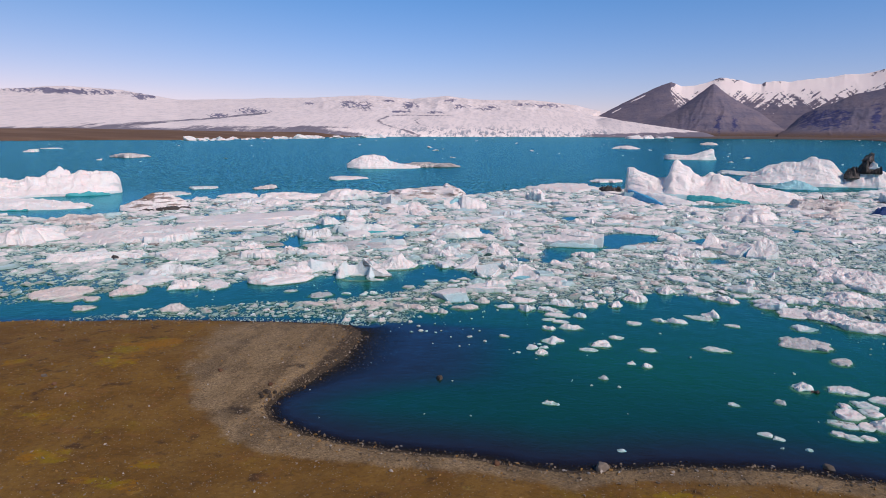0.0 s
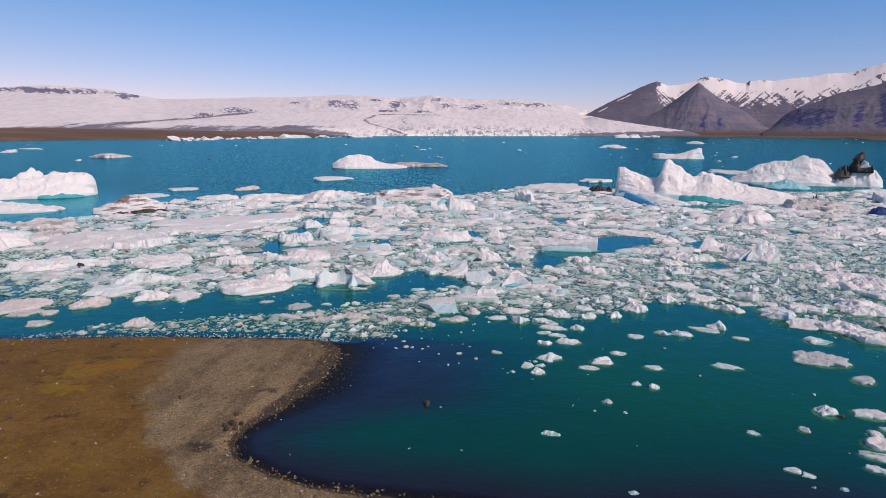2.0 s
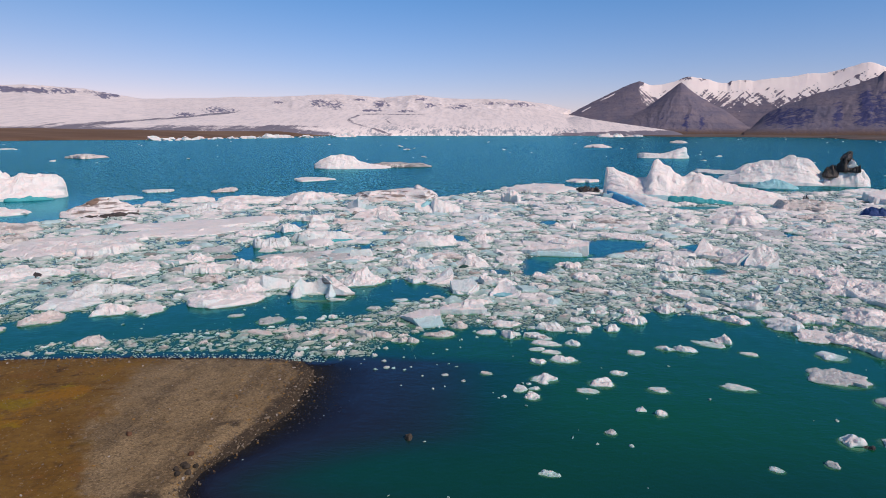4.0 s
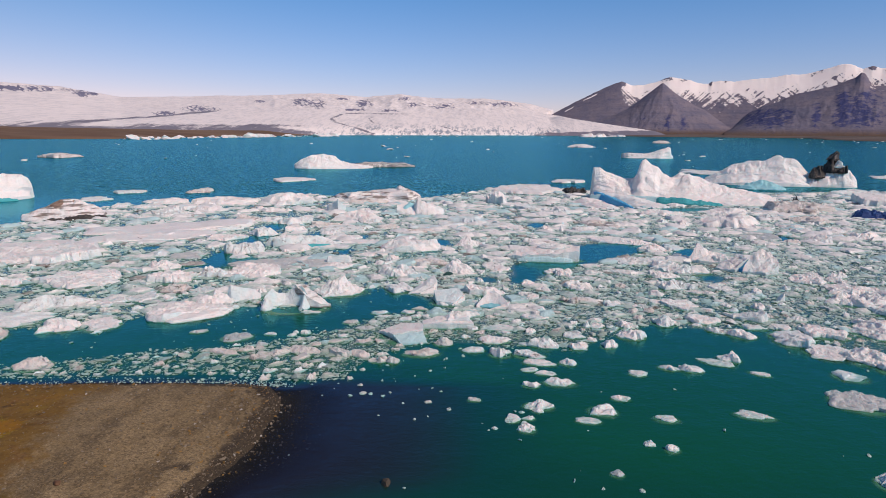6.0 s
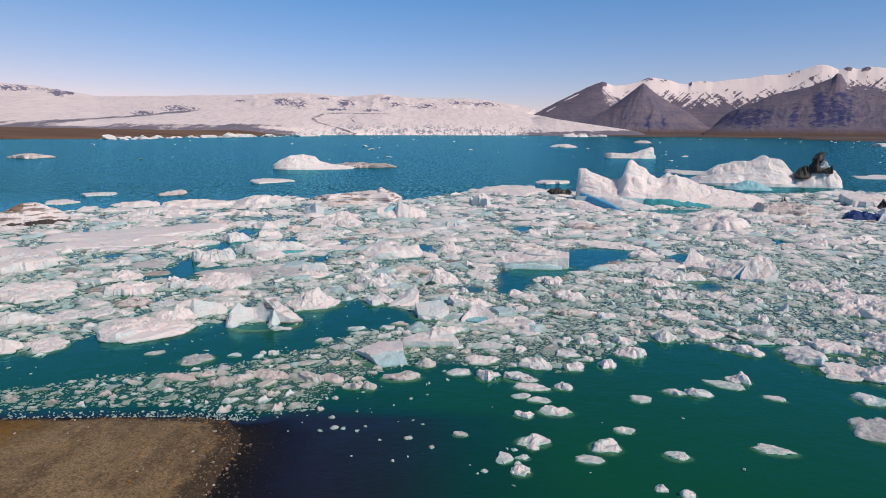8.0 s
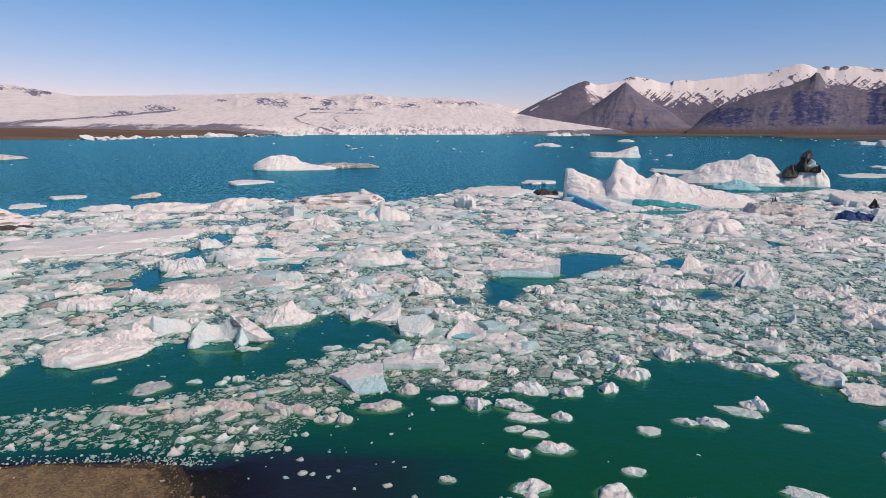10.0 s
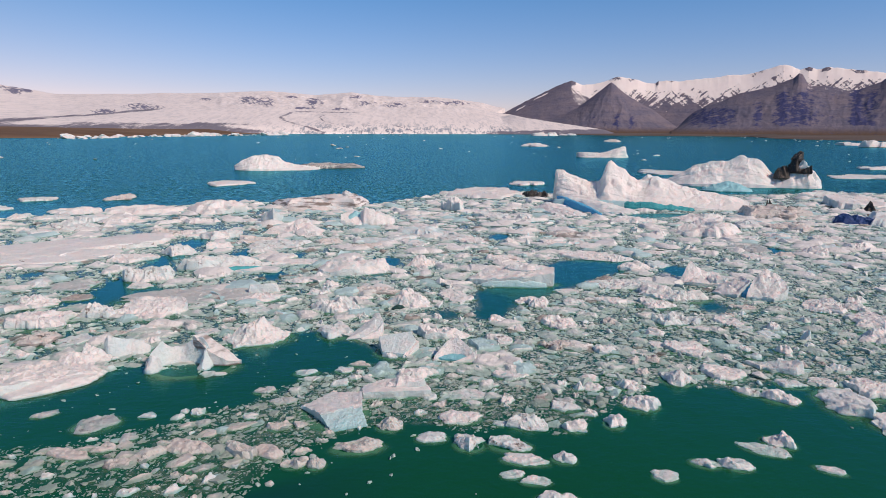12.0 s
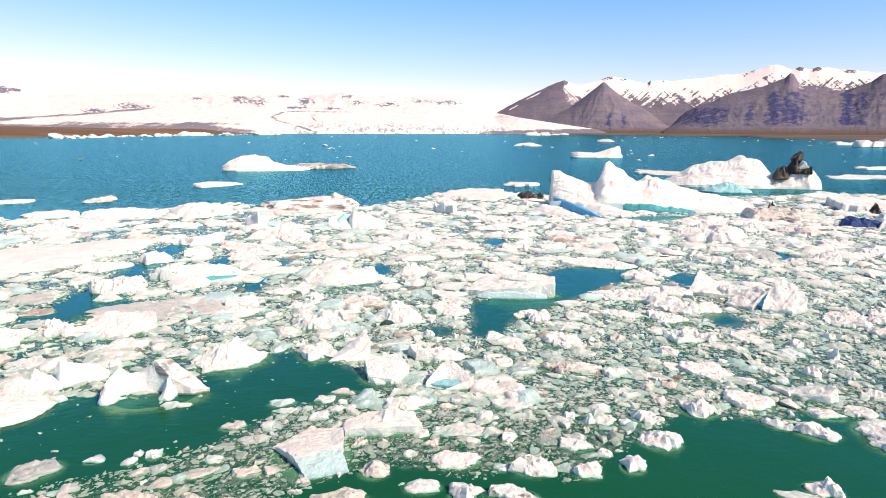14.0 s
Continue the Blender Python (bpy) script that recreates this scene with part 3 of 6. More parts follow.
rock = sum(1.2 * k * np.exp(-((az - a) / wa) ** 2 - ((el - e) / we) ** 2) for a, e, wa, we, k in NUNATAKS)
crag = field(az * 5.0 + el * 500, el * 520, 1.0, 5, 33, True) - 0.1
rock = rock * 0.75 + 0.95 * crag * smoothstep(rock, 0.02, 0.3)
broken = smoothstep(el, 0.014, -0.004) * smoothstep(az, -13, -8) + 0.25
glacier = sheet("glacier", r * sa, EYE_Y + r * ca, z, GLACIER, (("debris", debris), ("rock", rock), ("broken", broken)))
tagged(glacier, "white snow-covered outlet glacier with dark moraine stripes and nunataks", "glacier", kind="structure")
# its eastern tongue below the mountains
az, s, sa, ca = polar(7.4, 17.6, 0.08, 60)
join = smoothstep(az, 9.0, 7.5)      # its west side merges with the main stream
main_front = np.interp(az, [7, 12], [3350, 3400])
front = np.interp(az, [7, 12, 17.6], [3330, 3380, 3290]) * (1 - join) + (main_front + 6) * join
r = front + np.interp(az, [7.4, 8.5, 10, 12], [780, 680, 440, 330]) * s
top = np.interp(az, [7.4, 8.4, 9.2, 10, 12, 16.6, 17.6], [0.0245, 0.0234, 0.0208, 0.0178, 0.0125, 0.0008, -0.005])
el = -EYE_Z / r + (top + EYE_Z / r) * s ** 0.8 + 0.0003 * field(az, s * 5, 1.2, 4, 27) * s
back = np.clip((r - main_front) / (4930 - main_front), 0, 1) ** (1 / 1.15)
main = -EYE_Z / r + (np.interp(az, *zip(*SKYLINE)) + EYE_Z / r) * back ** 0.62 * np.interp(back, [0, 0.06, 1], [0.55, 1, 1])
el += (main - 0.0006 - el) * join
dirty_edge = np.interp(az, [5.5, 7.6, 12, 17], [-0.0065, -0.0025, 0.0005, 0.002])
debris = 1.1 * smoothstep(el - dirty_edge, 0.0015, -0.0015)
z = EYE_Z + r * el
z[0] = -8
sheet("glacier_tongue", r * sa, EYE_Y + r * ca, z, GLACIER, (("debris", debris), ("rock", debris * 0), ("broken", debris * 0 + 0.35)), parent=glacier)

# brown outwash plain on the west side of the lagoon
az, s, sa, ca = polar(-75, -10.5, 0.15, 40)
shore = np.interp(az, [-75, -39, -33, -28, -22, -17, -12, -10.5], [900, 1560, 1640, 1620, 1990, 2400, 2760, 2850])
shore += 18 * field(az, az * 0, 0.9, 4, 31)
r = shore + 1100 * s
crest = np.interp(az, [-75, -39, -35.5, -31.7, -25.5, -21, -18.2, -16.5, -15, -13, -11], [0.002, 0.0016, 0.0025, 0.0014, -0.0002, -0.0012, 0.0008, 0.0030, 0.0008, -0.0045, -0.0075])
el = -EYE_Z / r + (crest + EYE_Z / r) * np.interp(s, [0, 0.05, 0.6, 1], [0, 0.25, 1, 0.93])
z = EYE_Z + r * el + 1.2 * field(r * sa, r * ca, 0.02, 4, 32) * s
z[0] = -4
tagged(sheet("moraine_shore", r * sa, EYE_Y + r * ca, z, MORAINE), "flat reddish-brown outwash shore across the lagoon", "shore", kind="structure")

# mountains east of the lagoon: each massif rises from its foot to a crest given by bearing and tangent of elevation
RANGE_CREST = [(6.5, 0.0090), (7.7, 0.0207), (8.65, 0.0295), (10.05, 0.0425), (11.6, 0.0556), (12.7, 0.0650), (13.3, 0.0685), (13.7, 0.0711), (14.03, 0.0689), (14.56, 0.0651), (15.52, 0.0655),
               (16.72, 0.0707), (17.05, 0.0736), (17.42, 0.0759), (18.24, 0.0738), (19.08, 0.0714), (19.77, 0.0667), (20.43, 0.0659), (20.67, 0.0685), (21.72, 0.0696), (22.21, 0.0682), (23.47, 0.0703),
               (24.7, 0.0721), (25.91, 0.0752), (26.81, 0.0747), (27.68, 0.077), (28.52, 0.0812), (29.15, 0.0846), (29.7, 0.0866), (30.34, 0.0836), (30.8, 0.0790), (31.4, 0.0823), (32.0, 0.0792), (32.6, 0.0815),
               (33.36, 0.0800), (34.79, 0.0762), (36.45, 0.0714), (42, 0.072), (58, 0.068)]
SNOW_LINE = [(6, 0.12), (13.4, 0.11), (13.65, 0.068), (13.9, 0.056), (14.28, 0.0430), (15.24, 0.0449), (16.77, 0.0550), (19.01, 0.0474), (19.86, 0.0442), (21.65, 0.0465), (23.09, 0.0494), (23.9, 0.0433), (25.44, 0.0458), (26.19, 0.0485),
             (27.22, 0.051), (28.38, 0.0548), (29.76, 0.0625), (30.56, 0.0690), (31.03, 0.0591), (33.42, 0.0565), (36, 0.058), (58, 0.055)]
PYRAMID_CREST = [(8.2, -0.002), (8.47, 0.0060), (11.76, 0.0136), (13.35, 0.0241), (14.39, 0.0335), (15.24, 0.0449), (16.24, 0.0586), (16.73, 0.0658), (16.98, 0.0685), (17.25, 0.0651), (17.61, 0.0589), (18.5, 0.0475),
                 (19.38, 0.0382), (20.41, 0.0290), (21.11, 0.0199), (21.9, 0.0100), (22.9, -0.002)]
CLIFF_CREST = [(21.9, -0.002), (22.47, 0.0063), (23.21, 0.0213), (23.66, 0.0272), (24.41, 0.0344), (25.47, 0.0400), (26.05, 0.0457), (26.92, 0.0511), (28.08, 0.0549), (29.21, 0.0600), (29.89, 0.0652), (30.42, 0.0690),
               (30.75, 0.0755), (31.0, 0.0735), (31.3, 0.0640), (31.7, 0.0580), (32.4, 0.0585), (33.45, 0.0545), (34.6, 0.0525), (35.4, 0.0575), (36.0, 0.0610), (36.6, 0.0700), (38, 0.073), (58, 0.069)]


def massif(az0, az1, line, foot, top, curve, jag, ribs, rib_width, seed, rows=110):
    """Bearings, elevations, distances and heights of one massif, from its foot over the crest and down behind it."""
    az, s, sa, ca = polar(az0, az1, 0.055, rows)
    front, behind = np.clip(s / 0.9, 0, 1), np.clip((s - 0.9) / 0.1, 0, 1)
    crest = np.interp(az, *zip(*line))
    low = -(EYE_Z - 3) / foot
    broad = sum(np.interp(az + k, *zip(*line)) for k in np.linspace(-1.2, 1.2, 9)) / 9      # kinks of the crest die out down the slope
    el = low + (broad - low) * front ** curve + (crest - broad) * front ** 5 + jag * (field(az, az * 0, 1.6, 4, seed, True) - 0.2) * front ** 14
    # gullies and ribs run down the slope and fan out towards the foot
    turn = az + 0.35 * field(az, front * 3, 0.5, 2, seed + 1)
    rib = field(turn / rib_width, front * 1.6, 1.0, 4, seed + 2, True) + 0.5 * field(turn / rib_width * 3, front * 4, 1.0, 3, seed + 3, True)
    r = foot + (top - foot) * front - ribs * rib * np.sin(np.pi * front) ** 0.8 + 260 * behind
    z = EYE_Z + r * el - 170 * behind
    return az, el, crest, r, r * sa, EYE_Y + r * ca, z


def mark(az, el, a, e, wa, we):
    return np.exp(-((az - a) / wa) ** 2 - ((el - e) / we) ** 2)


az, el, crest, r, x, y, z = massif(6.5, 47, RANGE_CREST, 4150, 4680, 1.1, 0.0010, 6, 2.6, 41)
snow = np.clip((el - np.interp(az, *zip(*SNOW_LINE))) / 0.016, -2.2, 2.2) + 0.62
rocky = sum(k * np.exp(-((az - a) / w) ** 2) for a, w, k in ((13.9, 0.35, 0.9), (17.5, 0.8, 0.8), (18.6, 0.4, 0.7), (20.6, 0.22, 1), (21.6, 0.35, 0.9), (27.5, 0.7, 0.6), (28.3, 0.4, 0.6), (31.4, 0.3, 1), (32.5, 0.5, 1), (34.5, 0.8, 0.6)))
# its lower edge runs down slanting gullies in fingers
slant = 60 * el * np.sign(field(az, az * 0, 0.45, 1, 59))
snow += (1.2 * (field((az + slant) * 4.2, el * 30, 1.0, 4, 57, True) - 0.35) + 0.8 * field((az - slant) * 9, el * 90, 1.0, 3, 58)) * smoothstep(crest - el, 0.004, 0.016)
snow -= 2.1 * rocky * smoothstep(crest - el, 0.0095, 0.0005)
for a, e in ((23.2, 0.056), (26.4, 0.060), (29.0, 0.069)):                     # bare ribs that cross the snow
    snow -= 0.9 * np.exp(-((el - e - 0.011 * (az - a)) / 0.0016) ** 2) * np.exp(-((az - a) / 1.0) ** 2)
snow += 2.7 * np.exp(-((crest - el - 0.0035) / 0.0020) ** 2) * smoothstep(az, 10.2, 10.9) * smoothstep(az, 12.2, 11.6)
snow += 2.4 * np.exp(-((crest - el - 0.0060) / 0.0016) ** 2) * smoothstep(az, 8.9, 9.3) * smoothstep(az, 10.2, 9.8)
# cliff: the foot of the range is painted bluer, as if shaded
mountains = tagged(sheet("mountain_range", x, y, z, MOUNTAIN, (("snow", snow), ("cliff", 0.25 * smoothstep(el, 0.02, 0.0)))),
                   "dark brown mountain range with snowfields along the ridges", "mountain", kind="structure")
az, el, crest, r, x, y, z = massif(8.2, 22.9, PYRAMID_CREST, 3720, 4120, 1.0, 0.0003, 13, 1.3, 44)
# cliff: patches of blue shade painted low on the peak
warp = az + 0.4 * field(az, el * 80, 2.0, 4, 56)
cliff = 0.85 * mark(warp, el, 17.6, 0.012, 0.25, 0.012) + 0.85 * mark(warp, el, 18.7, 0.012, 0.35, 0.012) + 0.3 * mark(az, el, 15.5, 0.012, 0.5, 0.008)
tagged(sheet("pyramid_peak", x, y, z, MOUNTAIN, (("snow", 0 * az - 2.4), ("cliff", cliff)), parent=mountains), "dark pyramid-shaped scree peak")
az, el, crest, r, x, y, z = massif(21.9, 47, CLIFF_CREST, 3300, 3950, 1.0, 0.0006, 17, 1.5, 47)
# cliff: blue shade painted on the western foot and down the gullies
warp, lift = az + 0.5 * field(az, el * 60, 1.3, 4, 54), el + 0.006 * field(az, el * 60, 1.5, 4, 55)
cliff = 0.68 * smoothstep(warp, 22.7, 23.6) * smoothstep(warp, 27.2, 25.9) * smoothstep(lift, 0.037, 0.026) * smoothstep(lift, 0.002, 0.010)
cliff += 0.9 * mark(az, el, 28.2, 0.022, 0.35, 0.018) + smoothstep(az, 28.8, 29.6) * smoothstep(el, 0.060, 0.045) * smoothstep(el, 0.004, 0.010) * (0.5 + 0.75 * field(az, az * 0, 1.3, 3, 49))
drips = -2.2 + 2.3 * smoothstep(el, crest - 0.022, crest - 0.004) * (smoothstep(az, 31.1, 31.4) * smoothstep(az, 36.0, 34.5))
tagged(sheet("cliff_mountain", x, y, z, MOUNTAIN, (("snow", drips), ("cliff", cliff)), parent=mountains), "dark bedded lava cliffs with blue shade painted in the gullies")
# low brown plain in front of them
az, s, sa, ca = polar(14, 80, 0.2, 30)
shore = np.interp(az, [14, 16.5, 22, 27.5, 29, 31, 36, 80], [3200, 2980, 2900, 2900, 2300, 2050, 1900, 1200]) + 20 * field(az, az * 0, 0.8, 4, 51)
r = shore + 900 * s
z = np.interp(s, [0, 0.04, 0.3, 1], [-5, 2, 5, 9]) + 1.5 * field(r * sa, r * ca, 0.015, 4, 52) * s
tagged(sheet("plain_shore", r * sa, EYE_Y + r * ca, z, PLAIN), "low brown plain at the foot of the mountains", "shore", kind="structure")


# ---- ice ----
LABELS = {
    "slab": ("flat white ice floe drifting on the lagoon", ICE, "ice floe"),
    "snow_slab": ("long low floe of smooth snow-covered ice", ICE_SNOW, "ice floe"),
    "lump": ("rough white lump of weathered ice afloat", ICE, "ice floe"),
    "peak": ("pointed chunk of white glacier ice afloat", ICE, "ice floe"),
    "wedge": ("tilted wedge of white ice with pale blue side", ICE, "ice floe"),
    "block": ("tilted tabular block of white ice with sheer sides", ICE, "ice floe"),
    "dirty": ("white ice floe streaked with dark volcanic grit", ICE_DIRTY, "ice floe"),
    "black": ("small floe black with volcanic sediment", ICE_BLACK, "ice floe"),
    "wet": ("low grey wet ice floe awash in the water", ICE_WET, "ice floe"),
    "clear": ("glassy pale blue ice floe, melted smooth", ICE_CLEAR, "ice floe"),
    "blue": ("small overturned floe of dark navy blue ice", ICE_NAVY, "ice floe"),
}
floe_count = 0


def facets(x, y, cell, seed, soft=14.0):
    """Broken planes in about -1..1: every cell has a level and a tilt of its own."""
    table = np.random.default_rng(seed).random((32, 32, 5))
    u, v = x / cell, y / cell
    iu, iv = np.floor(u).astype(int), np.floor(v).astype(int)
    total, weights = np.zeros(u.shape), np.full(u.shape, 1e-9)
    for i, j in itertools.product((-1, 0, 1), (-1, 0, 1)):
        c = table[(iu + i) % 32, (iv + j) % 32]
        du, dv = u - iu - i - c[..., 0], v - iv - j - c[..., 1]
        weight = np.exp(-soft * (du * du + dv * dv))
        total += weight * (1.4 * (c[..., 2] - 0.5) + 1.8 * ((c[..., 3] - 0.5) * du + (c[..., 4] - 0.5) * dv))
        weights += weight
    return total / weights


# how each kind breaks: share of level top, tilt, large and small facets, swell, doming, edge width, outline notches
BREAKS = dict(slab=(0.60, 0.26, 0.22, 0.10, 0.10, 0.15, 0.7, 0.26), snow_slab=(0.60, 0.16, 0.12, 0.05, 0.32, 0.30, 1.2, 0.12), lump=(0.50, 0.20, 0.42, 0.13, 0.10, 0.45, 1.1, 0.28),
              peak=(0.16, 0.06, 0.26, 0.10, 0.05, 0.0, 0.7, 0.16), wedge=(0.50, 0.52, 0.10, 0.08, 0.06, 0.0, 0.15, 0.10), block=(0.82, 0.16, 0.10, 0.10, 0.06, 0.0, 0.12, 0.10),
              dirty=(0.52, 0.22, 0.34, 0.18, 0.10, 0.30, 0.9, 0.28), black=(0.50, 0.20, 0.45, 0.22, 0.10, 0.40, 0.8, 0.18), wet=(0.60, 0.10, 0.30, 0.22, 0.20, 0.30, 1.0, 0.32),
              clear=(0.55, 0.30, 0.30, 0.06, 0.22, 0.35, 1.1, 0.24), blue=(0.50, 0.25, 0.40, 0.20, 0.10, 0.30, 0.7, 0.12))


def fan_faces(rings, spokes):
    """Triangles of a disc: a middle point, then rings of spokes."""
    k = np.arange(spokes)
    after = (k + 1) % spokes
    out = [np.stack([k * 0, 1 + k, 1 + after], 1)]
    for r in range(rings - 1):
        a, b = 1 + r * spokes, 1 + (r + 1) * spokes
        out += [np.stack([a + k, b + k, b + after], 1), np.stack([a + k, b + after, a + after], 1)]
    return np.concatenate(out).tolist()


def floe_points(kind, w, d, h, rng, fine=1.0):
    """A broken plate round the waterline point at its middle: an angular outline, a top of tilted facets, steep or shelving edges."""
    size = max(w, d)
    level, tilt, large, small, swell, dome, shelf, notch = BREAKS[kind]
    spokes, rings = int(np.clip(size * 13 * fine, 9, 88)), int(np.clip(size * 4.5 * fine, 3, 26))
    seed = int(rng.integers(1, 99999))
    theta = np.arange(spokes) / spokes * 6.28319
    outline = np.full(spokes, 1.45)
    sides = int(rng.integers(5, 9))
    for a in (np.arange(sides) + 0.75 * (rng.random(sides) - 0.5)) / sides * 6.28319 + rng.random() * 6:
        facing = np.cos(theta - a)
        outline = np.minimum(outline, np.where(facing > 0.1, (0.62 + 0.38 * rng.random()) / np.maximum(facing, 0.1), 9))
    ca, sa = np.cos(theta), np.sin(theta)
    outline = outline * (1 + 1.5 * notch * field(ca, sa, 1.3, 4, seed) + 0.5 * notch * field(ca, sa, 5.0, 2, seed + 1))
    ox, oy = outline * ca, outline * sa
    ox, oy = (ox - (ox.max() + ox.min()) / 2) * w / (ox.max() - ox.min()), (oy - (oy.max() + oy.min()) / 2) * d / (oy.max() - oy.min())
    rho = (np.linspace(0, 1, rings + 1)[1:] ** 0.75)[:, None]
    x, y = np.concatenate([[0.0], (rho * ox).ravel()]), np.concatenate([[0.0], (rho * oy).ravel()])
    rim = np.concatenate([[0.0], (rho + 0 * ox).ravel()])
    a = rng.random() * 6.28319
    lean = (x * math.cos(a) / w + y * math.sin(a) / d) * 2
    big, mid = facets(x, y, size * 0.36, seed + 2), facets(x, y, max(0.45, size * 0.13), seed + 3)
    z = level + tilt * lean + large * big + small * mid + swell * field(x, y, 2.2 / size, 3, seed + 4)
    if kind == "peak":
        px, py = 0.25 * w * (rng.random() - 0.5), 0.25 * d * (rng.random() - 0.5)
        z = z + np.maximum(0, 1 - 1.15 * np.hypot((x - px) / w, (y - py) / d) * 2)
    z = z * (1 - dome * rim ** 2)
    z *= h / max(np.quantile(z, 0.985), 0.2)
    # some edges break off sheer, others shelve into the water
    away = (1 - rim) * 0.5 * min(w, d)
    wide = h * shelf * np.clip(0.5 + 1.3 * np.concatenate([[0.0], np.tile(field(ca * 0.9, sa * 0.9, 1.0, 2, seed + 5), rings)]), 0.05, 1.3) + 0.02
    z *= 0.12 + 0.88 * np.clip(away / wide, 0, 1) ** 0.8
    rough = min(0.45 if kind == "black" else 0.2, 0.3 * h) * (0.4 if kind in ("snow_slab", "clear", "wedge", "block") else 1.0)
    z = np.maximum(z + rough * (field(x, y, 1.7, 3, seed + 6, True) + 0.5 * field(x, y, 4.5, 2, seed + 7)), 0.035 + 0.03 * mid)
    top = np.stack([x, y, z], 1)
    worn = 1 + min(0.06, 0.14 / size) * 2.2 * field(ca, sa, 3.2, 3, seed + 8)
    skirt = [np.stack([ox * worn, oy * worn, top[-spokes:, 2] * (0.5 + 0.4 * field(ca, sa, 2.4, 3, seed + 9))], 1)]
    skirt += [np.stack([ox * k, oy * k, np.full(spokes, depth)], 1) for k, depth in ((0.985, -0.05), (0.9, -0.5))]
    return np.concatenate([top, *skirt]).tolist(), fan_faces(rings + 3, spokes)


def crisp(ob, degrees=38):
    """Smooth faces with hard breaks where they meet at an angle."""
    ob.data.shade_smooth()
    ob.data.set_sharp_from_angle(angle=radians(degrees))
    return ob


def water_foot(parent, w, d, seed, reach=0.4, at=(0, 0), turn=0):
    """The ice just under the surface round a floe, seen as a green glow that fades with depth."""
    t = np.linspace(0, 2 * math.pi, 33)
    s, tt = np.meshgrid(np.array([0.7, 0.95, 1.1, 1.3]), t)
    out = 0.12 * (s - 0.7) / 0.6 * (field(np.cos(tt), np.sin(tt), 1.1, 3, seed) + 0.6)
    step = (s - 0.7) / 0.6
    reach *= 0.35 + 1.1 * ((seed * 0.618) % 1)
    grow = 0.82 + step * np.minimum(reach, 0.6 * reach + 0.4 / max(w, 0.5)) + 1.5 * out
    drop = -0.12 * step * d - 0.15 * step      # it spreads most on the side away from the light's glare
    ob = sheet("submerged_foot", w / 2 * grow * np.cos(tt), d / 2 * grow * np.sin(tt) + drop, 0.012 + 0 * s, FOOT, (("fade", np.clip(1.35 * (1 - step), 0, 1) ** 1.4),), parent=parent)
    ob.matrix_local = pose(at[0], at[1], 0, 0, 0, turn)
    return tagged(ob, "pale green foot of ice under the water")


def floe(kind, x, y, w, d, h, turn):
    """One drifting floe: kind, place, width across, depth, freeboard, turn in degrees."""
    global floe_count
    floe_count += 1
    if kind == "peak" and w < 3:
        kind = "lump"
    label, material, category = LABELS[kind]
    if y < 83 and x < 2 and material is ICE:
        label, material = label.replace("white", "dull white"), BLOCK
    if y < 76:
        w, d = 0.86 * w, 0.86 * d
    verts, faces = floe_points(kind, w, d, h, np.random.default_rng(1000 + floe_count), 1.0 if y < 150 else 0.6)
    ob = crisp(mesh_object("iceberg" if h > 3.2 else "ice_floe", verts, faces, material))
    ob.matrix_world = pose(x, y, 0, 0, 0, turn)
    if y < 135 and w > 0.9:
        water_foot(ob, w, d, floe_count)
    return tagged(ob, label, "iceberg" if h > 3.2 else category, "drifting ice floes")


def ridge_ice(name, width, depth, profile, material, parent, seed, at=(0, 0), turn=0, rough=0.12, sharp=2.2, lean=0.0, base=0.0, cliff=0.12, bend=0.0, crag=1.0):
    """Ice whose height along its length follows a profile of (part of length, height)."""
    rng = np.random.default_rng(seed)
    fine = 4.5 if width < 12 else 2.6
    nx, ny = int(np.clip(width * fine, 26, 170)), int(np.clip(depth * fine, 14, 64))
    u, v = np.meshgrid(np.linspace(-1, 1, nx), np.linspace(-1, 1, ny))
    crest = np.interp((u + 1) / 2, [p[0] for p in profile], [p[1] for p in profile])
    taper = np.clip(1 - np.abs(u) ** 4, 0, 1) ** 0.5 * (1 + 0.22 * field(u, v * 0 + seed, 2.2, 3, seed))
    side = np.abs(v - lean * (1 - np.abs(v)))
    cross = np.clip((1 - side) * sharp * 0.62, 0, 1)      # planes from the crest down to the water
    x, y = u * width / 2, v * depth / 2 * np.maximum(taper, 0.05)
    broken = 1.2 * facets(x, y, depth * 0.42, seed + 1, 16) + 0.45 * facets(x, y, max(0.6, depth * 0.14), seed + 2, 16)
    z = crest * cross * (1 + rough * (broken + 0.5 * field(x, y, 1.2 / depth, 4, seed + 3)))
    z += min(0.4, rough * 2.5) * (0.5 * field(x, y, 0.45, 3, seed + 6, True) + 0.5 * facets(x, y, 1.2, seed + 7, 14)) * cross ** 0.5
    if width > 12:
        z += crag * (0.40 * facets(x, y, 2.4, seed + 8, 22) + 0.18 * facets(x, y, 1.0, seed + 10, 22) + 0.30 * field(x, y, 0.30, 4, seed + 9, True)) * cross ** 0.5
    z *= crest.max() / z.max()
    y = y + bend * (1 - u * u)
    rim = np.maximum(np.abs(u), np.abs(v))
    z = np.maximum(z, cliff * crest)
    z = np.where(rim > 0.985, -0.6, z) + base
    x += 0.02 * width * field(u * 3 + z * 0.1, v * 3, 1.3, 3, seed + 4)
    y += 0.04 * depth * field(u * 3, v * 3 + z * 0.1, 1.3, 3, seed + 5)
    ob = sheet(name, x, y, z, material, smooth=False, parent=parent)
    if width < 12:
        crisp(ob)
    ob.matrix_local = pose(at[0], at[1], 0, 0, 0, turn)
    return ob


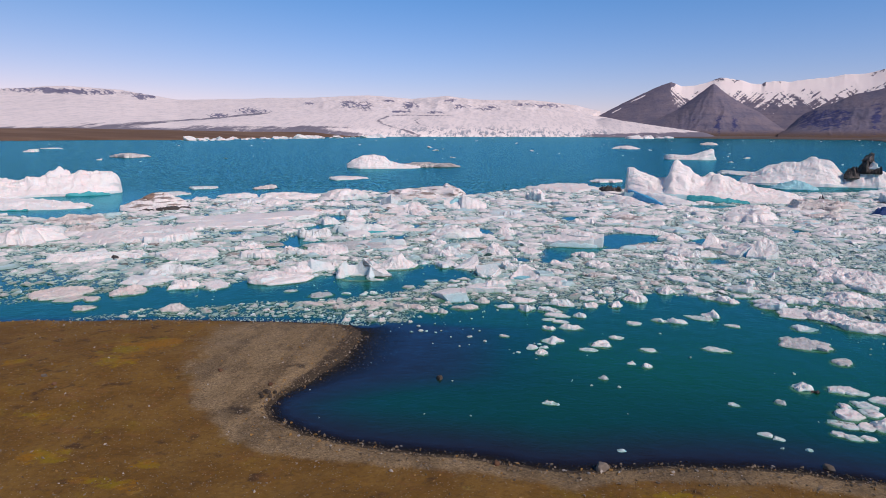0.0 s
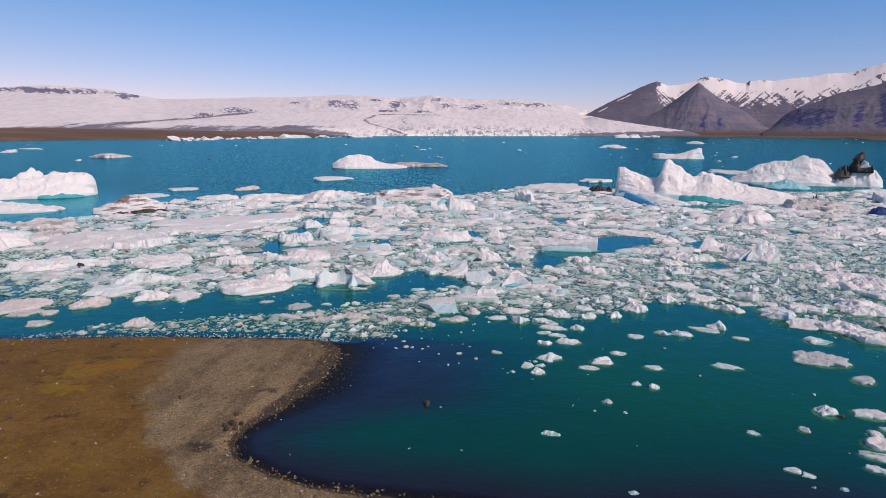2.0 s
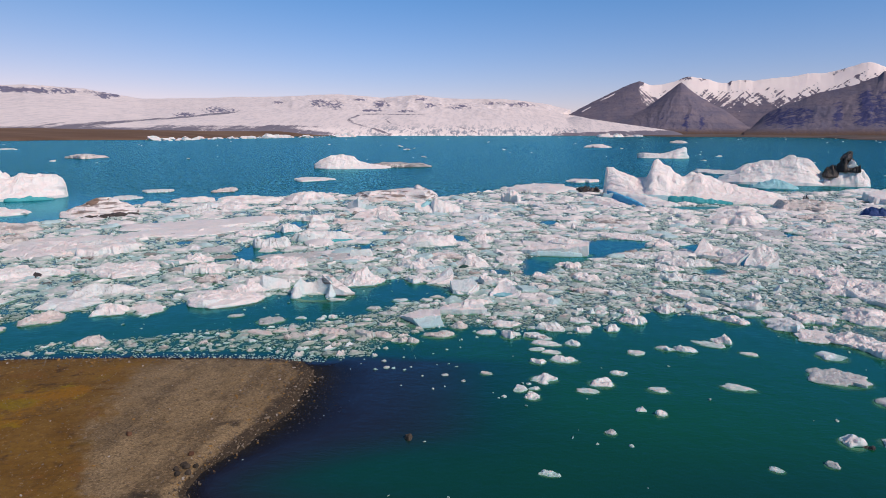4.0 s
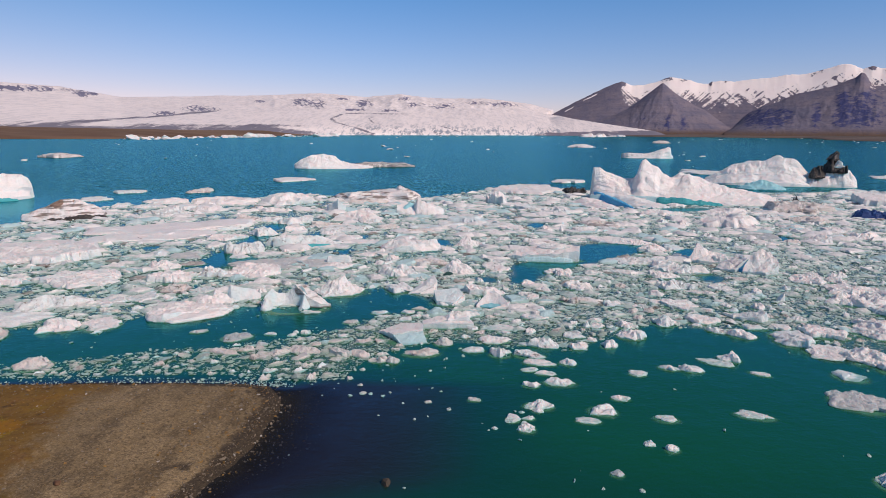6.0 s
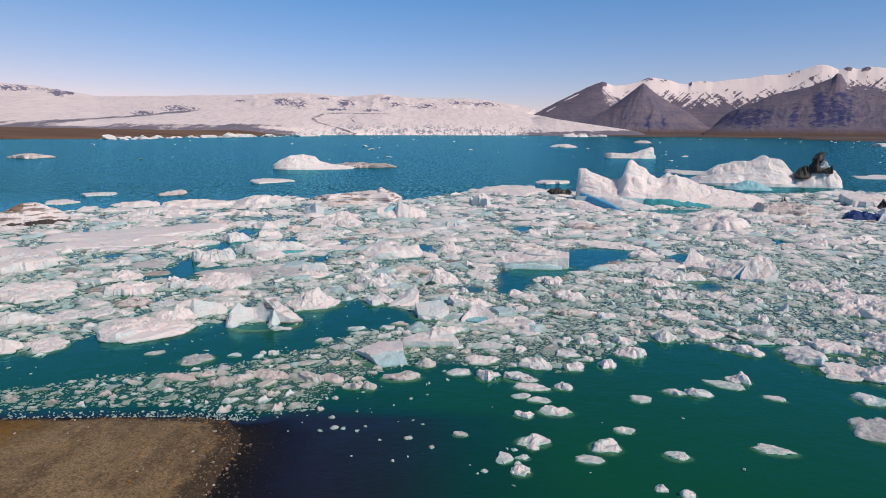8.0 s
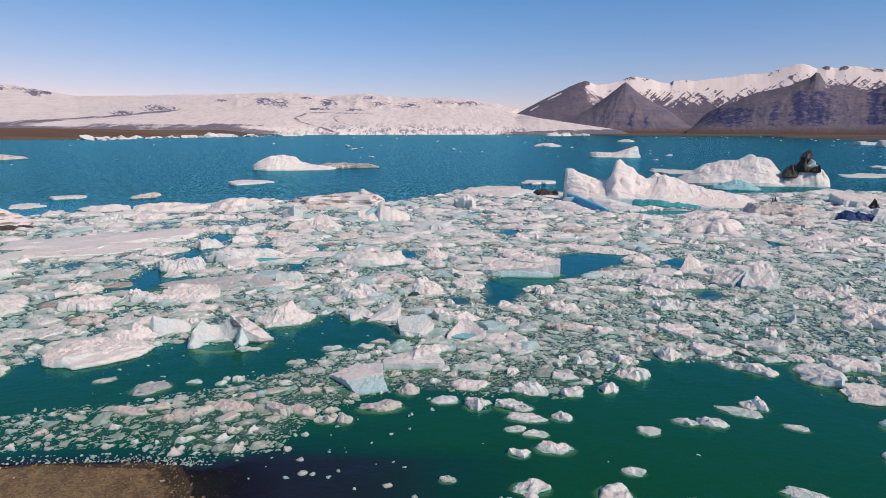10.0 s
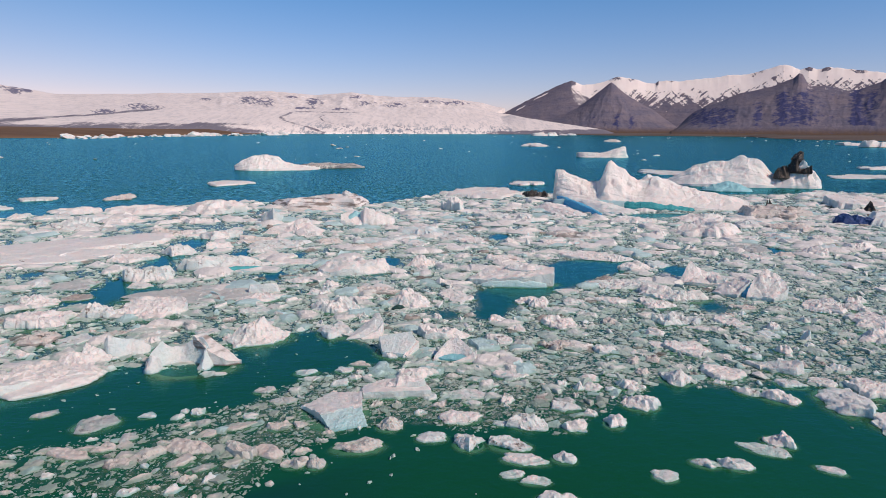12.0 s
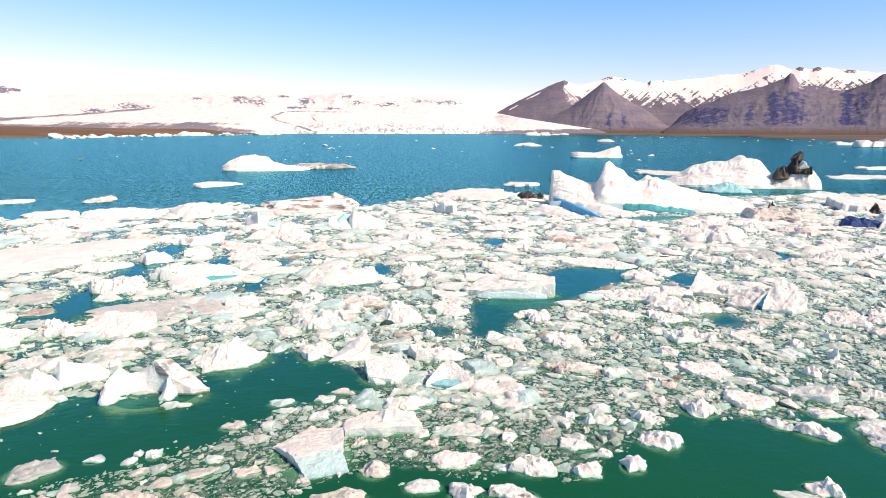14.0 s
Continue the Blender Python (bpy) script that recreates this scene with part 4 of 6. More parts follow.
def thing(name, x, y, turn, label, category, group="drifting ice floes"):
    ob = tagged(new(name), label, category, group)
    ob.matrix_world = pose(x, y, 0, 0, 0, turn)
    return ob


def broken_part(name, kind, w, d, h, material, parent, seed, at=(0, 0), turn=0, base=0.0):
    """A part of a berg made of broken blocks."""
    verts, faces = floe_points(kind, w, d, h, np.random.default_rng(seed))
    ob = crisp(mesh_object(name, verts, faces, material, parent))
    ob.matrix_local = pose(at[0], at[1], base, 0, 0, turn)
    return ob


# the large berg with a tower, a spire and a long tail
b = thing("iceberg", 72, 226, -16, "large white iceberg with a sharp spire and shaded turquoise foot", "iceberg")
ridge_ice("ice_body", 57, 20, [(0, 5.0), (0.012, 9.8), (0.05, 10.0), (0.11, 8.6), (0.18, 7.2), (0.235, 6.6), (0.25, 8.2), (0.275, 12.6), (0.29, 13.2), (0.32, 11.8), (0.36, 10.4), (0.385, 8.2), (0.43, 7.0), (0.46, 6.8),
           (0.50, 8.0), (0.54, 8.4), (0.58, 7.6), (0.64, 6.2), (0.72, 5.0), (0.80, 4.2), (0.90, 3.0), (1, 1.4)], ICE_SNOW, b, 71, rough=0.08, sharp=1.9, lean=0.3, crag=0.6)
ridge_ice("white_ledge", 25, 11, [(0, 2.6), (0.3, 2.6), (0.6, 2.0), (0.85, 1.2), (1, 0.5)], ICE_SNOW, b, 72, (-14.5, -14.6), -42, 0.06, 2.6, crag=0.5)
ridge_ice("blue_band", 30, 2.6, [(0, 2.6), (0.3, 2.3), (0.6, 1.8), (0.85, 1.2), (1, 0.5)], ICE_BLUE, b, 73, (-20.6, -15.5), -64, 0.05, 3.0, crag=0.3)
ridge_ice("outer_ledge", 22, 9, [(0, 0.8), (0.2, 2.0), (0.5, 1.6), (0.8, 1.0), (1, 0.4)], ICE_SNOW, b, 75, (-25.0, -22.5), -58, 0.1, 2.4, crag=0.6)
ridge_ice("pale_seam", 27, 1.6, [(0, 2.0), (0.3, 2.3), (0.7, 2.1), (1, 1.6)], ICE_AQUA, b, 70, (-14.5, -9.2), -3, 0.04, 3.0, crag=0.2)
# teal strip along the foot; the overhang's shade is in its colour
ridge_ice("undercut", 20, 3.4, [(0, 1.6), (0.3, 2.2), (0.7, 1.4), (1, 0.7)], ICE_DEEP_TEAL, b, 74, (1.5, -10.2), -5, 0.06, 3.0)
# the broad berg behind it and the dark-capped one
b = thing("iceberg", 129, 298, -22, "broad white iceberg with a sloping furrowed face", "iceberg")
ridge_ice("ice_body", 43, 20, [(0, 1.5), (0.1, 4.5), (0.25, 8.6), (0.4, 10.6), (0.6, 11.6), (0.72, 12.4), (0.82, 10.8), (0.88, 7.5), (0.94, 4.5), (1, 2.0)], ICE_SNOW, b, 75, rough=0.09, sharp=1.75, lean=0.2, crag=0.6)
b = thing("iceberg", 153, 288, -24, "white iceberg capped with black volcanic debris", "iceberg")
ridge_ice("ice_body", 21, 11, [(0, 1.6), (0.2, 3.5), (0.4, 6.0), (0.6, 7.6), (0.75, 8.6), (0.85, 6.2), (0.95, 3.2), (1, 1.2)], ICE, b, 76, rough=0.2)
broken_part("debris_cap", "black", 7.6, 6, 6.4, ICE_DEBRIS, b, 77, (0.2, -0.6), 0, 6.2)
broken_part("debris_top", "wedge", 4.6, 4.4, 3.2, ICE_DEBRIS, b, 773, (0.8, 0.0), 20, 11.2)
broken_part("debris_flank", "black", 7.5, 7, 4.6, ICE_DEBRIS, b, 771, (-3.6, -1.6), 6, 3.8)
broken_part("debris_patch", "dirty", 5.0, 3.4, 2.6, ICE_DEBRIS, b, 772, (4.0, -2.4), -20, 6.2)
broken_part("ice_ledge", "lump", 4.6, 3, 2.6, ICE, b, 774, (2.6, -1.8), 10, 8.2)
b = thing("iceberg", 119, 273, -22, "low rounded hump of clear turquoise ice", "iceberg")
ridge_ice("ice_body", 18, 8, [(0, 0.6), (0.2, 2.2), (0.5, 3.8), (0.7, 3.0), (1, 0.5)], ICE_TEAL, b, 78, rough=0.05, sharp=1.6)
# far berg with a dirty tail
b = thing("iceberg", -72, 399, 12, "low white iceberg with a flat grit-covered tail", "iceberg")
ridge_ice("ice_body", 46, 26, [(0, 2.5), (0.08, 5.2), (0.2, 7.6), (0.35, 8.4), (0.5, 7.2), (0.6, 4.4), (0.75, 2.6), (1, 1.0)], ICE_SNOW, b, 79, rough=0.09)
broken_part("grit_tail", "wet", 36, 20, 2.6, ICE_TAIL, b, 80, (31, 12))
broken_part("tail_ice", "slab", 20, 12, 2.0, ICE_DIRTY, b, 802, (24, 8))
# berg with dark furrows
b = thing("iceberg", -26, 229, 6, "tabular white iceberg with dark streaked flank", "iceberg")
broken_part("ice_body", "slab", 29, 22, 2.9, ICE_STRIPED, b, 815)
broken_part("crest", "lump", 14, 9, 3.8, ICE_STRIPED, b, 816, (5, -2))
broken_part("streaked_flank", "dirty", 20, 8, 2.8, ICE_STRIPED, b, 82, (-1, -12), 6)
broken_part("dark_base", "dirty", 13, 4, 1.3, ICE_DIRTY, b, 822, (-2, -15), 6)
# wedge berg far off
b = thing("iceberg", 160, 572, -16, "flat pale iceberg with one tilted upstanding end", "iceberg")
ridge_ice("ice_body", 42, 22, [(0, 3.6), (0.2, 4.0), (0.45, 3.2), (0.6, 4.6), (0.9, 9.4), (0.94, 9.0), (0.96, 3.0), (1, 2.0)], ICE, b, 83, rough=0.05, sharp=4.0)
# the berg at the west edge of the field
b = thing("iceberg", -165, 205, 33, "large rugged white iceberg with blocks on its crest", "iceberg")
ridge_ice("ice_body", 68, 22, [(0, 6.0), (0.2, 8.0), (0.4, 7.0), (0.55, 6.4), (0.62, 6.2), (0.72, 7.2), (0.80, 8.2), (0.86, 7.6), (0.96, 7.6), (1, 3.5)], ICE_SNOW, b, 84, rough=0.22, sharp=2.2)
ridge_ice("ice_block", 8, 5, [(0, 0.6), (0.5, 3.2), (0.8, 2.6), (1, 0.6)], ICE_SNOW, b, 841, (14, 2), 10, 0.2, base=6.4)
ridge_ice("ice_block", 11, 6, [(0, 1.0), (0.3, 2.8), (0.7, 2.4), (1, 0.6)], ICE_SNOW, b, 842, (-14, 1), -8, 0.2, base=6.0)
# another teal strip coloured as the shade below an overhang
ridge_ice("undercut", 14, 3, [(0, 0.8), (0.5, 1.6), (1, 0.7)], ICE_DEEP_TEAL, b, 843, (23, -10.4), 4, 0.06, 3.0)
b = thing("iceberg", -142, 166, 12, "long low shelf of smooth white ice with teal edge", "iceberg")
ridge_ice("ice_body", 52, 18, [(0, 2.4), (0.4, 2.8), (0.75, 2.2), (0.9, 1.2), (1, 0.5)], ICE_SNOW, b, 85, (0, 6), 0, 0.10, 3.0)
ridge_ice("teal_edge", 34, 3, [(0, 0.9), (0.6, 0.8), (1, 0.3)], ICE_DEEP_TEAL, b, 851, (-5, -2.2), 0, 0.06, 3.0)
b = thing("iceberg", -98, 176, 28, "dirty white iceberg with dark waterline and striped flank", "iceberg")
ridge_ice("ice_body", 19, 11, [(0, 0.8), (0.15, 2.0), (0.35, 3.2), (0.52, 4.7), (0.66, 4.6), (0.85, 3.2), (1, 0.7)], ICE_STRIPED, b, 862, rough=0.10, sharp=1.6)
ridge_ice("brown_ridge", 8, 3.2, [(0, 0.2), (0.3, 1.1), (0.7, 1.3), (1, 0.3)], ICE_BROWN, b, 863, (0.8, 0.0), 8, 0.10, 1.8, base=3.3)
broken_part("dark_base", "wet", 15, 4, 1.0, ICE_DEBRIS, b, 864, (2, -5.4), 8)
# blue-sided berg
b = thing("iceberg", -9, 190, 4, "white-topped iceberg with a deep blue overhanging side", "iceberg")
ridge_ice("ice_body", 8.5, 7, [(0, 2.0), (0.15, 3.9), (0.5, 2.8), (1, 1.2)], ICE, b, 87, (1.6, -0.5), 0, 0.10, 3.0)
ridge_ice("blue_side", 6.5, 5, [(0, 1.4), (0.5, 3.0), (1, 2.4)], ICE_TEAL, b, 88, (-3.6, 0.2), 20, 0.08, 2.0)


def plate(name, corners, material, parent, seed, at=(0, 0), turn=0, ribs=0.0, rough=0.06):
    """A broken plate of ice: corners (x, y, height of the top) in turn, with sheer sides down into the water."""
    rng = np.random.default_rng(seed)
    corners = np.array(corners, float)
    per, rings = 13, 16
    along = np.concatenate([np.linspace(a, b, per, endpoint=False) for a, b in zip(corners, np.roll(corners, -1, 0))])
    wear = 1 + 0.012 * rng.normal(size=len(along)) + 0.09 * field(along[:, 0], along[:, 1], 0.7, 3, seed)
    middle = corners.mean(0)
    edge = middle + (along - middle) * np.stack([wear, wear, np.ones(len(along))], 1)
    rho = (np.linspace(0, 1, rings + 1)[1:] ** 0.8)[:, None, None]
    top = np.concatenate([middle[None], (middle + (edge - middle) * rho).reshape(-1, 3)])
    x, y = top[:, 0], top[:, 1]
    top[:, 2] += rough * (facets(x, y, 0.9, seed + 1, 14) + 0.7 * field(x, y, 2.2, 3, seed + 2)) + ribs * np.sin((y * 1.0 + x * 0.25 + 0.5 * field(x, y, 0.6, 2, seed + 3)) * 9.5)
    top[:, 2] = np.maximum(top[:, 2], 0.03)
    skirt = [np.stack([middle[0] + (edge[:, 0] - middle[0]) * k, middle[1] + (edge[:, 1] - middle[1]) * k, np.full(len(edge), z)], 1) for k, z in ((0.985, 0.0), (0.9, -0.5))]
    worn = 1 + 0.05 * field(along[:, 0], along[:, 1], 1.1, 2, seed + 4)[:, None] * np.array([1, 1, 0])
    skirt.insert(0, middle + (top[-len(edge):] * np.array([1, 1, 0]) - middle * np.array([1, 1, 0])) * worn + (top[-len(edge):, 2] * (0.5 + 0.4 * field(along[:, 0], along[:, 1], 0.8, 2, seed + 5)) - middle[2])[:, None] * np.array([0, 0, 1]))
    ob = crisp(mesh_object(name, np.concatenate([top, *skirt]).tolist(), fan_faces(rings + 3, len(edge)), material, parent))
    ob.matrix_local = pose(at[0], at[1], 0, 0, 0, turn)
    return ob


# hollowed berg in the lead: an arch of melted ice and a grit-striped plate that leans out over the water
b = thing("iceberg", -20.6, 95.2, 16, "hollowed white iceberg with a curved overhanging lip", "iceberg")
ridge_ice("ice_body", 6.0, 1.7, [(0, 0.3), (0.1, 1.3), (0.26, 2.3), (0.4, 1.5), (0.55, 1.3), (0.72, 2.3), (0.88, 2.6), (1, 1.2)], ICE_CLEAR, b, 89, (-0.9, -0.9), 0, 0.12, 1.5, bend=2.3)
plate("striped_lip", [(0.4, 0.7, 2.7), (1.7, 1.3, 2.4), (3.4, 0.1, 1.2), (4.7, -1.3, 0.45), (3.4, -1.5, 0.5), (1.7, -0.8, 1.5)], ICE_STRIPED, b, 90, rough=0.08)
ridge_ice("buttress", 2.6, 1.5, [(0, 0.2), (0.35, 1.0), (0.7, 1.9), (1, 1.6)], ICE_CLEAR, b, 94, (1.5, -0.9), 74, 0.10, 1.6)
ridge_ice("foot", 2.0, 1.6, [(0, 0.3), (0.5, 1.5), (1, 0.8)], ICE_CLEAR, b, 91, (-3.1, -0.6), 62, 0.12)
water_foot(b, 7.6, 4.2, 3001, 0.5, (0.6, -1.4))
b = floe("slab", -17.0, 92.6, 1.3, 0.7, 0.16, 16)
b = thing("iceberg", -27.8, 98.9, 22, "smooth white chunk of ice with a pale blue foot", "iceberg")
ridge_ice("ice_body", 4.4, 3.0, [(0, 1.0), (0.12, 2.0), (0.4, 1.5), (0.8, 1.3), (1, 0.4)], ICE_CLEAR, b, 92, rough=0.10, sharp=1.5)
water_foot(b, 5, 4.2, 3002, 0.4)

# tilted ribbed slab, its pale blue broken face, and the long block behind it
b = thing("iceberg", -5.7, 84.4, 4, "tilted slab of white ice with a ribbed top", "iceberg")
plate("ice_body", [(-2.7, 0.6, 0.25), (-1.0, -1.8, 0.68), (2.1, -1.3, 0.85), (2.2, 2.2, 0.65), (-0.4, 2.7, 0.4)], ICE, b, 93, ribs=0.035)
plate("blue_face", [(-1.0, -1.7, 0.62), (2.1, -1.2, 0.8), (2.6, -3.1, 0.10), (-0.1, -3.8, 0.08)], ICE_AQUA, b, 95, rough=0.04)
water_foot(b, 5.4, 6.2, 3003)
b = thing("iceberg", -0.8, 87.7, 3, "long block of white ice with a flat sheer side", "iceberg")
plate("ice_body", [(-2.9, -1.1, 0.62), (2.8, -1.0, 0.62), (2.2, 1.0, 0.75), (-1.0, 1.2, 0.9), (-3.0, 0.8, 0.5)], ICE, b, 96)
broken_part("crumbled_crest", "lump", 3.8, 1.7, 0.75, ICE, b, 97, (0.5, 0.3), 6, 0.6)
water_foot(b, 6, 2.6, 3004)
# plates broken loose round the end of the lead
b = thing("ice_floe", -4.5, 103.2, 4, "leaning triangular plate of smooth pale ice", "ice floe")
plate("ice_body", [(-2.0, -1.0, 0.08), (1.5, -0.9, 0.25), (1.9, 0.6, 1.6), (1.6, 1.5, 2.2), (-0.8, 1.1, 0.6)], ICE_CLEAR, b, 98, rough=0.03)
# the sunlit face is an extra plate in whiter ice
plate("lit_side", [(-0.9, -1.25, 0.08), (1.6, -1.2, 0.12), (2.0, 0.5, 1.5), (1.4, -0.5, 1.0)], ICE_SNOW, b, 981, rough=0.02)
water_foot(b, 4.2, 3.0, 3005)
b = thing("ice_floe", -0.9, 98.2, 2, "smooth tilted plate of pale blue ice", "ice floe")
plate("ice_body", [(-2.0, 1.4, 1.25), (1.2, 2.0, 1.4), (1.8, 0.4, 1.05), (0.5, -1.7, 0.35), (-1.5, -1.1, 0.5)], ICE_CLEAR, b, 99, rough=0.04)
# sunlight on this side put in as a plate of whiter ice
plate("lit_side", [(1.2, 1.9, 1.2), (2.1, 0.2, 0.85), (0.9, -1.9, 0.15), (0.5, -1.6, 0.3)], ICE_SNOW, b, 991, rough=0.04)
water_foot(b, 4.6, 4.4, 3006)
b = thing("ice_floe", 4.6, 96.0, -4, "curled shell of melted ice with a blue hollow", "ice floe")
ridge_ice("ice_body", 4.2, 1.9, [(0, 0.25), (0.15, 0.9), (0.35, 1.7), (0.6, 1.9), (0.8, 1.4), (0.95, 0.9), (1, 0.4)], ICE_SNOW, b, 100, (0, -0.6), 0, 0.07, 1.6, bend=1.3)
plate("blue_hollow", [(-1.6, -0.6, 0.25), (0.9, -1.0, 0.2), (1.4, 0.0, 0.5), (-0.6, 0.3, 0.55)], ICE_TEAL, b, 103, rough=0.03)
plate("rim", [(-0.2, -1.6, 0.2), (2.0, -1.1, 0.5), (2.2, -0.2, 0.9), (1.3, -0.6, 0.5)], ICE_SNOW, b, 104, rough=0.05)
water_foot(b, 4.8, 3.8, 3007)
b = thing("ice_floe", 0.2, 115.8, 0, "white hump of ice with a dark cave at the waterline", "ice floe")
broken_part("ice_body", "lump", 6.4, 4.2, 2.1, ICE, b, 105)
# no opening here: a dark ridge painted as a hollow's shade
ridge_ice("cave", 1.8, 0.7, [(0, 0.15), (0.4, 0.65), (0.8, 0.5), (1, 0.1)], ICE_CAVE_SHADE, b, 106, (-1.3, -2.0), 0, 0.02, 3.0)
b = thing("ice_floe", -29.0, 139.6, 16, "broad crumbled ice floe with a shaded green lower edge", "ice floe")
broken_part("ice_body", "lump", 15.5, 6.0, 2.0, ICE, b, 110)
# strip of dark teal painted as shade along the lower edge
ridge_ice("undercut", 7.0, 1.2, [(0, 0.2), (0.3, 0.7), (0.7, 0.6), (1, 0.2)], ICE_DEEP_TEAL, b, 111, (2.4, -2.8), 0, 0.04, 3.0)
# broad tilted block beside the second lead
b = thing("ice_floe", 15.4, 127.8, -10, "broad tilted block of white ice with a pale blue side", "ice floe")
plate("ice_body", [(-6.0, -1.6, 0.7), (-3.6, -2.6, 0.9), (2.0, -2.5, 1.5), (5.7, -1.8, 1.9), (6.0, 1.0, 2.2), (1.6, 2.6, 2.5), (-4.8, 1.6, 1.3)], ICE, b, 112, rough=0.18)
broken_part("crumbled_crest", "lump", 6.0, 2.6, 0.7, ICE, b, 113, (1.6, 1.0), 0, 1.9)
ridge_ice("blue_side", 9.5, 0.9, [(0, 0.5), (0.3, 0.9), (0.7, 1.0), (1, 0.6)], ICE_AQUA, b, 1121, (0.2, -2.55), 4, 0.08, 2.4)
water_foot(b, 12.4, 6.0, 3008)
# the pair of furrowed chunks, one with a stripe of painted blue shade
b = thing("ice_floe", 43.2, 126.2, -26, "furrowed white chunk of ice with one high corner", "ice floe")
plate("ice_body", [(-3.4, -1.6, 0.3), (-1.2, -2.2, 0.5), (3.4, -1.6, 0.4), (3.0, 1.2, 0.9), (-0.4, 1.8, 1.7), (-1.9, 0.8, 3.2)], ICE, b, 107, rough=0.22)
broken_part("crumbled_side", "lump", 4.6, 3.0, 1.5, ICE, b, 1071, (1.2, -0.4), 10)
b = thing("ice_floe", 46.6, 119.4, -30, "large furrowed chunk of white ice with a stripe of painted blue shade", "ice floe")
plate("slanted_slab", [(-4.6, -1.5, 0.3), (-1.4, -2.6, 0.5), (0.0, -0.3, 2.0), (-1.0, 1.8, 2.3), (-4.0, 1.2, 0.7)], ICE, b, 108, rough=0.2)
plate("ice_body", [(-0.3, -2.8, 0.4), (3.0, -2.6, 0.6), (4.7, -0.5, 1.7), (3.3, 1.5, 2.9), (1.7, 1.7, 3.6), (0.4, 0.2, 2.5)], ICE, b, 1081, rough=0.22)
# blue plate laid in for the shade on a left-facing facet
plate("blue_notch", [(-0.9, -1.7, 0.6), (-0.3, -1.9, 0.5), (0.3, -0.2, 1.75), (-0.2, 0.1, 1.8)], ICE_BLUE, b, 109, rough=0.02)

# long slab with a crack full of black grit
b = floe("slab", -69.0, 103.0, 16.0, 5.5, 1.25, 33)
ridge_ice("grit_crack", 1.3, 2.4, [(0, 0.3), (0.3, 1.0), (0.6, 0.9), (1, 0.2)], ICE_BLACK, b, 861, (3.0, -2.0), 0, 0.2)

# single floes
floe("slab", -115.0, 243.1, 11.2, 12.9, 0.54, 29)
floe("dirty", -91.3, 245.5, 9.9, 11.4, 1.04, 24)
floe("lump", -88.1, 210.8, 13.2, 12.3, 1.36, 27)
floe("lump", -70.1, 212.0, 20.0, 15.3, 1.77, 22)
floe("lump", -51.0, 213.8, 17.3, 19.9, 3.04, 16)
floe("slab", -71.2, 301.5, 18.8, 21.2, 0.76, 15)
floe("wedge", -32.7, 192.3, 5.5, 7.5, 3.24, 12)
floe("lump", -24.7, 176.7, 12.8, 14.7, 2.35, 10)
floe("lump", -10.2, 203.8, 7.1, 8.2, 1.38, 4)
floe("snow_slab", -62.5, 158.5, 36.9, 17.0, 1.10, 28)
floe("snow_slab", -62.4, 146.4, 26.7, 10.9, 0.75, 30)
floe("slab", -46.7, 146.6, 8.4, 7.7, 0.64, 24)
floe("lump", -38.9, 133.1, 7.3, 8.4, 1.79, 23)
floe("wet", -27.3, 122.4, 21.2, 10.2, 0.35, 18)
floe("lump", -8.1, 136.8, 12.6, 9.1, 2.01, 5)
floe("peak", 2.7, 140.4, 5.9, 5.0, 1.58, -1)
floe("lump", -9.0, 114.4, 6.2, 5.0, 1.40, 7)
floe("lump", -47.0, 118.8, 3.6, 4.4, 1.08, 31)
floe("lump", -35.5, 158.1, 5.1, 5.5, 0.95, 17)
floe("lump", -38.8, 170.3, 9.4, 8.8, 1.37, 17)
floe("slab", -44.5, 172.7, 9.7, 6.4, 0.44, 19)
floe("clear", 3.2, 174.5, 11.5, 12.8, 1.29, -1)
floe("dirty", -4.7, 123.5, 5.7, 3.0, 0.56, 3)
floe("slab", -56.5, 160.0, 15.9, 11.7, 0.85, 25)
floe("lump", 12.2, 216.6, 6.8, 10.3, 3.25, -4)
floe("slab", 26.7, 258.3, 26.7, 30.6, 1.58, -7)
floe("black", 41.8, 253.1, 7.1, 7.7, 1.84, -11)
floe("slab", 133.7, 370.9, 28.1, 32.3, 0.99, -22)
floe("slab", 49.1, 304.2, 14.8, 21.0, 0.89, -10)
floe("lump", 173.4, 934.9, 39.3, 59.0, 4.11, -11)
floe("dirty", 391.8, 1285.7, 33.5, 50.3, 5.22, -17)
floe("lump", 518.7, 2554.7, 108.6, 162.8, 13.58, -12)
floe("lump", 679.6, 2846.5, 78.9, 118.4, 8.56, -14)
floe("slab", 220.1, 340.6, 31.6, 32.2, 0.84, -36)
floe("slab", 285.4, 416.0, 26.6, 39.3, 0.95, -37)
floe("lump", 724.7, 1080.0, 48.4, 72.6, 5.48, -35)
floe("lump", 695.6, 957.7, 72.0, 108.0, 12.79, -37)
floe("slab", 134.3, 223.5, 17.8, 26.6, 2.50, -36)
floe("blue", 109.7, 187.8, 10.3, 10.3, 1.89, -36)
floe("dirty", 97.3, 202.2, 18.2, 21.5, 2.41, -31)
floe("lump", 145.7, 249.4, 22.8, 19.9, 1.68, -35)
floe("slab", 16.8, 144.9, 6.9, 5.9, 0.53, -9)
floe("slab", 30.8, 125.2, 10.4, 5.2, 0.62, -14)
floe("lump", 35.9, 118.7, 9.5, 5.3, 1.15, -24)
floe("lump", 37.2, 136.7, 6.2, 5.2, 1.06, -21)
floe("clear", 41.4, 139.0, 4.5, 5.4, 0.62, -22)
floe("slab", 33.0, 146.5, 13.1, 6.8, 0.58, -17)
floe("lump", 73.5, 148.7, 6.0, 6.9, 1.50, -34)
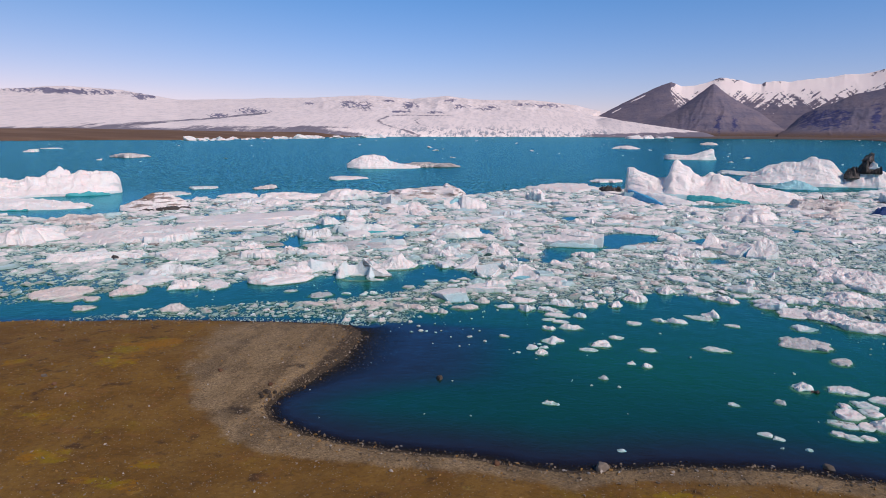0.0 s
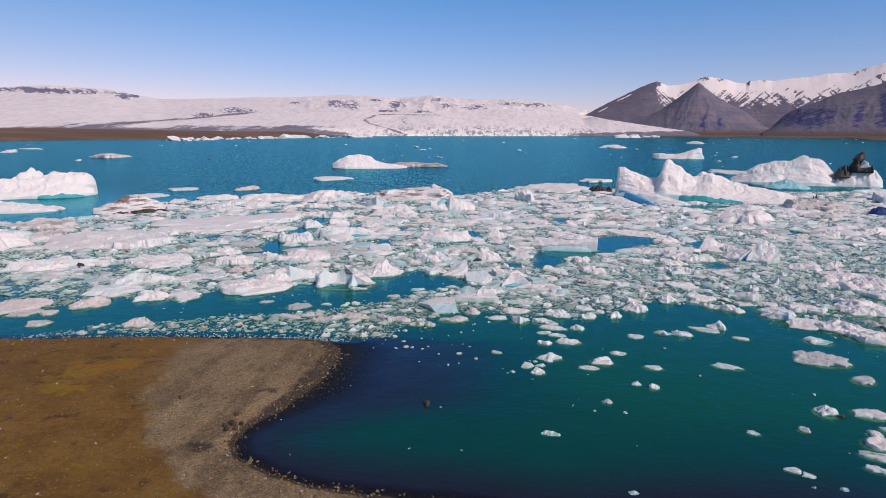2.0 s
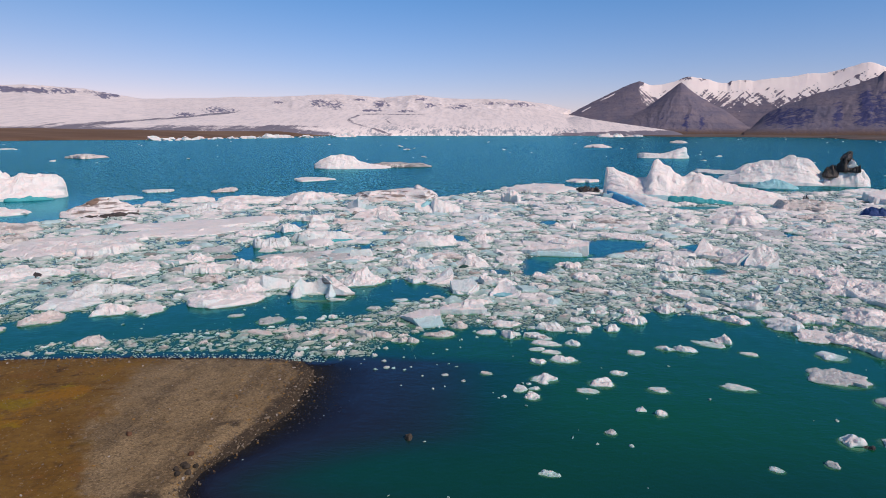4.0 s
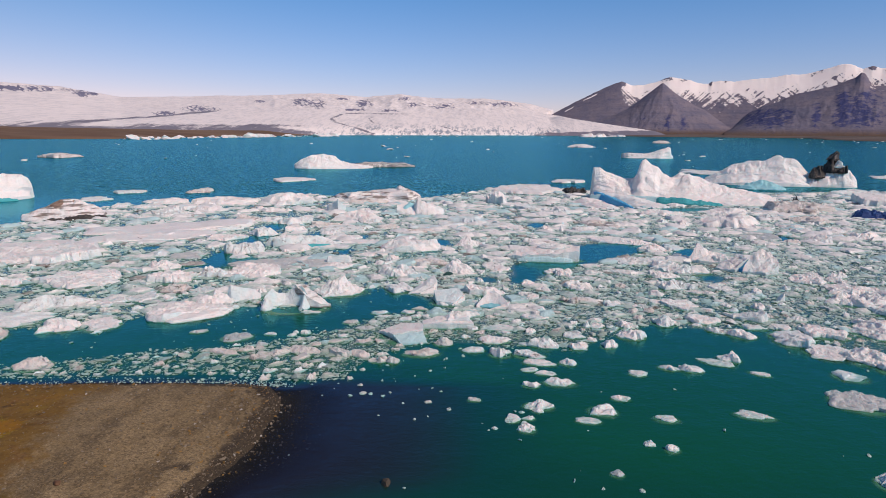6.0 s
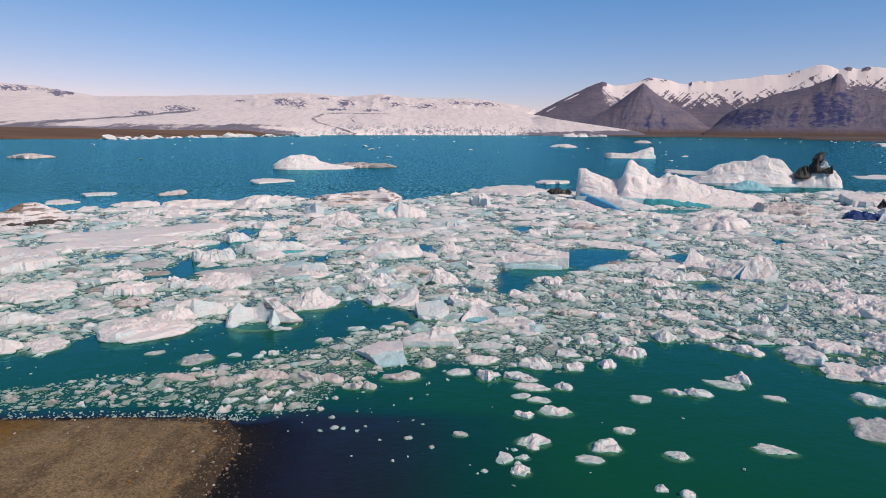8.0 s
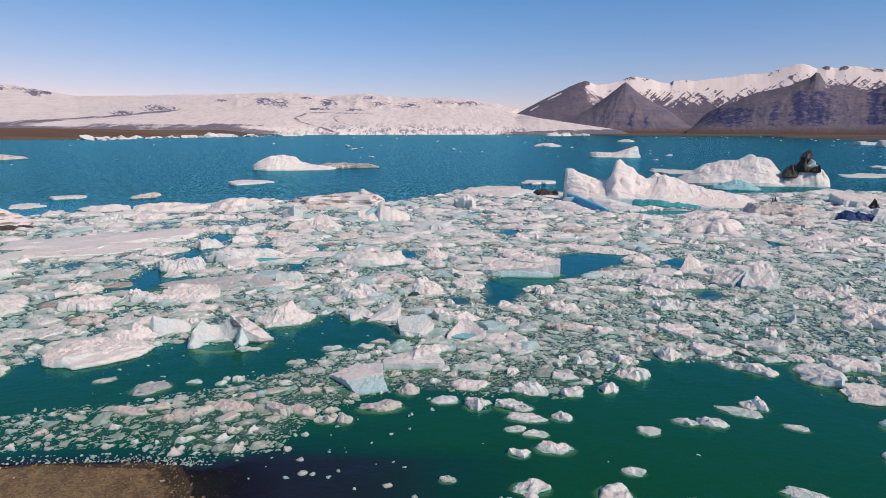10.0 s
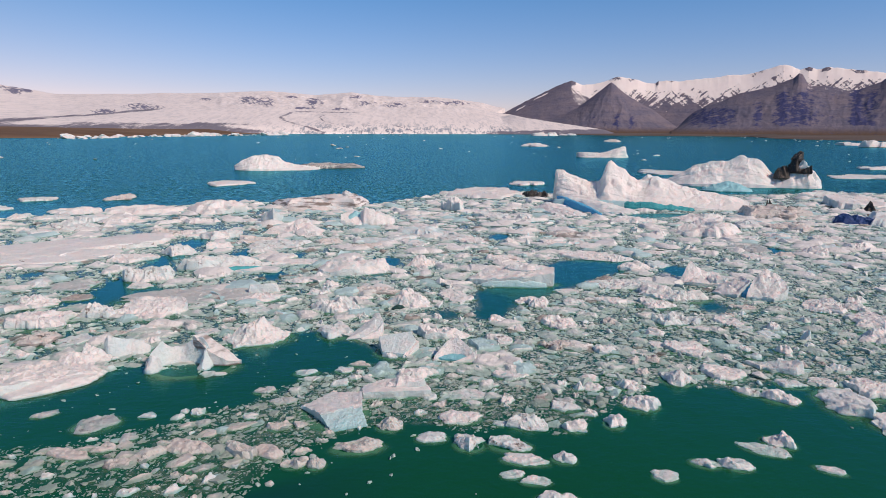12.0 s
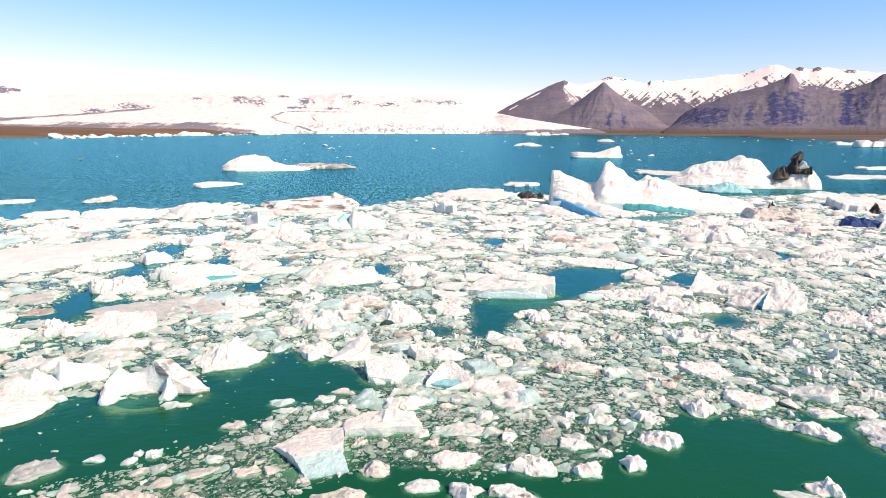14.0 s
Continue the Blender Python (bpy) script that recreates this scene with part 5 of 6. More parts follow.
floe("slab", 6.5, 119.0, 4.8, 4.7, 0.37, -4)
floe("lump", 16.2, 117.0, 4.4, 3.0, 0.43, -11)
floe("lump", 53.3, 113.9, 4.2, 4.9, 0.69, -35)
floe("lump", 53.3, 170.5, 4.0, 6.1, 1.09, -22)
floe("lump", 72.9, 194.3, 12.8, 11.4, 1.42, -25)
floe("wet", 64.5, 155.0, 9.5, 12.6, 0.35, -29)
floe("peak", 20.5, 162.3, 2.6, 3.0, 1.04, -9)
floe("lump", -16.0, 103.0, 7.5, 5.8, 1.88, 14)
floe("clear", -7.9, 104.7, 4.1, 4.8, 0.68, 7)
floe("lump", 4.0, 103.3, 5.9, 3.4, 1.03, -3)
floe("lump", 1.0, 91.9, 4.1, 2.8, 0.61, -1)
floe("lump", -1.3, 81.5, 2.1, 1.9, 0.56, 2)
floe("lump", -3.4, 78.3, 3.6, 2.0, 0.40, 6)
floe("clear", 1.8, 79.5, 2.3, 1.6, 0.34, -2)
floe("snow_slab", -30.9, 90.8, 8.9, 4.8, 0.68, 31)
floe("lump", -31.0, 96.6, 5.1, 4.2, 1.37, 29)
floe("lump", -36.5, 112.3, 5.2, 4.1, 1.06, 27)
floe("lump", -7.4, 76.1, 2.0, 1.5, 0.47, 12)
floe("lump", -6.0, 76.0, 1.3, 1.5, 0.54, 10)
floe("slab", -15.1, 78.4, 4.3, 1.9, 0.44, -29)
floe("slab", -11.7, 78.1, 3.7, 1.6, 0.54, -33)
floe("slab", -9.5, 77.6, 2.9, 1.3, 0.34, -36)
floe("slab", -14.5, 80.8, 1.7, 1.3, 0.19, 20)
floe("slab", -12.5, 81.9, 2.8, 1.3, 0.14, 17)
floe("wet", -28.2, 84.5, 2.0, 1.2, 0.25, 32)
floe("wet", -23.4, 82.7, 3.2, 2.9, 0.25, 29)
floe("slab", -18.1, 92.6, 1.5, 1.4, 0.15, 19)
floe("slab", 4.2, 82.6, 3.5, 2.3, 0.33, -5)
floe("slab", 5.0, 87.1, 4.6, 2.1, 0.15, -5)
floe("lump", 4.5, 78.3, 2.3, 2.1, 0.65, -6)
floe("lump", 9.2, 81.5, 3.2, 2.5, 0.71, -12)
floe("slab", 7.4, 78.2, 3.2, 2.1, 0.33, -10)
floe("slab", 8.1, 75.9, 3.8, 1.8, 0.19, -12)
floe("peak", 10.8, 76.0, 1.6, 1.3, 0.44, -15)
floe("lump", 12.7, 80.8, 1.9, 1.9, 0.54, -16)
floe("lump", 15.9, 81.3, 1.8, 2.1, 0.60, -20)
floe("lump", 19.5, 88.3, 2.7, 2.2, 0.53, -21)
floe("lump", 19.1, 84.6, 3.2, 2.7, 0.69, -22)
floe("peak", 24.3, 89.7, 3.4, 3.2, 0.92, -25)
floe("slab", 29.1, 91.0, 4.0, 3.9, 0.41, -29)
floe("lump", 29.3, 86.8, 2.6, 1.9, 0.42, -31)
floe("lump", 31.4, 85.4, 3.1, 2.6, 0.59, -34)
floe("slab", 34.0, 88.3, 2.9, 2.3, 0.24, -34)
floe("wedge", 34.8, 91.7, 4.3, 1.7, 1.23, -33)
floe("clear", 36.0, 83.4, 3.7, 4.2, 0.88, -39)
floe("slab", 28.6, 97.5, 4.9, 4.3, 0.42, -26)
floe("clear", 20.2, 97.8, 2.5, 3.0, 0.60, -18)
floe("dirty", 15.7, 99.1, 4.2, 3.3, 0.51, -14)
floe("lump", 17.5, 107.0, 4.6, 4.9, 0.87, -14)
floe("lump", 31.2, 107.0, 5.6, 3.7, 1.07, -24)
floe("peak", 26.9, 77.8, 2.3, 2.2, 0.75, -34)
floe("slab", 25.1, 76.7, 3.6, 1.7, 0.14, -33)
floe("lump", 20.2, 75.0, 2.4, 1.5, 0.33, -29)
floe("lump", 22.1, 74.7, 2.8, 1.9, 0.49, -31)
floe("slab", 28.1, 73.8, 2.1, 1.2, 0.17, -38)
floe("slab", 37.0, 88.5, 2.5, 2.5, 0.26, -36)
floe("peak", 14.9, 88.1, 1.1, 1.2, 0.57, -16)
floe("slab", -112.5, 216.8, 9.5, 12.4, 0.57, 27)
floe("dirty", -309.0, 521.2, 31.7, 47.5, 3.26, 31)
floe("slab", -469.9, 617.0, 14.7, 22.1, 3.03, 37)
floe("slab", -534.2, 734.5, 21.1, 31.6, 1.17, 36)
floe("lump", -95.4, 119.9, 16.1, 18.6, 3.08, 38)
floe("slab", -75.8, 127.8, 22.7, 19.8, 1.31, 31)
floe("dirty", -103.5, 148.5, 14.2, 16.3, 1.46, 35)
floe("lump", -44.5, 85.9, 4.6, 5.2, 0.83, 27)
floe("slab", -40.2, 86.6, 4.3, 4.9, 0.32, 25)
floe("slab", -32.4, 92.5, 9.7, 8.2, 0.80, 19)
floe("slab", -57.7, 79.1, 7.3, 4.4, 0.42, 36)
floe("peak", -39.6, 73.6, 4.0, 3.9, 0.73, 28)
floe("slab", -55.5, 76.7, 4.3, 2.9, 0.19, 36)
floe("slab", -51.1, 73.0, 3.2, 3.3, 0.23, 35)
floe("slab", -54.5, 108.4, 9.3, 9.2, 0.73, 27)
floe("slab", 16.8, 73.5, 2.1, 1.9, 0.15, -12)
floe("lump", 1.6, 67.2, 1.3, 1.1, 0.20, -1)
floe("lump", 13.8, 67.8, 1.9, 1.4, 0.25, -10)
floe("lump", 11.8, 65.3, 2.4, 2.2, 0.39, -9)
floe("slab", 10.3, 63.5, 2.3, 1.4, 0.14, -8)
floe("slab", 4.5, 63.6, 1.5, 1.7, 0.18, -3)
floe("lump", 5.4, 62.0, 1.5, 1.7, 0.37, -4)
floe("lump", 6.8, 66.1, 2.9, 2.2, 0.40, -5)
floe("slab", 16.4, 64.0, 2.0, 1.5, 0.14, -13)
floe("slab", 23.5, 64.8, 3.4, 1.8, 0.15, -19)
floe("lump", 13.9, 59.8, 1.0, 1.1, 0.23, -12)
floe("peak", 15.3, 59.1, 1.1, 1.3, 0.34, -13)
floe("wet", 10.6, 55.6, 1.1, 1.0, 0.25, -10)
floe("lump", 5.4, 49.5, 1.7, 1.0, 0.19, -5)
floe("clear", 36.0, 73.4, 3.3, 3.2, 0.32, -25)
floe("wet", 33.6, 67.7, 6.1, 5.6, 0.29, -25)
floe("wet", 34.6, 62.2, 2.1, 2.7, 0.25, -28)
floe("lump", 27.7, 54.9, 2.1, 2.4, 0.49, -25)
floe("black", 28.4, 54.1, 1.0, 0.5, 0.44, -26)
floe("slab", 31.0, 54.7, 2.8, 2.3, 0.23, -28)
floe("slab", 32.3, 54.3, 1.6, 1.6, 0.15, -29)
floe("slab", 29.0, 49.4, 2.5, 2.8, 0.32, -29)
floe("lump", 29.4, 51.1, 1.3, 1.3, 0.28, -28)
floe("slab", 31.2, 51.6, 2.6, 1.8, 0.19, -29)
floe("slab", 30.9, 50.0, 2.2, 2.1, 0.22, -30)
floe("slab", 27.6, 47.6, 2.5, 1.6, 0.18, -28)
floe("slab", 29.2, 47.3, 1.5, 1.7, 0.21, -30)
floe("slab", 26.5, 45.9, 1.4, 1.2, 0.14, -28)
floe("slab", 27.2, 45.4, 1.7, 1.2, 0.14, -29)
floe("slab", 28.3, 45.4, 1.3, 1.0, 0.14, -30)
floe("lump", 30.7, 47.5, 2.5, 2.8, 0.60, -31)
floe("slab", 33.2, 52.7, 2.3, 2.3, 0.23, -31)
floe("clear", 20.5, 50.7, 1.1, 0.9, 0.14, -20)
floe("wet", 24.5, 51.5, 1.1, 1.1, 0.25, -24)
floe("slab", 20.9, 45.3, 1.3, 0.9, 0.14, -23)
floe("slab", 21.7, 44.7, 1.0, 0.9, 0.14, -24)
floe("clear", 9.8, 41.7, 0.8, 0.6, 0.14, -11)
floe("clear", 23.1, 43.1, 0.6, 0.6, 0.14, -26)
floe("slab", 42.7, 74.8, 7.5, 5.8, 0.64, -29)
floe("lump", 40.8, 78.2, 5.5, 3.2, 0.77, -26)
floe("slab", 37.7, 80.0, 4.2, 4.4, 0.31, -24)
floe("lump", 45.1, 73.0, 5.4, 3.7, 0.90, -31)
floe("slab", 40.8, 86.7, 5.1, 5.1, 0.51, -24)
floe("lump", 48.9, 87.5, 7.9, 5.1, 1.08, -28)
floe("lump", 56.9, 100.3, 6.8, 6.7, 1.22, -29)
floe("slab", 55.8, 106.4, 7.3, 7.8, 0.63, -27)
floe("slab", -96.2, 200.1, 5.6, 8.5, 0.69, 31)
floe("slab", -87.9, 200.0, 9.4, 10.7, 0.56, 29)
floe("clear", -77.4, 196.7, 8.2, 12.3, 1.27, 26)
floe("lump", -73.6, 182.5, 10.3, 11.6, 1.54, 27)
floe("wet", -68.3, 181.3, 7.4, 11.1, 0.35, 26)
floe("lump", -67.4, 191.7, 10.7, 8.8, 1.12, 24)
floe("slab", -77.9, 175.4, 7.4, 8.5, 0.61, 30)
floe("lump", -49.9, 192.1, 9.7, 8.2, 1.08, 18)
floe("dirty", -51.0, 173.2, 6.8, 9.1, 1.32, 21)
floe("slab", -45.8, 174.8, 5.5, 8.3, 0.77, 19)
floe("lump", -38.9, 169.7, 4.7, 6.0, 1.01, 17)
floe("lump", -41.0, 152.3, 6.2, 7.2, 1.57, 20)
floe("lump", -83.0, 178.4, 3.5, 5.0, 0.71, 31)
floe("slab", -38.6, 193.5, 6.9, 7.9, 0.49, 14)
floe("dirty", -29.9, 164.9, 7.8, 6.8, 0.83, 14)
floe("slab", -24.5, 159.3, 12.7, 7.7, 0.60, 12)
floe("lump", -20.2, 172.3, 4.7, 5.4, 0.84, 9)
floe("dirty", -15.5, 162.8, 5.4, 5.7, 0.71, 7)
floe("wedge", -12.6, 188.4, 7.1, 5.7, 2.53, 5)
floe("clear", -7.0, 164.5, 8.7, 7.2, 0.77, 3)
floe("dirty", -7.6, 157.4, 8.3, 4.3, 0.54, 4)
floe("clear", -1.5, 167.9, 6.7, 6.8, 0.71, 1)
floe("slab", 1.3, 159.7, 5.2, 5.2, 0.41, -0)
floe("slab", 3.3, 181.0, 7.3, 8.1, 0.55, -1)
floe("slab", 9.3, 167.7, 7.8, 7.1, 0.53, -4)
floe("lump", -26.4, 153.0, 5.6, 3.9, 0.70, 13)
floe("slab", -23.6, 147.9, 8.7, 4.8, 0.41, 12)
floe("slab", -18.5, 143.1, 9.3, 4.2, 0.32, 10)
floe("clear", -8.4, 201.8, 4.2, 6.3, 1.61, 3)
floe("slab", 16.7, 210.8, 7.4, 8.0, 0.45, -5)
floe("slab", 21.7, 201.8, 9.8, 12.1, 0.84, -7)
floe("lump", 28.1, 192.8, 8.0, 9.2, 1.43, -10)
floe("peak", 23.6, 160.5, 1.3, 2.0, 1.23, -11)
floe("slab", 12.9, 163.9, 6.5, 7.2, 0.55, -6)
floe("dirty", 34.2, 170.1, 10.5, 8.2, 0.96, -14)
floe("peak", 38.6, 197.8, 3.5, 4.1, 0.96, -13)
floe("lump", 55.0, 191.4, 11.8, 7.7, 1.02, -20)
floe("lump", 50.6, 175.1, 3.1, 4.7, 0.85, -20)
floe("slab", 28.4, 160.5, 5.4, 6.2, 0.55, -13)
floe("slab", 33.6, 160.1, 4.9, 5.6, 0.31, -15)
floe("clear", 32.7, 145.6, 2.4, 3.7, 0.67, -17)
floe("lump", 36.2, 144.3, 4.4, 5.0, 0.69, -19)
floe("wedge", 35.6, 137.2, 3.2, 1.6, 1.04, -20)
floe("slab", 44.7, 150.2, 5.7, 3.9, 0.31, -22)
floe("slab", 10.5, 148.6, 3.8, 4.4, 0.25, -5)
floe("slab", 24.2, 145.7, 2.9, 3.3, 0.23, -12)
floe("lump", 65.6, 172.9, 13.7, 15.8, 2.31, -26)
floe("lump", 81.5, 186.4, 5.8, 6.7, 1.13, -29)
floe("clear", 70.6, 173.3, 4.9, 5.6, 0.40, -28)
floe("dirty", 87.9, 179.7, 9.9, 11.4, 1.11, -32)
floe("slab", 71.1, 166.4, 4.4, 5.9, 0.33, -29)
floe("lump", 77.8, 168.1, 6.5, 5.4, 0.76, -31)
floe("clear", 80.0, 153.2, 6.0, 6.9, 0.72, -35)
floe("lump", 85.4, 153.0, 6.1, 7.0, 1.31, -37)
floe("peak", 53.3, 153.6, 2.4, 2.8, 0.92, -25)
floe("peak", 54.1, 141.5, 2.0, 2.3, 0.76, -28)
floe("slab", 61.5, 145.2, 5.3, 5.3, 0.41, -30)
floe("dirty", 67.9, 147.3, 3.6, 4.1, 0.47, -32)
floe("slab", 86.2, 164.2, 6.5, 8.4, 0.63, -34)
floe("clear", 117.7, 186.2, 11.1, 16.6, 2.52, -38)
floe("lump", -46.7, 117.8, 4.8, 5.5, 1.06, 31)
floe("lump", -38.7, 114.8, 2.7, 3.2, 0.86, 27)
floe("dirty", -43.3, 120.5, 3.9, 3.1, 0.32, 28)
floe("clear", -35.3, 112.2, 3.0, 3.5, 0.52, 26)
floe("slab", -42.2, 110.0, 7.5, 7.7, 0.90, 31)
floe("slab", -31.2, 114.0, 8.4, 8.2, 0.99, 23)
floe("lump", -29.8, 118.6, 2.4, 2.8, 0.51, 21)
floe("slab", -26.0, 116.8, 1.9, 2.3, 0.23, 19)
floe("lump", -29.2, 106.6, 3.2, 2.4, 0.40, 24)
floe("dirty", -31.5, 105.3, 3.0, 2.0, 0.26, 26)
floe("dirty", -38.5, 102.8, 4.6, 4.9, 0.64, 31)
floe("slab", -34.9, 102.6, 3.6, 3.5, 0.30, 29)
floe("lump", -26.9, 102.3, 2.2, 2.5, 0.60, 23)
floe("slab", -22.0, 105.5, 2.8, 2.6, 0.24, 19)
floe("lump", -30.9, 132.3, 2.1, 2.4, 0.53, 19)
floe("lump", -28.1, 133.4, 2.3, 2.6, 0.56, 17)
floe("slab", -37.9, 132.4, 5.5, 6.1, 0.58, 22)
floe("slab", -37.9, 127.1, 3.5, 4.0, 0.26, 24)
floe("clear", -52.2, 127.9, 2.3, 3.4, 0.69, 31)
floe("wet", -47.1, 127.7, 7.0, 7.2, 0.29, 28)
floe("wedge", -19.7, 123.2, 4.2, 1.9, 1.45, 13)
floe("slab", -19.3, 119.4, 6.6, 4.2, 0.48, 14)
floe("slab", -14.9, 130.1, 6.9, 3.8, 0.39, 10)
floe("lump", -12.2, 122.5, 3.4, 3.9, 0.72, 9)
floe("peak", -10.8, 126.4, 2.7, 2.9, 0.56, 7)
floe("dirty", -3.9, 122.4, 6.1, 3.1, 0.51, 3)
floe("lump", -6.5, 118.4, 4.3, 3.0, 0.44, 5)
floe("slab", -18.6, 113.6, 4.3, 3.1, 0.26, 14)
floe("lump", -5.4, 110.5, 1.7, 2.0, 0.51, 5)
floe("peak", 3.5, 109.9, 1.3, 1.5, 0.64, -2)
floe("slab", 2.2, 97.7, 1.6, 1.9, 0.26, -2)
floe("peak", 6.2, 109.0, 0.6, 0.8, 0.48, -5)
floe("lump", 10.5, 108.8, 2.2, 2.6, 0.50, -8)
floe("slab", 14.7, 116.6, 1.7, 2.0, 0.20, -10)
floe("lump", 16.6, 115.1, 2.8, 3.3, 0.69, -12)
floe("slab", 22.1, 122.1, 4.0, 2.8, 0.20, -15)
floe("lump", 21.9, 116.6, 3.0, 2.5, 0.38, -15)
floe("slab", 19.8, 112.4, 6.2, 2.7, 0.19, -15)
floe("slab", 26.8, 116.6, 6.3, 3.2, 0.37, -19)
floe("lump", 32.1, 114.6, 4.7, 4.6, 0.70, -23)
floe("lump", 12.3, 105.3, 2.2, 2.4, 0.44, -10)
floe("slab", 10.1, 101.1, 2.2, 2.7, 0.35, -9)
floe("wet", 12.0, 100.0, 2.6, 2.9, 0.25, -11)
floe("slab", 18.9, 103.4, 2.2, 1.7, 0.16, -16)
floe("slab", 26.2, 99.0, 2.3, 2.0, 0.20, -23)
floe("slab", 23.3, 96.9, 2.4, 2.1, 0.21, -21)
floe("peak", 8.1, 94.9, 0.8, 0.9, 0.48, -8)
floe("dirty", 42.5, 113.1, 3.5, 2.4, 0.27, -30)
floe("slab", 37.6, 107.2, 3.6, 3.7, 0.30, -28)
floe("slab", 38.0, 104.6, 2.5, 2.2, 0.18, -30)
floe("peak", 41.3, 104.4, 1.8, 2.1, 0.77, -32)
floe("peak", 46.7, 107.0, 1.5, 1.8, 0.96, -34)
floe("clear", 39.5, 102.0, 2.7, 2.7, 0.31, -32)
floe("peak", 58.6, 115.2, 2.7, 3.1, 0.74, -37)
floe("slab", 33.4, 104.9, 3.8, 2.4, 0.20, -26)
floe("wedge", 42.8, 100.4, 1.1, 1.2, 1.11, -35)
floe("lump", 38.2, 96.9, 1.9, 2.2, 0.60, -33)
floe("lump", 34.5, 97.7, 1.6, 1.8, 0.37, -30)
floe("lump", 40.8, 91.7, 2.0, 2.2, 0.41, -37)
floe("clear", 34.4, 95.4, 1.6, 1.8, 0.28, -31)
floe("slab", 48.7, 101.3, 1.9, 2.2, 0.19, -38)
floe("slab", -23.0, 77.9, 3.4, 1.5, 0.29, -19)
floe("lump", -21.1, 78.8, 1.8, 1.3, 0.33, 28)
floe("slab", -19.8, 79.1, 1.2, 1.2, 0.16, 27)
floe("lump", -17.7, 77.6, 3.0, 1.8, 0.38, 25)
floe("wet", -20.1, 80.3, 1.4, 1.5, 0.25, 26)
floe("lump", -17.1, 79.4, 1.2, 0.9, 0.24, 23)
floe("lump", -16.4, 82.3, 1.6, 1.0, 0.20, 21)
floe("lump", -17.7, 83.6, 1.1, 1.1, 0.28, 22)
floe("lump", -17.5, 84.7, 0.7, 0.9, 0.25, 21)
floe("lump", -16.4, 84.5, 1.2, 1.3, 0.33, 20)
floe("wet", -15.4, 82.5, 1.2, 1.1, 0.25, 20)
floe("clear", -20.2, 84.0, 1.4, 1.3, 0.22, 25)
floe("slab", -15.1, 76.7, 2.0, 1.5, 0.24, 22)
floe("dirty", -19.2, 76.6, 1.9, 1.5, 0.34, 28)
floe("dirty", -13.4, 75.8, 2.1, 1.1, 0.15, 21)
floe("slab", -24.9, 78.4, 1.4, 1.0, 0.14, 33)
floe("clear", -17.3, 76.2, 0.6, 0.8, 0.22, 26)
floe("wet", -12.1, 88.6, 1.9, 1.4, 0.25, 14)
floe("wet", -10.1, 86.3, 2.4, 1.2, 0.25, 13)
floe("clear", -9.2, 92.7, 2.1, 1.5, 0.24, 10)
floe("slab", -8.6, 91.1, 2.3, 1.2, 0.14, 10)
floe("slab", -5.8, 93.2, 1.8, 1.7, 0.19, 7)
floe("dirty", -4.5, 94.7, 2.1, 1.3, 0.21, 5)
floe("lump", -4.6, 91.3, 1.3, 1.1, 0.26, 6)
floe("lump", -3.6, 91.6, 1.0, 1.1, 0.25, 4)
floe("clear", -5.9, 90.0, 1.7, 1.5, 0.25, 7)
floe("slab", -12.1, 83.6, 1.2, 1.3, 0.18, 16)
floe("lump", -9.5, 81.7, 1.9, 1.3, 0.29, 13)
floe("slab", -8.0, 82.0, 1.1, 1.2, 0.18, 11)
floe("lump", 1.1, 83.6, 1.1, 0.9, 0.26, -1)
floe("slab", 1.9, 86.7, 1.4, 1.6, 0.22, -2)
floe("slab", 5.3, 92.7, 1.6, 1.6, 0.19, -5)
floe("slab", 9.5, 91.5, 3.4, 2.4, 0.28, -10)
floe("slab", 6.3, 90.4, 2.0, 1.2, 0.15, -6)
floe("slab", 7.4, 89.1, 1.4, 1.0, 0.14, -8)
floe("slab", 5.4, 85.4, 1.6, 1.2, 0.17, -6)
floe("dirty", 11.5, 86.2, 1.7, 1.5, 0.31, -13)
floe("wet", 13.0, 85.4, 1.9, 1.2, 0.25, -15)
floe("slab", 16.2, 88.2, 1.8, 1.9, 0.23, -18)
floe("clear", 17.6, 87.8, 1.0, 1.2, 0.29, -19)
floe("lump", 16.4, 90.3, 1.9, 1.6, 0.36, -17)
floe("clear", 12.9, 84.3, 2.5, 1.8, 0.33, -15)
floe("lump", 14.5, 83.1, 1.2, 1.3, 0.35, -18)
floe("slab", 7.1, 81.6, 1.1, 1.1, 0.16, -9)
floe("slab", 19.0, 90.9, 1.8, 1.0, 0.14, -20)
floe("lump", -94.6, 124.8, 9.2, 10.5, 1.79, 38)
floe("dirty", -91.9, 132.0, 8.3, 11.3, 1.50, 36)
floe("slab", -69.7, 127.5, 12.7, 18.5, 1.52, 30)
floe("slab", -54.7, 107.7, 10.9, 10.4, 0.87, 28)
floe("lump", -50.5, 94.5, 8.9, 6.2, 1.27, 29)
floe("slab", -44.3, 96.2, 4.2, 4.8, 0.33, 26)
floe("slab", -41.6, 98.6, 4.7, 5.4, 0.34, 24)
floe("clear", -50.7, 87.6, 8.3, 5.6, 0.77, 31)
floe("slab", -59.3, 80.1, 8.2, 5.1, 0.51, 38)
floe("lump", -50.4, 81.6, 4.9, 4.8, 0.64, 33)
floe("slab", -52.9, 77.3, 2.1, 2.9, 0.26, 36)
floe("slab", -61.5, 89.1, 4.3, 4.1, 0.24, 36)
floe("lump", -63.4, 105.8, 4.1, 4.7, 0.71, 32)
floe("slab", 52.7, 112.8, 5.1, 6.4, 0.59, -26)
floe("lump", 57.1, 112.3, 3.6, 4.2, 0.72, -28)
floe("lump", 51.7, 100.3, 5.6, 5.7, 1.11, -28)
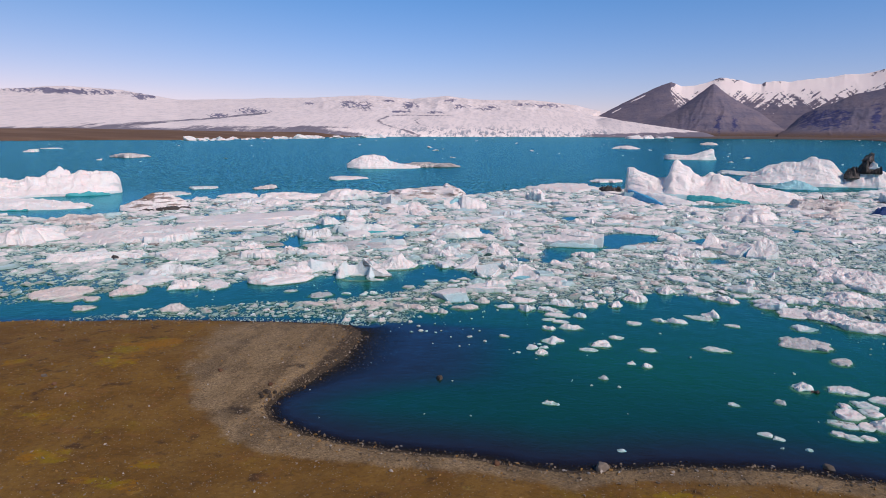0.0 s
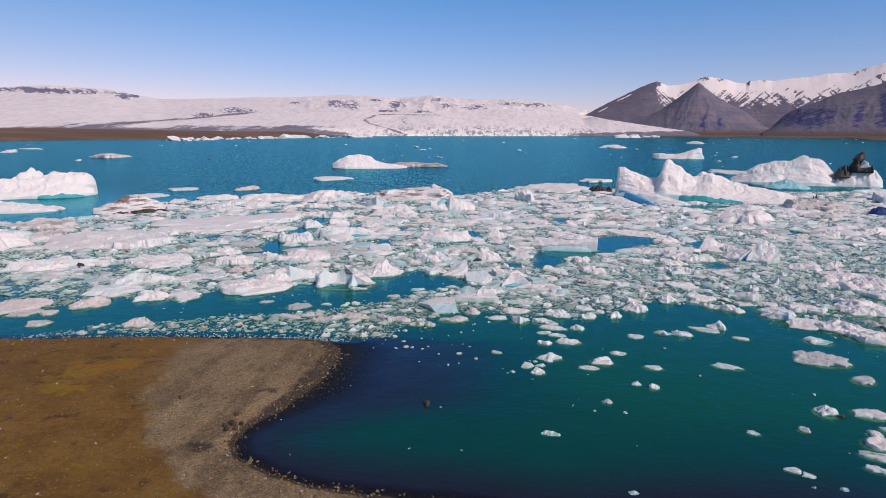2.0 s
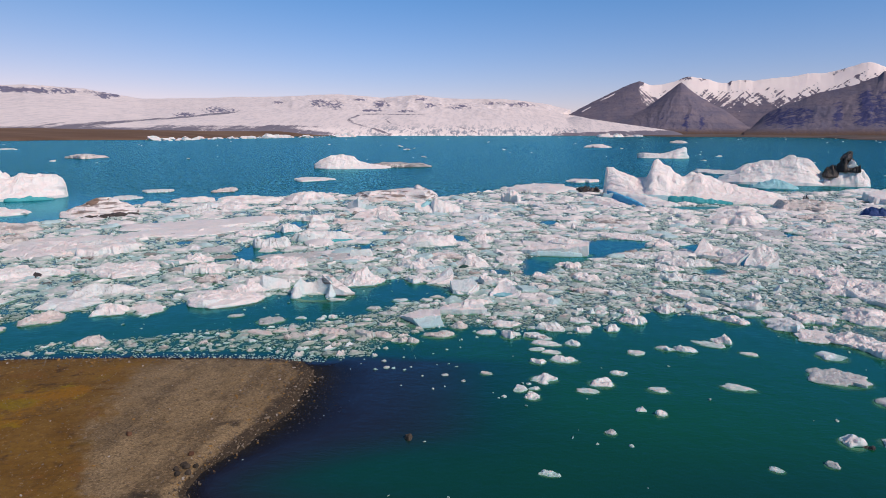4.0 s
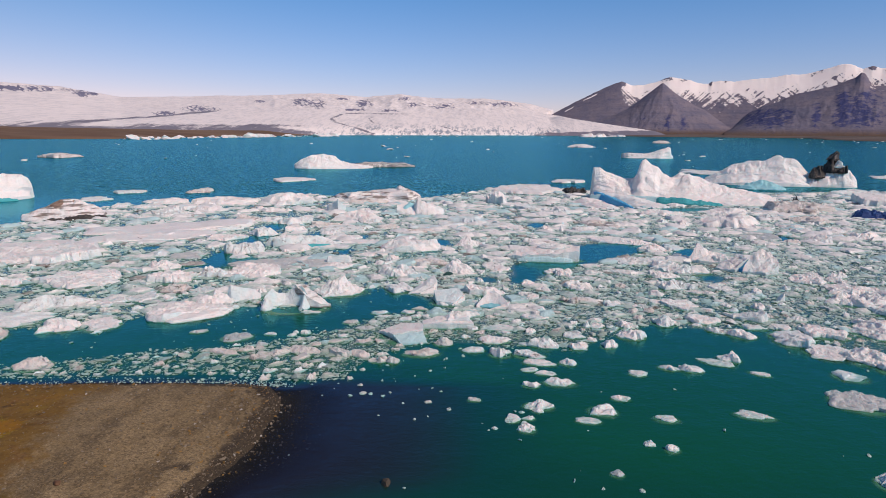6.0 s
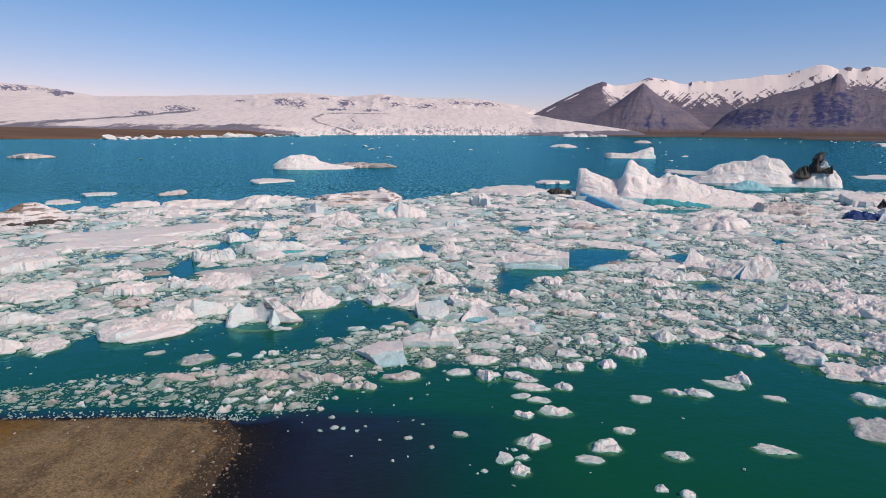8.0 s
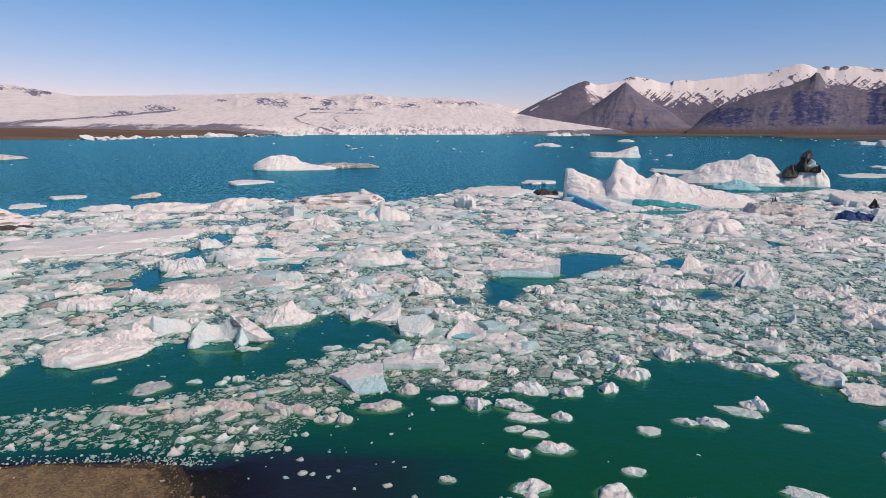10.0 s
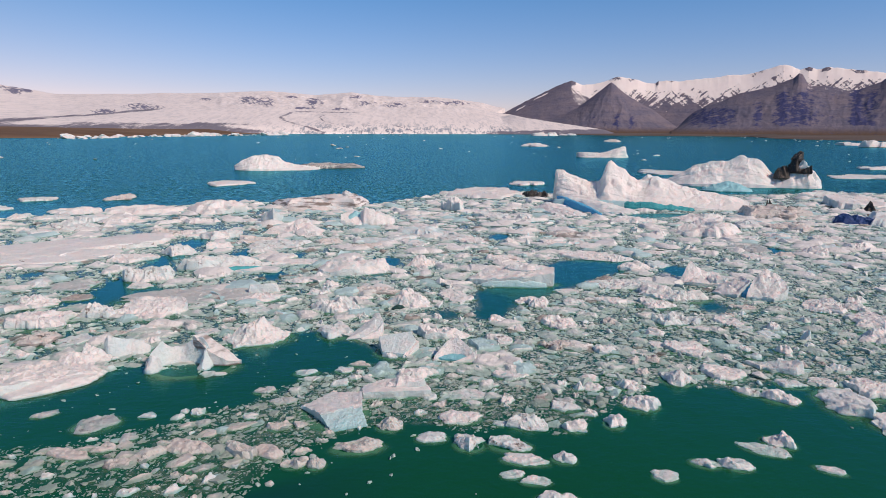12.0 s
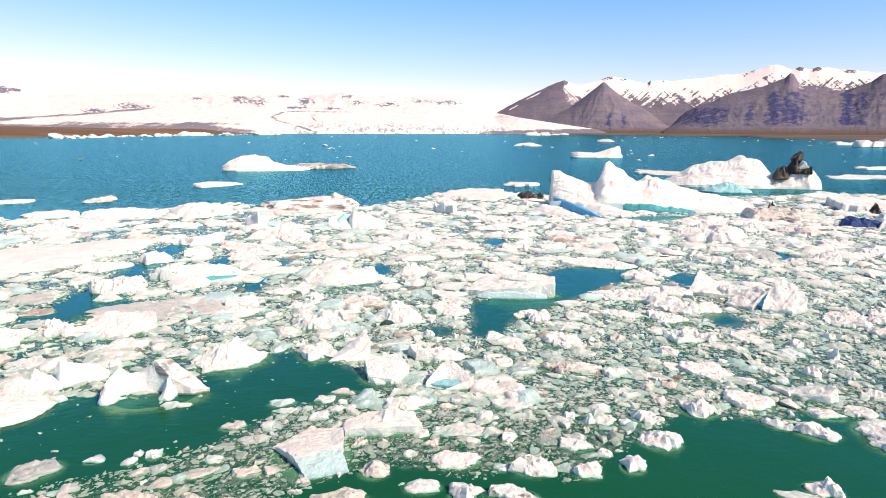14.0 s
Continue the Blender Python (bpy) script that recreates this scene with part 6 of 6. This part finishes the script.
floe("clear", 36.6, 85.1, 4.4, 5.1, 0.49, -24)
floe("slab", 37.6, 79.5, 4.0, 4.3, 0.33, -26)
floe("lump", 47.0, 85.4, 6.9, 4.0, 0.86, -30)
floe("slab", 40.2, 78.2, 3.6, 4.2, 0.36, -28)
floe("slab", 42.5, 77.0, 4.0, 3.9, 0.29, -30)
floe("slab", 54.5, 95.1, 6.6, 6.6, 0.60, -31)
floe("black", 44.2, 250.7, 5.2, 6.5, 1.57, -12)
floe("black", 104.1, 217.0, 2.7, 4.0, 2.78, -30)
floe("black", 129.4, 210.5, 3.3, 5.0, 2.45, -37)
floe("black", 105.7, 208.4, 2.9, 4.4, 1.58, -32)
floe("slab", 6.9, 74.1, 2.0, 1.3, 0.16, -8)
floe("slab", 8.3, 73.3, 2.3, 1.3, 0.16, -9)
floe("lump", 6.7, 70.4, 1.9, 1.5, 0.37, -8)
floe("lump", 9.3, 71.1, 3.1, 2.0, 0.40, -11)
floe("slab", -8.3, 70.0, 0.6, 0.7, 0.14, 10)
floe("slab", -7.8, 68.2, 0.8, 0.7, 0.14, 10)
floe("slab", -2.2, 66.5, 0.8, 0.6, 0.14, 3)
floe("lump", 6.6, 65.1, 1.1, 0.9, 0.27, -9)
floe("slab", 5.3, 64.8, 0.6, 0.5, 0.14, -7)
floe("lump", 5.7, 63.7, 1.2, 0.8, 0.21, -8)
floe("slab", 4.4, 63.1, 0.6, 0.6, 0.14, -6)
floe("slab", 3.0, 61.9, 0.6, 0.6, 0.14, -4)
floe("lump", 5.3, 62.9, 0.6, 0.6, 0.17, -8)
floe("lump", 4.8, 61.7, 0.4, 0.4, 0.24, -7)
floe("slab", -8.6, 73.6, 0.7, 0.8, 0.14, 10)
floe("lump", -9.4, 71.4, 0.7, 0.8, 0.25, 11)
floe("slab", -0.5, 65.1, 0.5, 0.5, 0.14, 1)
floe("slab", -3.1, 63.2, 0.3, 0.4, 0.14, 4)
floe("slab", -5.5, 68.4, 0.3, 0.4, 0.14, 7)



# ---- brash: the countless small pieces between the floes ----
def chunk_templates(count, seed, points=19, flat=0.6):
    """Small angular hulls."""
    rng = np.random.default_rng(seed)
    made = []
    for _ in range(count):
        bm, wide = bmesh.new(), 0.32 + 0.5 * rng.random()
        for p in rng.normal(size=(points, 3)):
            p /= np.linalg.norm(p) * (0.9 + 0.25 * rng.random())
            bm.verts.new((p[0], p[1] * wide, p[2] * flat))
        bmesh.ops.convex_hull(bm, input=bm.verts)
        bmesh.ops.delete(bm, geom=[v for v in bm.verts if not v.link_faces], context="VERTS")
        bmesh.ops.triangulate(bm, faces=bm.faces)
        bm.verts.index_update()
        made.append((np.array([v.co[:] for v in bm.verts]), np.array([[v.index for v in f.verts] for f in bm.faces])))
        bm.free()
    return made


def broken_templates(count, seed, fine=0.5):
    """Broken flat pieces of one or more lobes."""
    made = []
    for k in range(count):
        g = np.random.default_rng(seed + k)
        kind = ("slab", "lump", "dirty", "slab")[k % 4]
        verts, faces = floe_points(kind, 2.0, 0.9 + 0.9 * g.random(), 0.75, g, fine)
        made.append((np.array(verts), np.array(faces)))
    return made


def scatter(name, places, sizes, material, templates, seed, lift=0.0, heights=None, tilt=0.35, swing=None):
    """Chunks at places (x, y), joined into one mesh."""
    rng = np.random.default_rng(seed)
    pick = rng.integers(0, len(templates), len(places))
    verts, faces, start = [], [], 0
    for k, (tv, tf) in enumerate(templates):
        index = np.nonzero(pick == k)[0]
        if not len(index):
            continue
        n = len(index)
        a, b, c = rng.random(n) * 6.283, (rng.random(n) - 0.5) * 2 * tilt, (rng.random(n) - 0.5) * 2 * tilt
        if swing:
            a = swing[0] + swing[1] * rng.normal(size=n)
        v = tv[None] * sizes[index][:, None, None]
        if heights is not None:
            v = v * np.stack([np.ones(n), np.ones(n), heights[index]], 1)[:, None]
        x, y, z = v[..., 0], v[..., 1], v[..., 2]
        z = z + x * b[:, None] + y * c[:, None]
        ca, sa = np.cos(a)[:, None], np.sin(a)[:, None]
        base = np.asarray(lift)[index] if np.ndim(lift) else np.full(n, lift)
        out = np.stack([x * ca - y * sa + places[index, 0][:, None], x * sa + y * ca + places[index, 1][:, None], z + base[:, None]], 2)
        verts.append(out.reshape(-1, 3))
        faces.append((tf[None] + (start + np.arange(n) * len(tv))[:, None, None]).reshape(-1, 3))
        start += n * len(tv)
    return mesh_object(name, np.concatenate(verts).tolist(), np.concatenate(faces).tolist(), material)


FIELD = [(-135, 160), (-111, 152), (-104, 166), (-100, 200), (-66, 228), (-50, 240), (-30, 232), (-9, 232), (25, 285), (52, 262), (115, 268), (160, 262), (230, 262),
         (230, 120), (90, 85), (60, 72), (44.6, 73.0), (41.0, 79.0), (37.4, 82.5), (36.2, 86.5), (33.6, 88.6), (31.0, 85.5), (29.2, 87.0), (25.0, 88.8), (22.6, 91.0), (20.6, 87.5), (17.8, 84.7), (15.0, 81.6), (12.7, 80.0),
         (10.5, 79.6), (9.6, 82.0), (6.2, 80.4), (3.4, 80.2), (0.8, 81.4), (-3.0, 80.6), (-6.0, 79.0), (-8.4, 76.0), (-9.6, 72.2), (-12.0, 71.0), (-14.5, 71.2), (-31, 71.2), (-44, 69.8), (-57, 68.0), (-75, 66), (-120, 66), (-160, 100)]
LEADS = [
    [(-75, 68), (-62, 72.5), (-60, 77.3), (-55, 79.6), (-51, 83.0), (-43, 84.2), (-38, 83.2), (-37, 90.5), (-29, 88.9), (-27.6, 94.0), (-24.0, 94.3), (-18.5, 94.0), (-17.0, 99.5), (-13.6, 102.8), (-11.5, 105.6), (-9.0, 104.0),
     (-5.4, 101.6), (-2.6, 98.6), (-2.0, 95.6), (-7.9, 93.0), (-11.5, 89.6), (-14.2, 85.8), (-18.0, 82.6), (-22.5, 80.4), (-29.7, 78.6), (-38.3, 74.5), (-44, 73.5), (-50, 69.2), (-57, 67.5)],
    [(7.5, 110), (9.2, 123.5), (20, 129), (24.5, 143), (36.5, 146), (36.5, 136.5), (27.0, 129.0), (22.5, 124.0), (18.0, 119.0), (13.0, 115.0), (9.8, 108.6)],
    [(-43, 117), (-43, 132.5), (-37, 130), (-28, 118)],
    [(44, 128), (47, 137), (42, 140), (40, 131)],
    [(52, 199), (62, 206), (80, 204), (64, 197)],
    [(105, 270), (105, 258), (150, 262), (165, 275)],
]


# small open pools: middle and half widths
POOLS = [(-2.8, 143.3, 2.1, 4.0), (-40.5, 145.0, 1.6, 10.7), (-19.3, 150.2, 1.5, 2.8), (-29.8, 151.8, 1.0, 8.0), (68.9, 152.0, 1.6, 5.7), (-20.1, 133.8, 1.2, 4.5), (-5.4, 133.3, 1.5, 1.5), (-57.0, 135.1, 1.8, 1.7), (-42.8, 118.1, 1.4, 1.6), (-36.2, 103.0, 1.0, 1.5), (18.6, 168.9, 1.7, 4.2), (-41.3, 161.3, 2.4, 5.4), (4.9, 112.1, 1.0, 1.7), (38.7, 113.7, 1.4, 2.7), (37.5, 144.8, 2.4, 5.0)]


def ice_cover(px, py):
    """Whether brash floats here."""
    qx, qy = px + 1.6 * field(px, py, 0.12, 3, 61) , py + 1.6 * field(px, py, 0.12, 3, 62)
    cover = inside(qx, qy, FIELD)
    for lead in LEADS:
        cover &= ~inside(qx, qy, lead)
    for x, y, rx, ry in POOLS:
        cover &= ((qx - x) / rx) ** 2 + ((qy - y) / ry) ** 2 > 1
    return cover


CHUNKS, CRUMBS, PIECES = chunk_templates(28, 101), chunk_templates(24, 102, 8), broken_templates(26, 103)
FAR_PIECES = broken_templates(26, 103, 0.3)
rng = np.random.default_rng(7)


def brash(name, count, area, size_low, size_high, power, seed, label, lift=-0.05, flat=1.0, material=BRASH, tilt=0.3, shapes=CHUNKS, swing=None):
    x0, x1, y0, y1 = area
    g = np.random.default_rng(seed)
    px, py = x0 + (x1 - x0) * g.random(count), y0 + (y1 - y0) * g.random(count)
    keep = ice_cover(px, py) & (shore_distance(px, py) < -0.2)
    sizes = size_low * (size_high / size_low) ** (g.random(count) ** power)
    if size_high > 1:
        for ox, oy in ((0.9, 0), (-0.9, 0), (0, 0.9), (0, -0.9)):
            keep &= ice_cover(px + ox * sizes, py + oy * sizes)
    thin = np.maximum(smoothstep(px, -36, -42), 0.35 * smoothstep(px, -8, -14)) * smoothstep(py, 79, 74)       # off the west of the spit the pieces lie scattered
    keep &= g.random(count) > 0.72 * thin * smoothstep(sizes, 0.12, 0.4)
    keep &= np.abs(px - 12) < 0.82 * (py + 4) + 14   # beyond the field's sides nothing is known
    keep &= g.random(count) > 0.28 * smoothstep(px, 0, -30) * smoothstep(py, 94, 104)      # more open water to the west
    places = np.stack([px, py], 1)[keep]
    sizes = sizes[keep]
    ob = scatter(name, places, sizes, material, shapes, seed, lift=sizes * lift, tilt=tilt, swing=swing, heights=flat * (0.5 + 0.7 * g.random(len(places))))
    return tagged(ob, label, "brash ice", kind="stuff")


brash("brash_ice", 64000, (-75, 75, 66, 128), 0.06, 0.48, 2.0, 201, "dense small broken pieces of white and grey-green ice", flat=0.8, lift=-0.15, material=BRASH_WET, shapes=CRUMBS, swing=(0.55, 0.7))
brash("brash_ice", 3600, (-110, 130, 66, 86), 0.25, 1.1, 1.9, 215, "loose dull ice pieces drifting off the spit", flat=0.6, tilt=0.25, material=BRASH_WET, swing=(0.6, 0.5))
brash("brash_ice", 18000, (-110, 130, 86, 180), 0.28, 1.3, 1.8, 202, "dense broken pieces of white ice between larger floes", flat=0.6, tilt=0.22, swing=(0.5, 0.8))
brash("brash_ice", 24000, (-90, 110, 98, 175), 0.14, 0.6, 1.8, 216, "small bright chips of ice strewn between the floes", flat=1.1, lift=0.05, tilt=0.5, shapes=CRUMBS)
brash("brash_ice", 36000, (-140, 230, 106, 290), 0.40, 1.8, 2.0, 203, "packed white ice pieces towards the open lagoon", material=BRASH_PACK, flat=0.75, tilt=0.25, shapes=CRUMBS)
for count, area, low, high, power, seed in ((9500, (-140, 230, 124, 290), 0.7, 3.4, 1.6, 204), (1500, (-140, 12, 92, 124), 0.6, 2.4, 1.9, 210), (1500, (12, 230, 92, 124), 0.5, 1.7, 2.2, 211)):
    crisp(brash("brash_ice", count, area, low, high, power, seed, "larger white ice pieces packed among the brash", material=BRASH_PACK if area[2] > 120 else BRASH, flat=0.36, tilt=0.05, shapes=FAR_PIECES if area[2] > 120 else PIECES, lift=0.0))

brash("brash_ice", 22000, (-62, 12, 68, 92), 0.08, 0.5, 2.0, 209, "loose drift of small elongated white ice pieces", flat=0.7, lift=-0.1, material=BRASH_WET, shapes=CRUMBS, swing=(0.75, 0.35))

for count, area, seed in ((520, (-100, 30, 96, 215), 212), (160, (30, 150, 120, 250), 213)):
    crisp(brash("gritty_brash", count, area, 0.4, 1.7, 1.4, seed, "ice pieces darkened with volcanic grit among the brash", flat=0.42, tilt=0.05, material=BRASH_GRIT, shapes=PIECES, lift=0.0))
g = np.random.default_rng(31)
px, py = -40 + 40 * g.random(420), 76 + 30 * g.random(420)
keep = inside(px, py, LEADS[0]) & (shore_distance(px, py) < -2) & (g.random(420) < 0.35)
px, py = px[keep], py[keep]
tagged(scatter("ice_bits", np.stack([px, py], 1), 0.06 + 0.32 * g.random(len(px)) ** 3, BRASH, CHUNKS, 214, heights=np.full(len(px), 0.5)), "small bits of white ice adrift in the open lead", "ice bits", kind="stuff")

# the larger loose blocks nearest the shore, each a thing of its own
def block_mesh(k):
    kind = ("slab", "lump", "block", "dirty", "slab", "clear")[k % 6]
    g = np.random.default_rng(600 + k)
    verts, faces = floe_points(kind, 2.0, 0.8 + 0.9 * g.random(), 0.42 + 0.2 * g.random(), g)
    return crisp(mesh_object("ice_block", verts, faces, (ICE, BLOCK, ICE_WET, ICE_DIRTY, BLOCK, ICE_CLEAR)[k % 6]))


BLOCK_LABELS = ("small flat white ice block among the brash", "rounded white lump of ice in the brash", "small sheer-sided grey ice block in the brash",
                "gritty grey-white ice block in the brash", "dull pinkish ice slab among the brash", "glassy pale blue ice block in the brash")
models = [block_mesh(k) for k in range(18)]
used, places, g = set(), [], np.random.default_rng(77)
taken = [(o.location.x, o.location.y, 0.42 * max(o.dimensions.x, o.dimensions.y, 1.5)) for o in scene.objects if o.name.startswith(("ice_floe", "iceberg")) and o.parent is None]
while len(places) < 290:
    x, y = -46 + 96 * g.random(), 69 + 42 * g.random() ** 1.4
    size = 0.34 * ((0.75 if y < 84 else 1.15) / 0.34) ** (g.random() ** 1.7)
    here = np.array([x]), np.array([y])
    if not (ice_cover(*here)[0] and shore_distance(*here)[0] < -0.6) or any((x - a) ** 2 + (y - b) ** 2 < (r + size) ** 2 for a, b, r in taken):
        continue
    k = int(g.integers(0, 18))
    m = pose(x, y, -0.02, 0, 0, 30 * g.normal() + 25) @ Matrix.Diagonal((size, size, size, 1))
    ob = models[k] if k not in used else models[k].copy()
    if k in used:
        scene.collection.objects.link(ob)
    used.add(k)
    ob.matrix_world = m
    tagged(ob, BLOCK_LABELS[k % 6], "ice block", "loose blocks in the brash")
    places.append((x, y))
    taken.append((x, y, size * 0.8))

# slush and crumbs just under the surface between the pieces
sx, sy = np.meshgrid(np.arange(-140, 231, 1.5), np.arange(64, 292, 1.5))
cover = ice_cover(sx, sy) * (shore_distance(sx, sy) < -0.5) * 1.0
cover = (cover + np.roll(cover, 1, 0) + np.roll(cover, -1, 0) + np.roll(cover, 1, 1) + np.roll(cover, -1, 1)) / 5
cover = cover * (0.62 + 0.38 * smoothstep(sy, 84, 92) + 0.25 * smoothstep(sy, 92, 135)) * (1 - 0.35 * smoothstep(sx, 0, -30))
tagged(sheet("slush", sx, sy, 0 * sx + 0.006, SLUSH, (("cover", cover),)), "grey-green slush of ice crumbs in the water", "slush ice", kind="stuff")

# stray bits in the open water of the bay and off the spit
g = np.random.default_rng(9)
px, py = -16 + 76 * g.random(900), 42 + 40 * g.random(900)
keep = (shore_distance(px, py) < -1.0) & (g.random(900) < 0.06 + 0.5 * smoothstep(px, 34, 44) + 0.9 * smoothstep(py, 63, 69) * smoothstep(px, 4, -8))
px, py = px[keep], py[keep]
tagged(scatter("ice_bits", np.stack([px, py], 1), 0.08 + 0.25 * g.random(len(px)) ** 2, BRASH, CHUNKS, 205), "stray small bits of white ice", "ice bits", kind="stuff")
n = 420
px, spread = -60 + 46 * g.random(n) ** 0.35, g.random(n) ** 2
py = np.interp(px, [p[0] for p in SPIT], [p[1] for p in SPIT]) + 0.1 + 1.1 * spread
tagged(scatter("ice_bits", np.stack([px, py], 1), 0.05 + 0.11 * g.random(n) ** 2, BRASH, CHUNKS, 206, lift=0.03), "white ice bits washed up along the spit", "ice bits", kind="stuff")
n = 900
az = np.radians(-38 + 74 * g.random(n))
r = 420 + 2300 * g.random(n)
keep = (g.random(n) < 0.12 + 0.7 * smoothstep(np.degrees(az), 12, 30) * smoothstep(r, 1400, 2400))
px, py = (r * np.sin(az))[keep], (18 + r * np.cos(az))[keep]
tagged(scatter("far_floes", np.stack([px, py], 1), 1.0 + 5.0 * g.random(len(px)) ** 3, ICE, CHUNKS, 207, heights=np.full(len(px), 0.5)), "scattered white floes far out on the lagoon", "ice floes", kind="stuff")
n = 1200
u = g.random(n)
keep = g.random(n) < 0.10 + smoothstep(field(u * 9, u * 0, 1.0, 3, 34), -0.1, 0.35) * (0.35 + 0.65 * smoothstep(u, 0.25, 0.6))
u, n = u[keep], int(keep.sum())
az = np.radians(-27 + 16.5 * u)
r = np.interp(np.degrees(az), [-28, -22, -17, -12, -10], [1570, 1930, 2330, 2680, 2750]) * (0.84 + 0.15 * g.random(n))
tagged(scatter("far_floes", np.stack([r * np.sin(az), 18 + r * np.cos(az)], 1), 3 + 22 * g.random(n) ** 2.5, ICE_SNOW, CHUNKS, 208, heights=0.35 + 0.55 * g.random(n)),
       "stranded white bergs along the far brown shore", "ice floes", kind="stuff")


# ---- stones ----
PEBBLES = chunk_templates(14, 301, 10, 0.7)


def ground_height(px, py):
    ix = np.clip(np.searchsorted(gx[0], px) - 1, 0, gx.shape[1] - 2)
    iy = np.clip(np.searchsorted(gy[:, 0], py) - 1, 0, gx.shape[0] - 2)
    return gz[iy, ix]


def stones(name, count, area, low, high, keep_if, seed, label, material=STONE):
    g = np.random.default_rng(seed)
    px, py = area[0] + (area[1] - area[0]) * g.random(count), area[2] + (area[3] - area[2]) * g.random(count)
    keep = keep_if(px, py, g.random(count))
    px, py = px[keep], py[keep]
    sizes = low * (high / low) ** (g.random(len(px)) ** 2.5)
    ob = scatter(name, np.stack([px, py], 1), sizes, material, PEBBLES, seed, lift=ground_height(px, py) + 0.15 * sizes)
    return tagged(ob, label, "stones", kind="stuff")


def beach(px, py, dice):
    sd = shore_distance(px, py)
    tip = smoothstep(py, 50, 60) * (px > -20)
    return (sd > -0.8 - 4.0 * tip) & (sd < 6) & (dice < np.exp(-np.abs(sd - 0.4) / (1.3 + 1.9 * tip)) * np.where(py < 66, 1, 0.3))


stones("beach_stones", 44000, (-20, 34, 36, 72), 0.03, 0.19, beach, 401, "grey and brown stones strewn along the waterline")
stones("spit_stones", 9000, (-60, -15, 62, 71), 0.04, 0.2, lambda px, py, dice: (shore_distance(px, py) > 0.2) & (dice < 0.7 * np.exp(-shore_distance(px, py) / 1.6)), 403, "pale stones along the crest of the spit")
stones("ground_stones", 20000, (-62, 32, 27, 70), 0.024, 0.14, lambda px, py, dice: (shore_distance(px, py) > 0.5) & (dice < 0.6), 402, "small pale stones scattered over brown soil")


def boulder(x, y, w, d, h, material, label, seed):
    bm = bmesh.new()
    bmesh.ops.create_icosphere(bm, subdivisions=3, radius=0.5)
    for v in bm.verts:
        q = v.co * 2.2 + Vector((seed * 3.1, 0, 0))
        v.co *= 1 + 0.28 * noise.fractal(q, 1.0, 2.0, 4)
        for c in (Vector((0.9, 0.2, 0.4)), Vector((-0.6, 0.7, 0.4)), Vector((-0.3, -0.8, 0.5)), Vector((0.1, 0.1, 1))):
            c = c.normalized()
            over = v.co.dot(c) - 0.36
            if over > 0:
                v.co -= c * over * 0.85
        v.co = Vector((v.co.x * w, v.co.y * d, v.co.z * h))
    data = bpy.data.meshes.new("boulder")
    bm.to_mesh(data)
    bm.free()
    data.materials.append(material)
    ob = new("boulder", data)
    ground = float(ground_height(np.array([x]), np.array([y]))[0])
    ob.matrix_world = pose(x, y, max(ground, -0.15) + 0.22 * h, 0, 0, seed * 47)
    return tagged(ob, label, "rock", "shore rocks")


boulder(8.0, 38.9, 1.05, 0.8, 0.75, BOULDER, "pale tan angular boulder at the waterline", 1)
boulder(-4.3, 54.0, 0.9, 0.6, 0.7, DARK_ROCK, "dark wet rock breaking the water surface", 2)
boulder(23.2, 40.6, 0.8, 0.5, 0.6, BOULDER, "grey rock awash just off the beach", 3)
boulder(-18.8, 50.2, 0.45, 0.4, 0.35, RUST_ROCK, "rusty brown stone on the grey gravel", 4)
boulder(-18.7, 48.9, 0.5, 0.4, 0.35, DARK_ROCK, "dark stone on the gravel beach", 5)
for k, (x, y) in enumerate(((-18.4, 48.6), (-18.0, 48.0), (-18.6, 47.7), (-17.9, 48.9), (-18.9, 48.2))):
    boulder(x, y, 0.5 - 0.04 * k, 0.4, 0.36, DARK_ROCK, "dark stone in a heap at the bay's corner", 20 + k)
boulder(1.0, 38.6, 0.6, 0.45, 0.4, RUST_ROCK, "rusty brown stone half sunk in gravel", 6)
boulder(-24.2, 52.3, 0.5, 0.4, 0.35, RUST_ROCK, "orange-brown stone on grey gravel", 7)
boulder(-38.0, 48.0, 0.5, 0.4, 0.35, BOULDER, "pale stone on brown soil", 8)
boulder(-36.0, 46.5, 0.45, 0.4, 0.3, RUST_ROCK, "rusty stone on brown soil", 9)
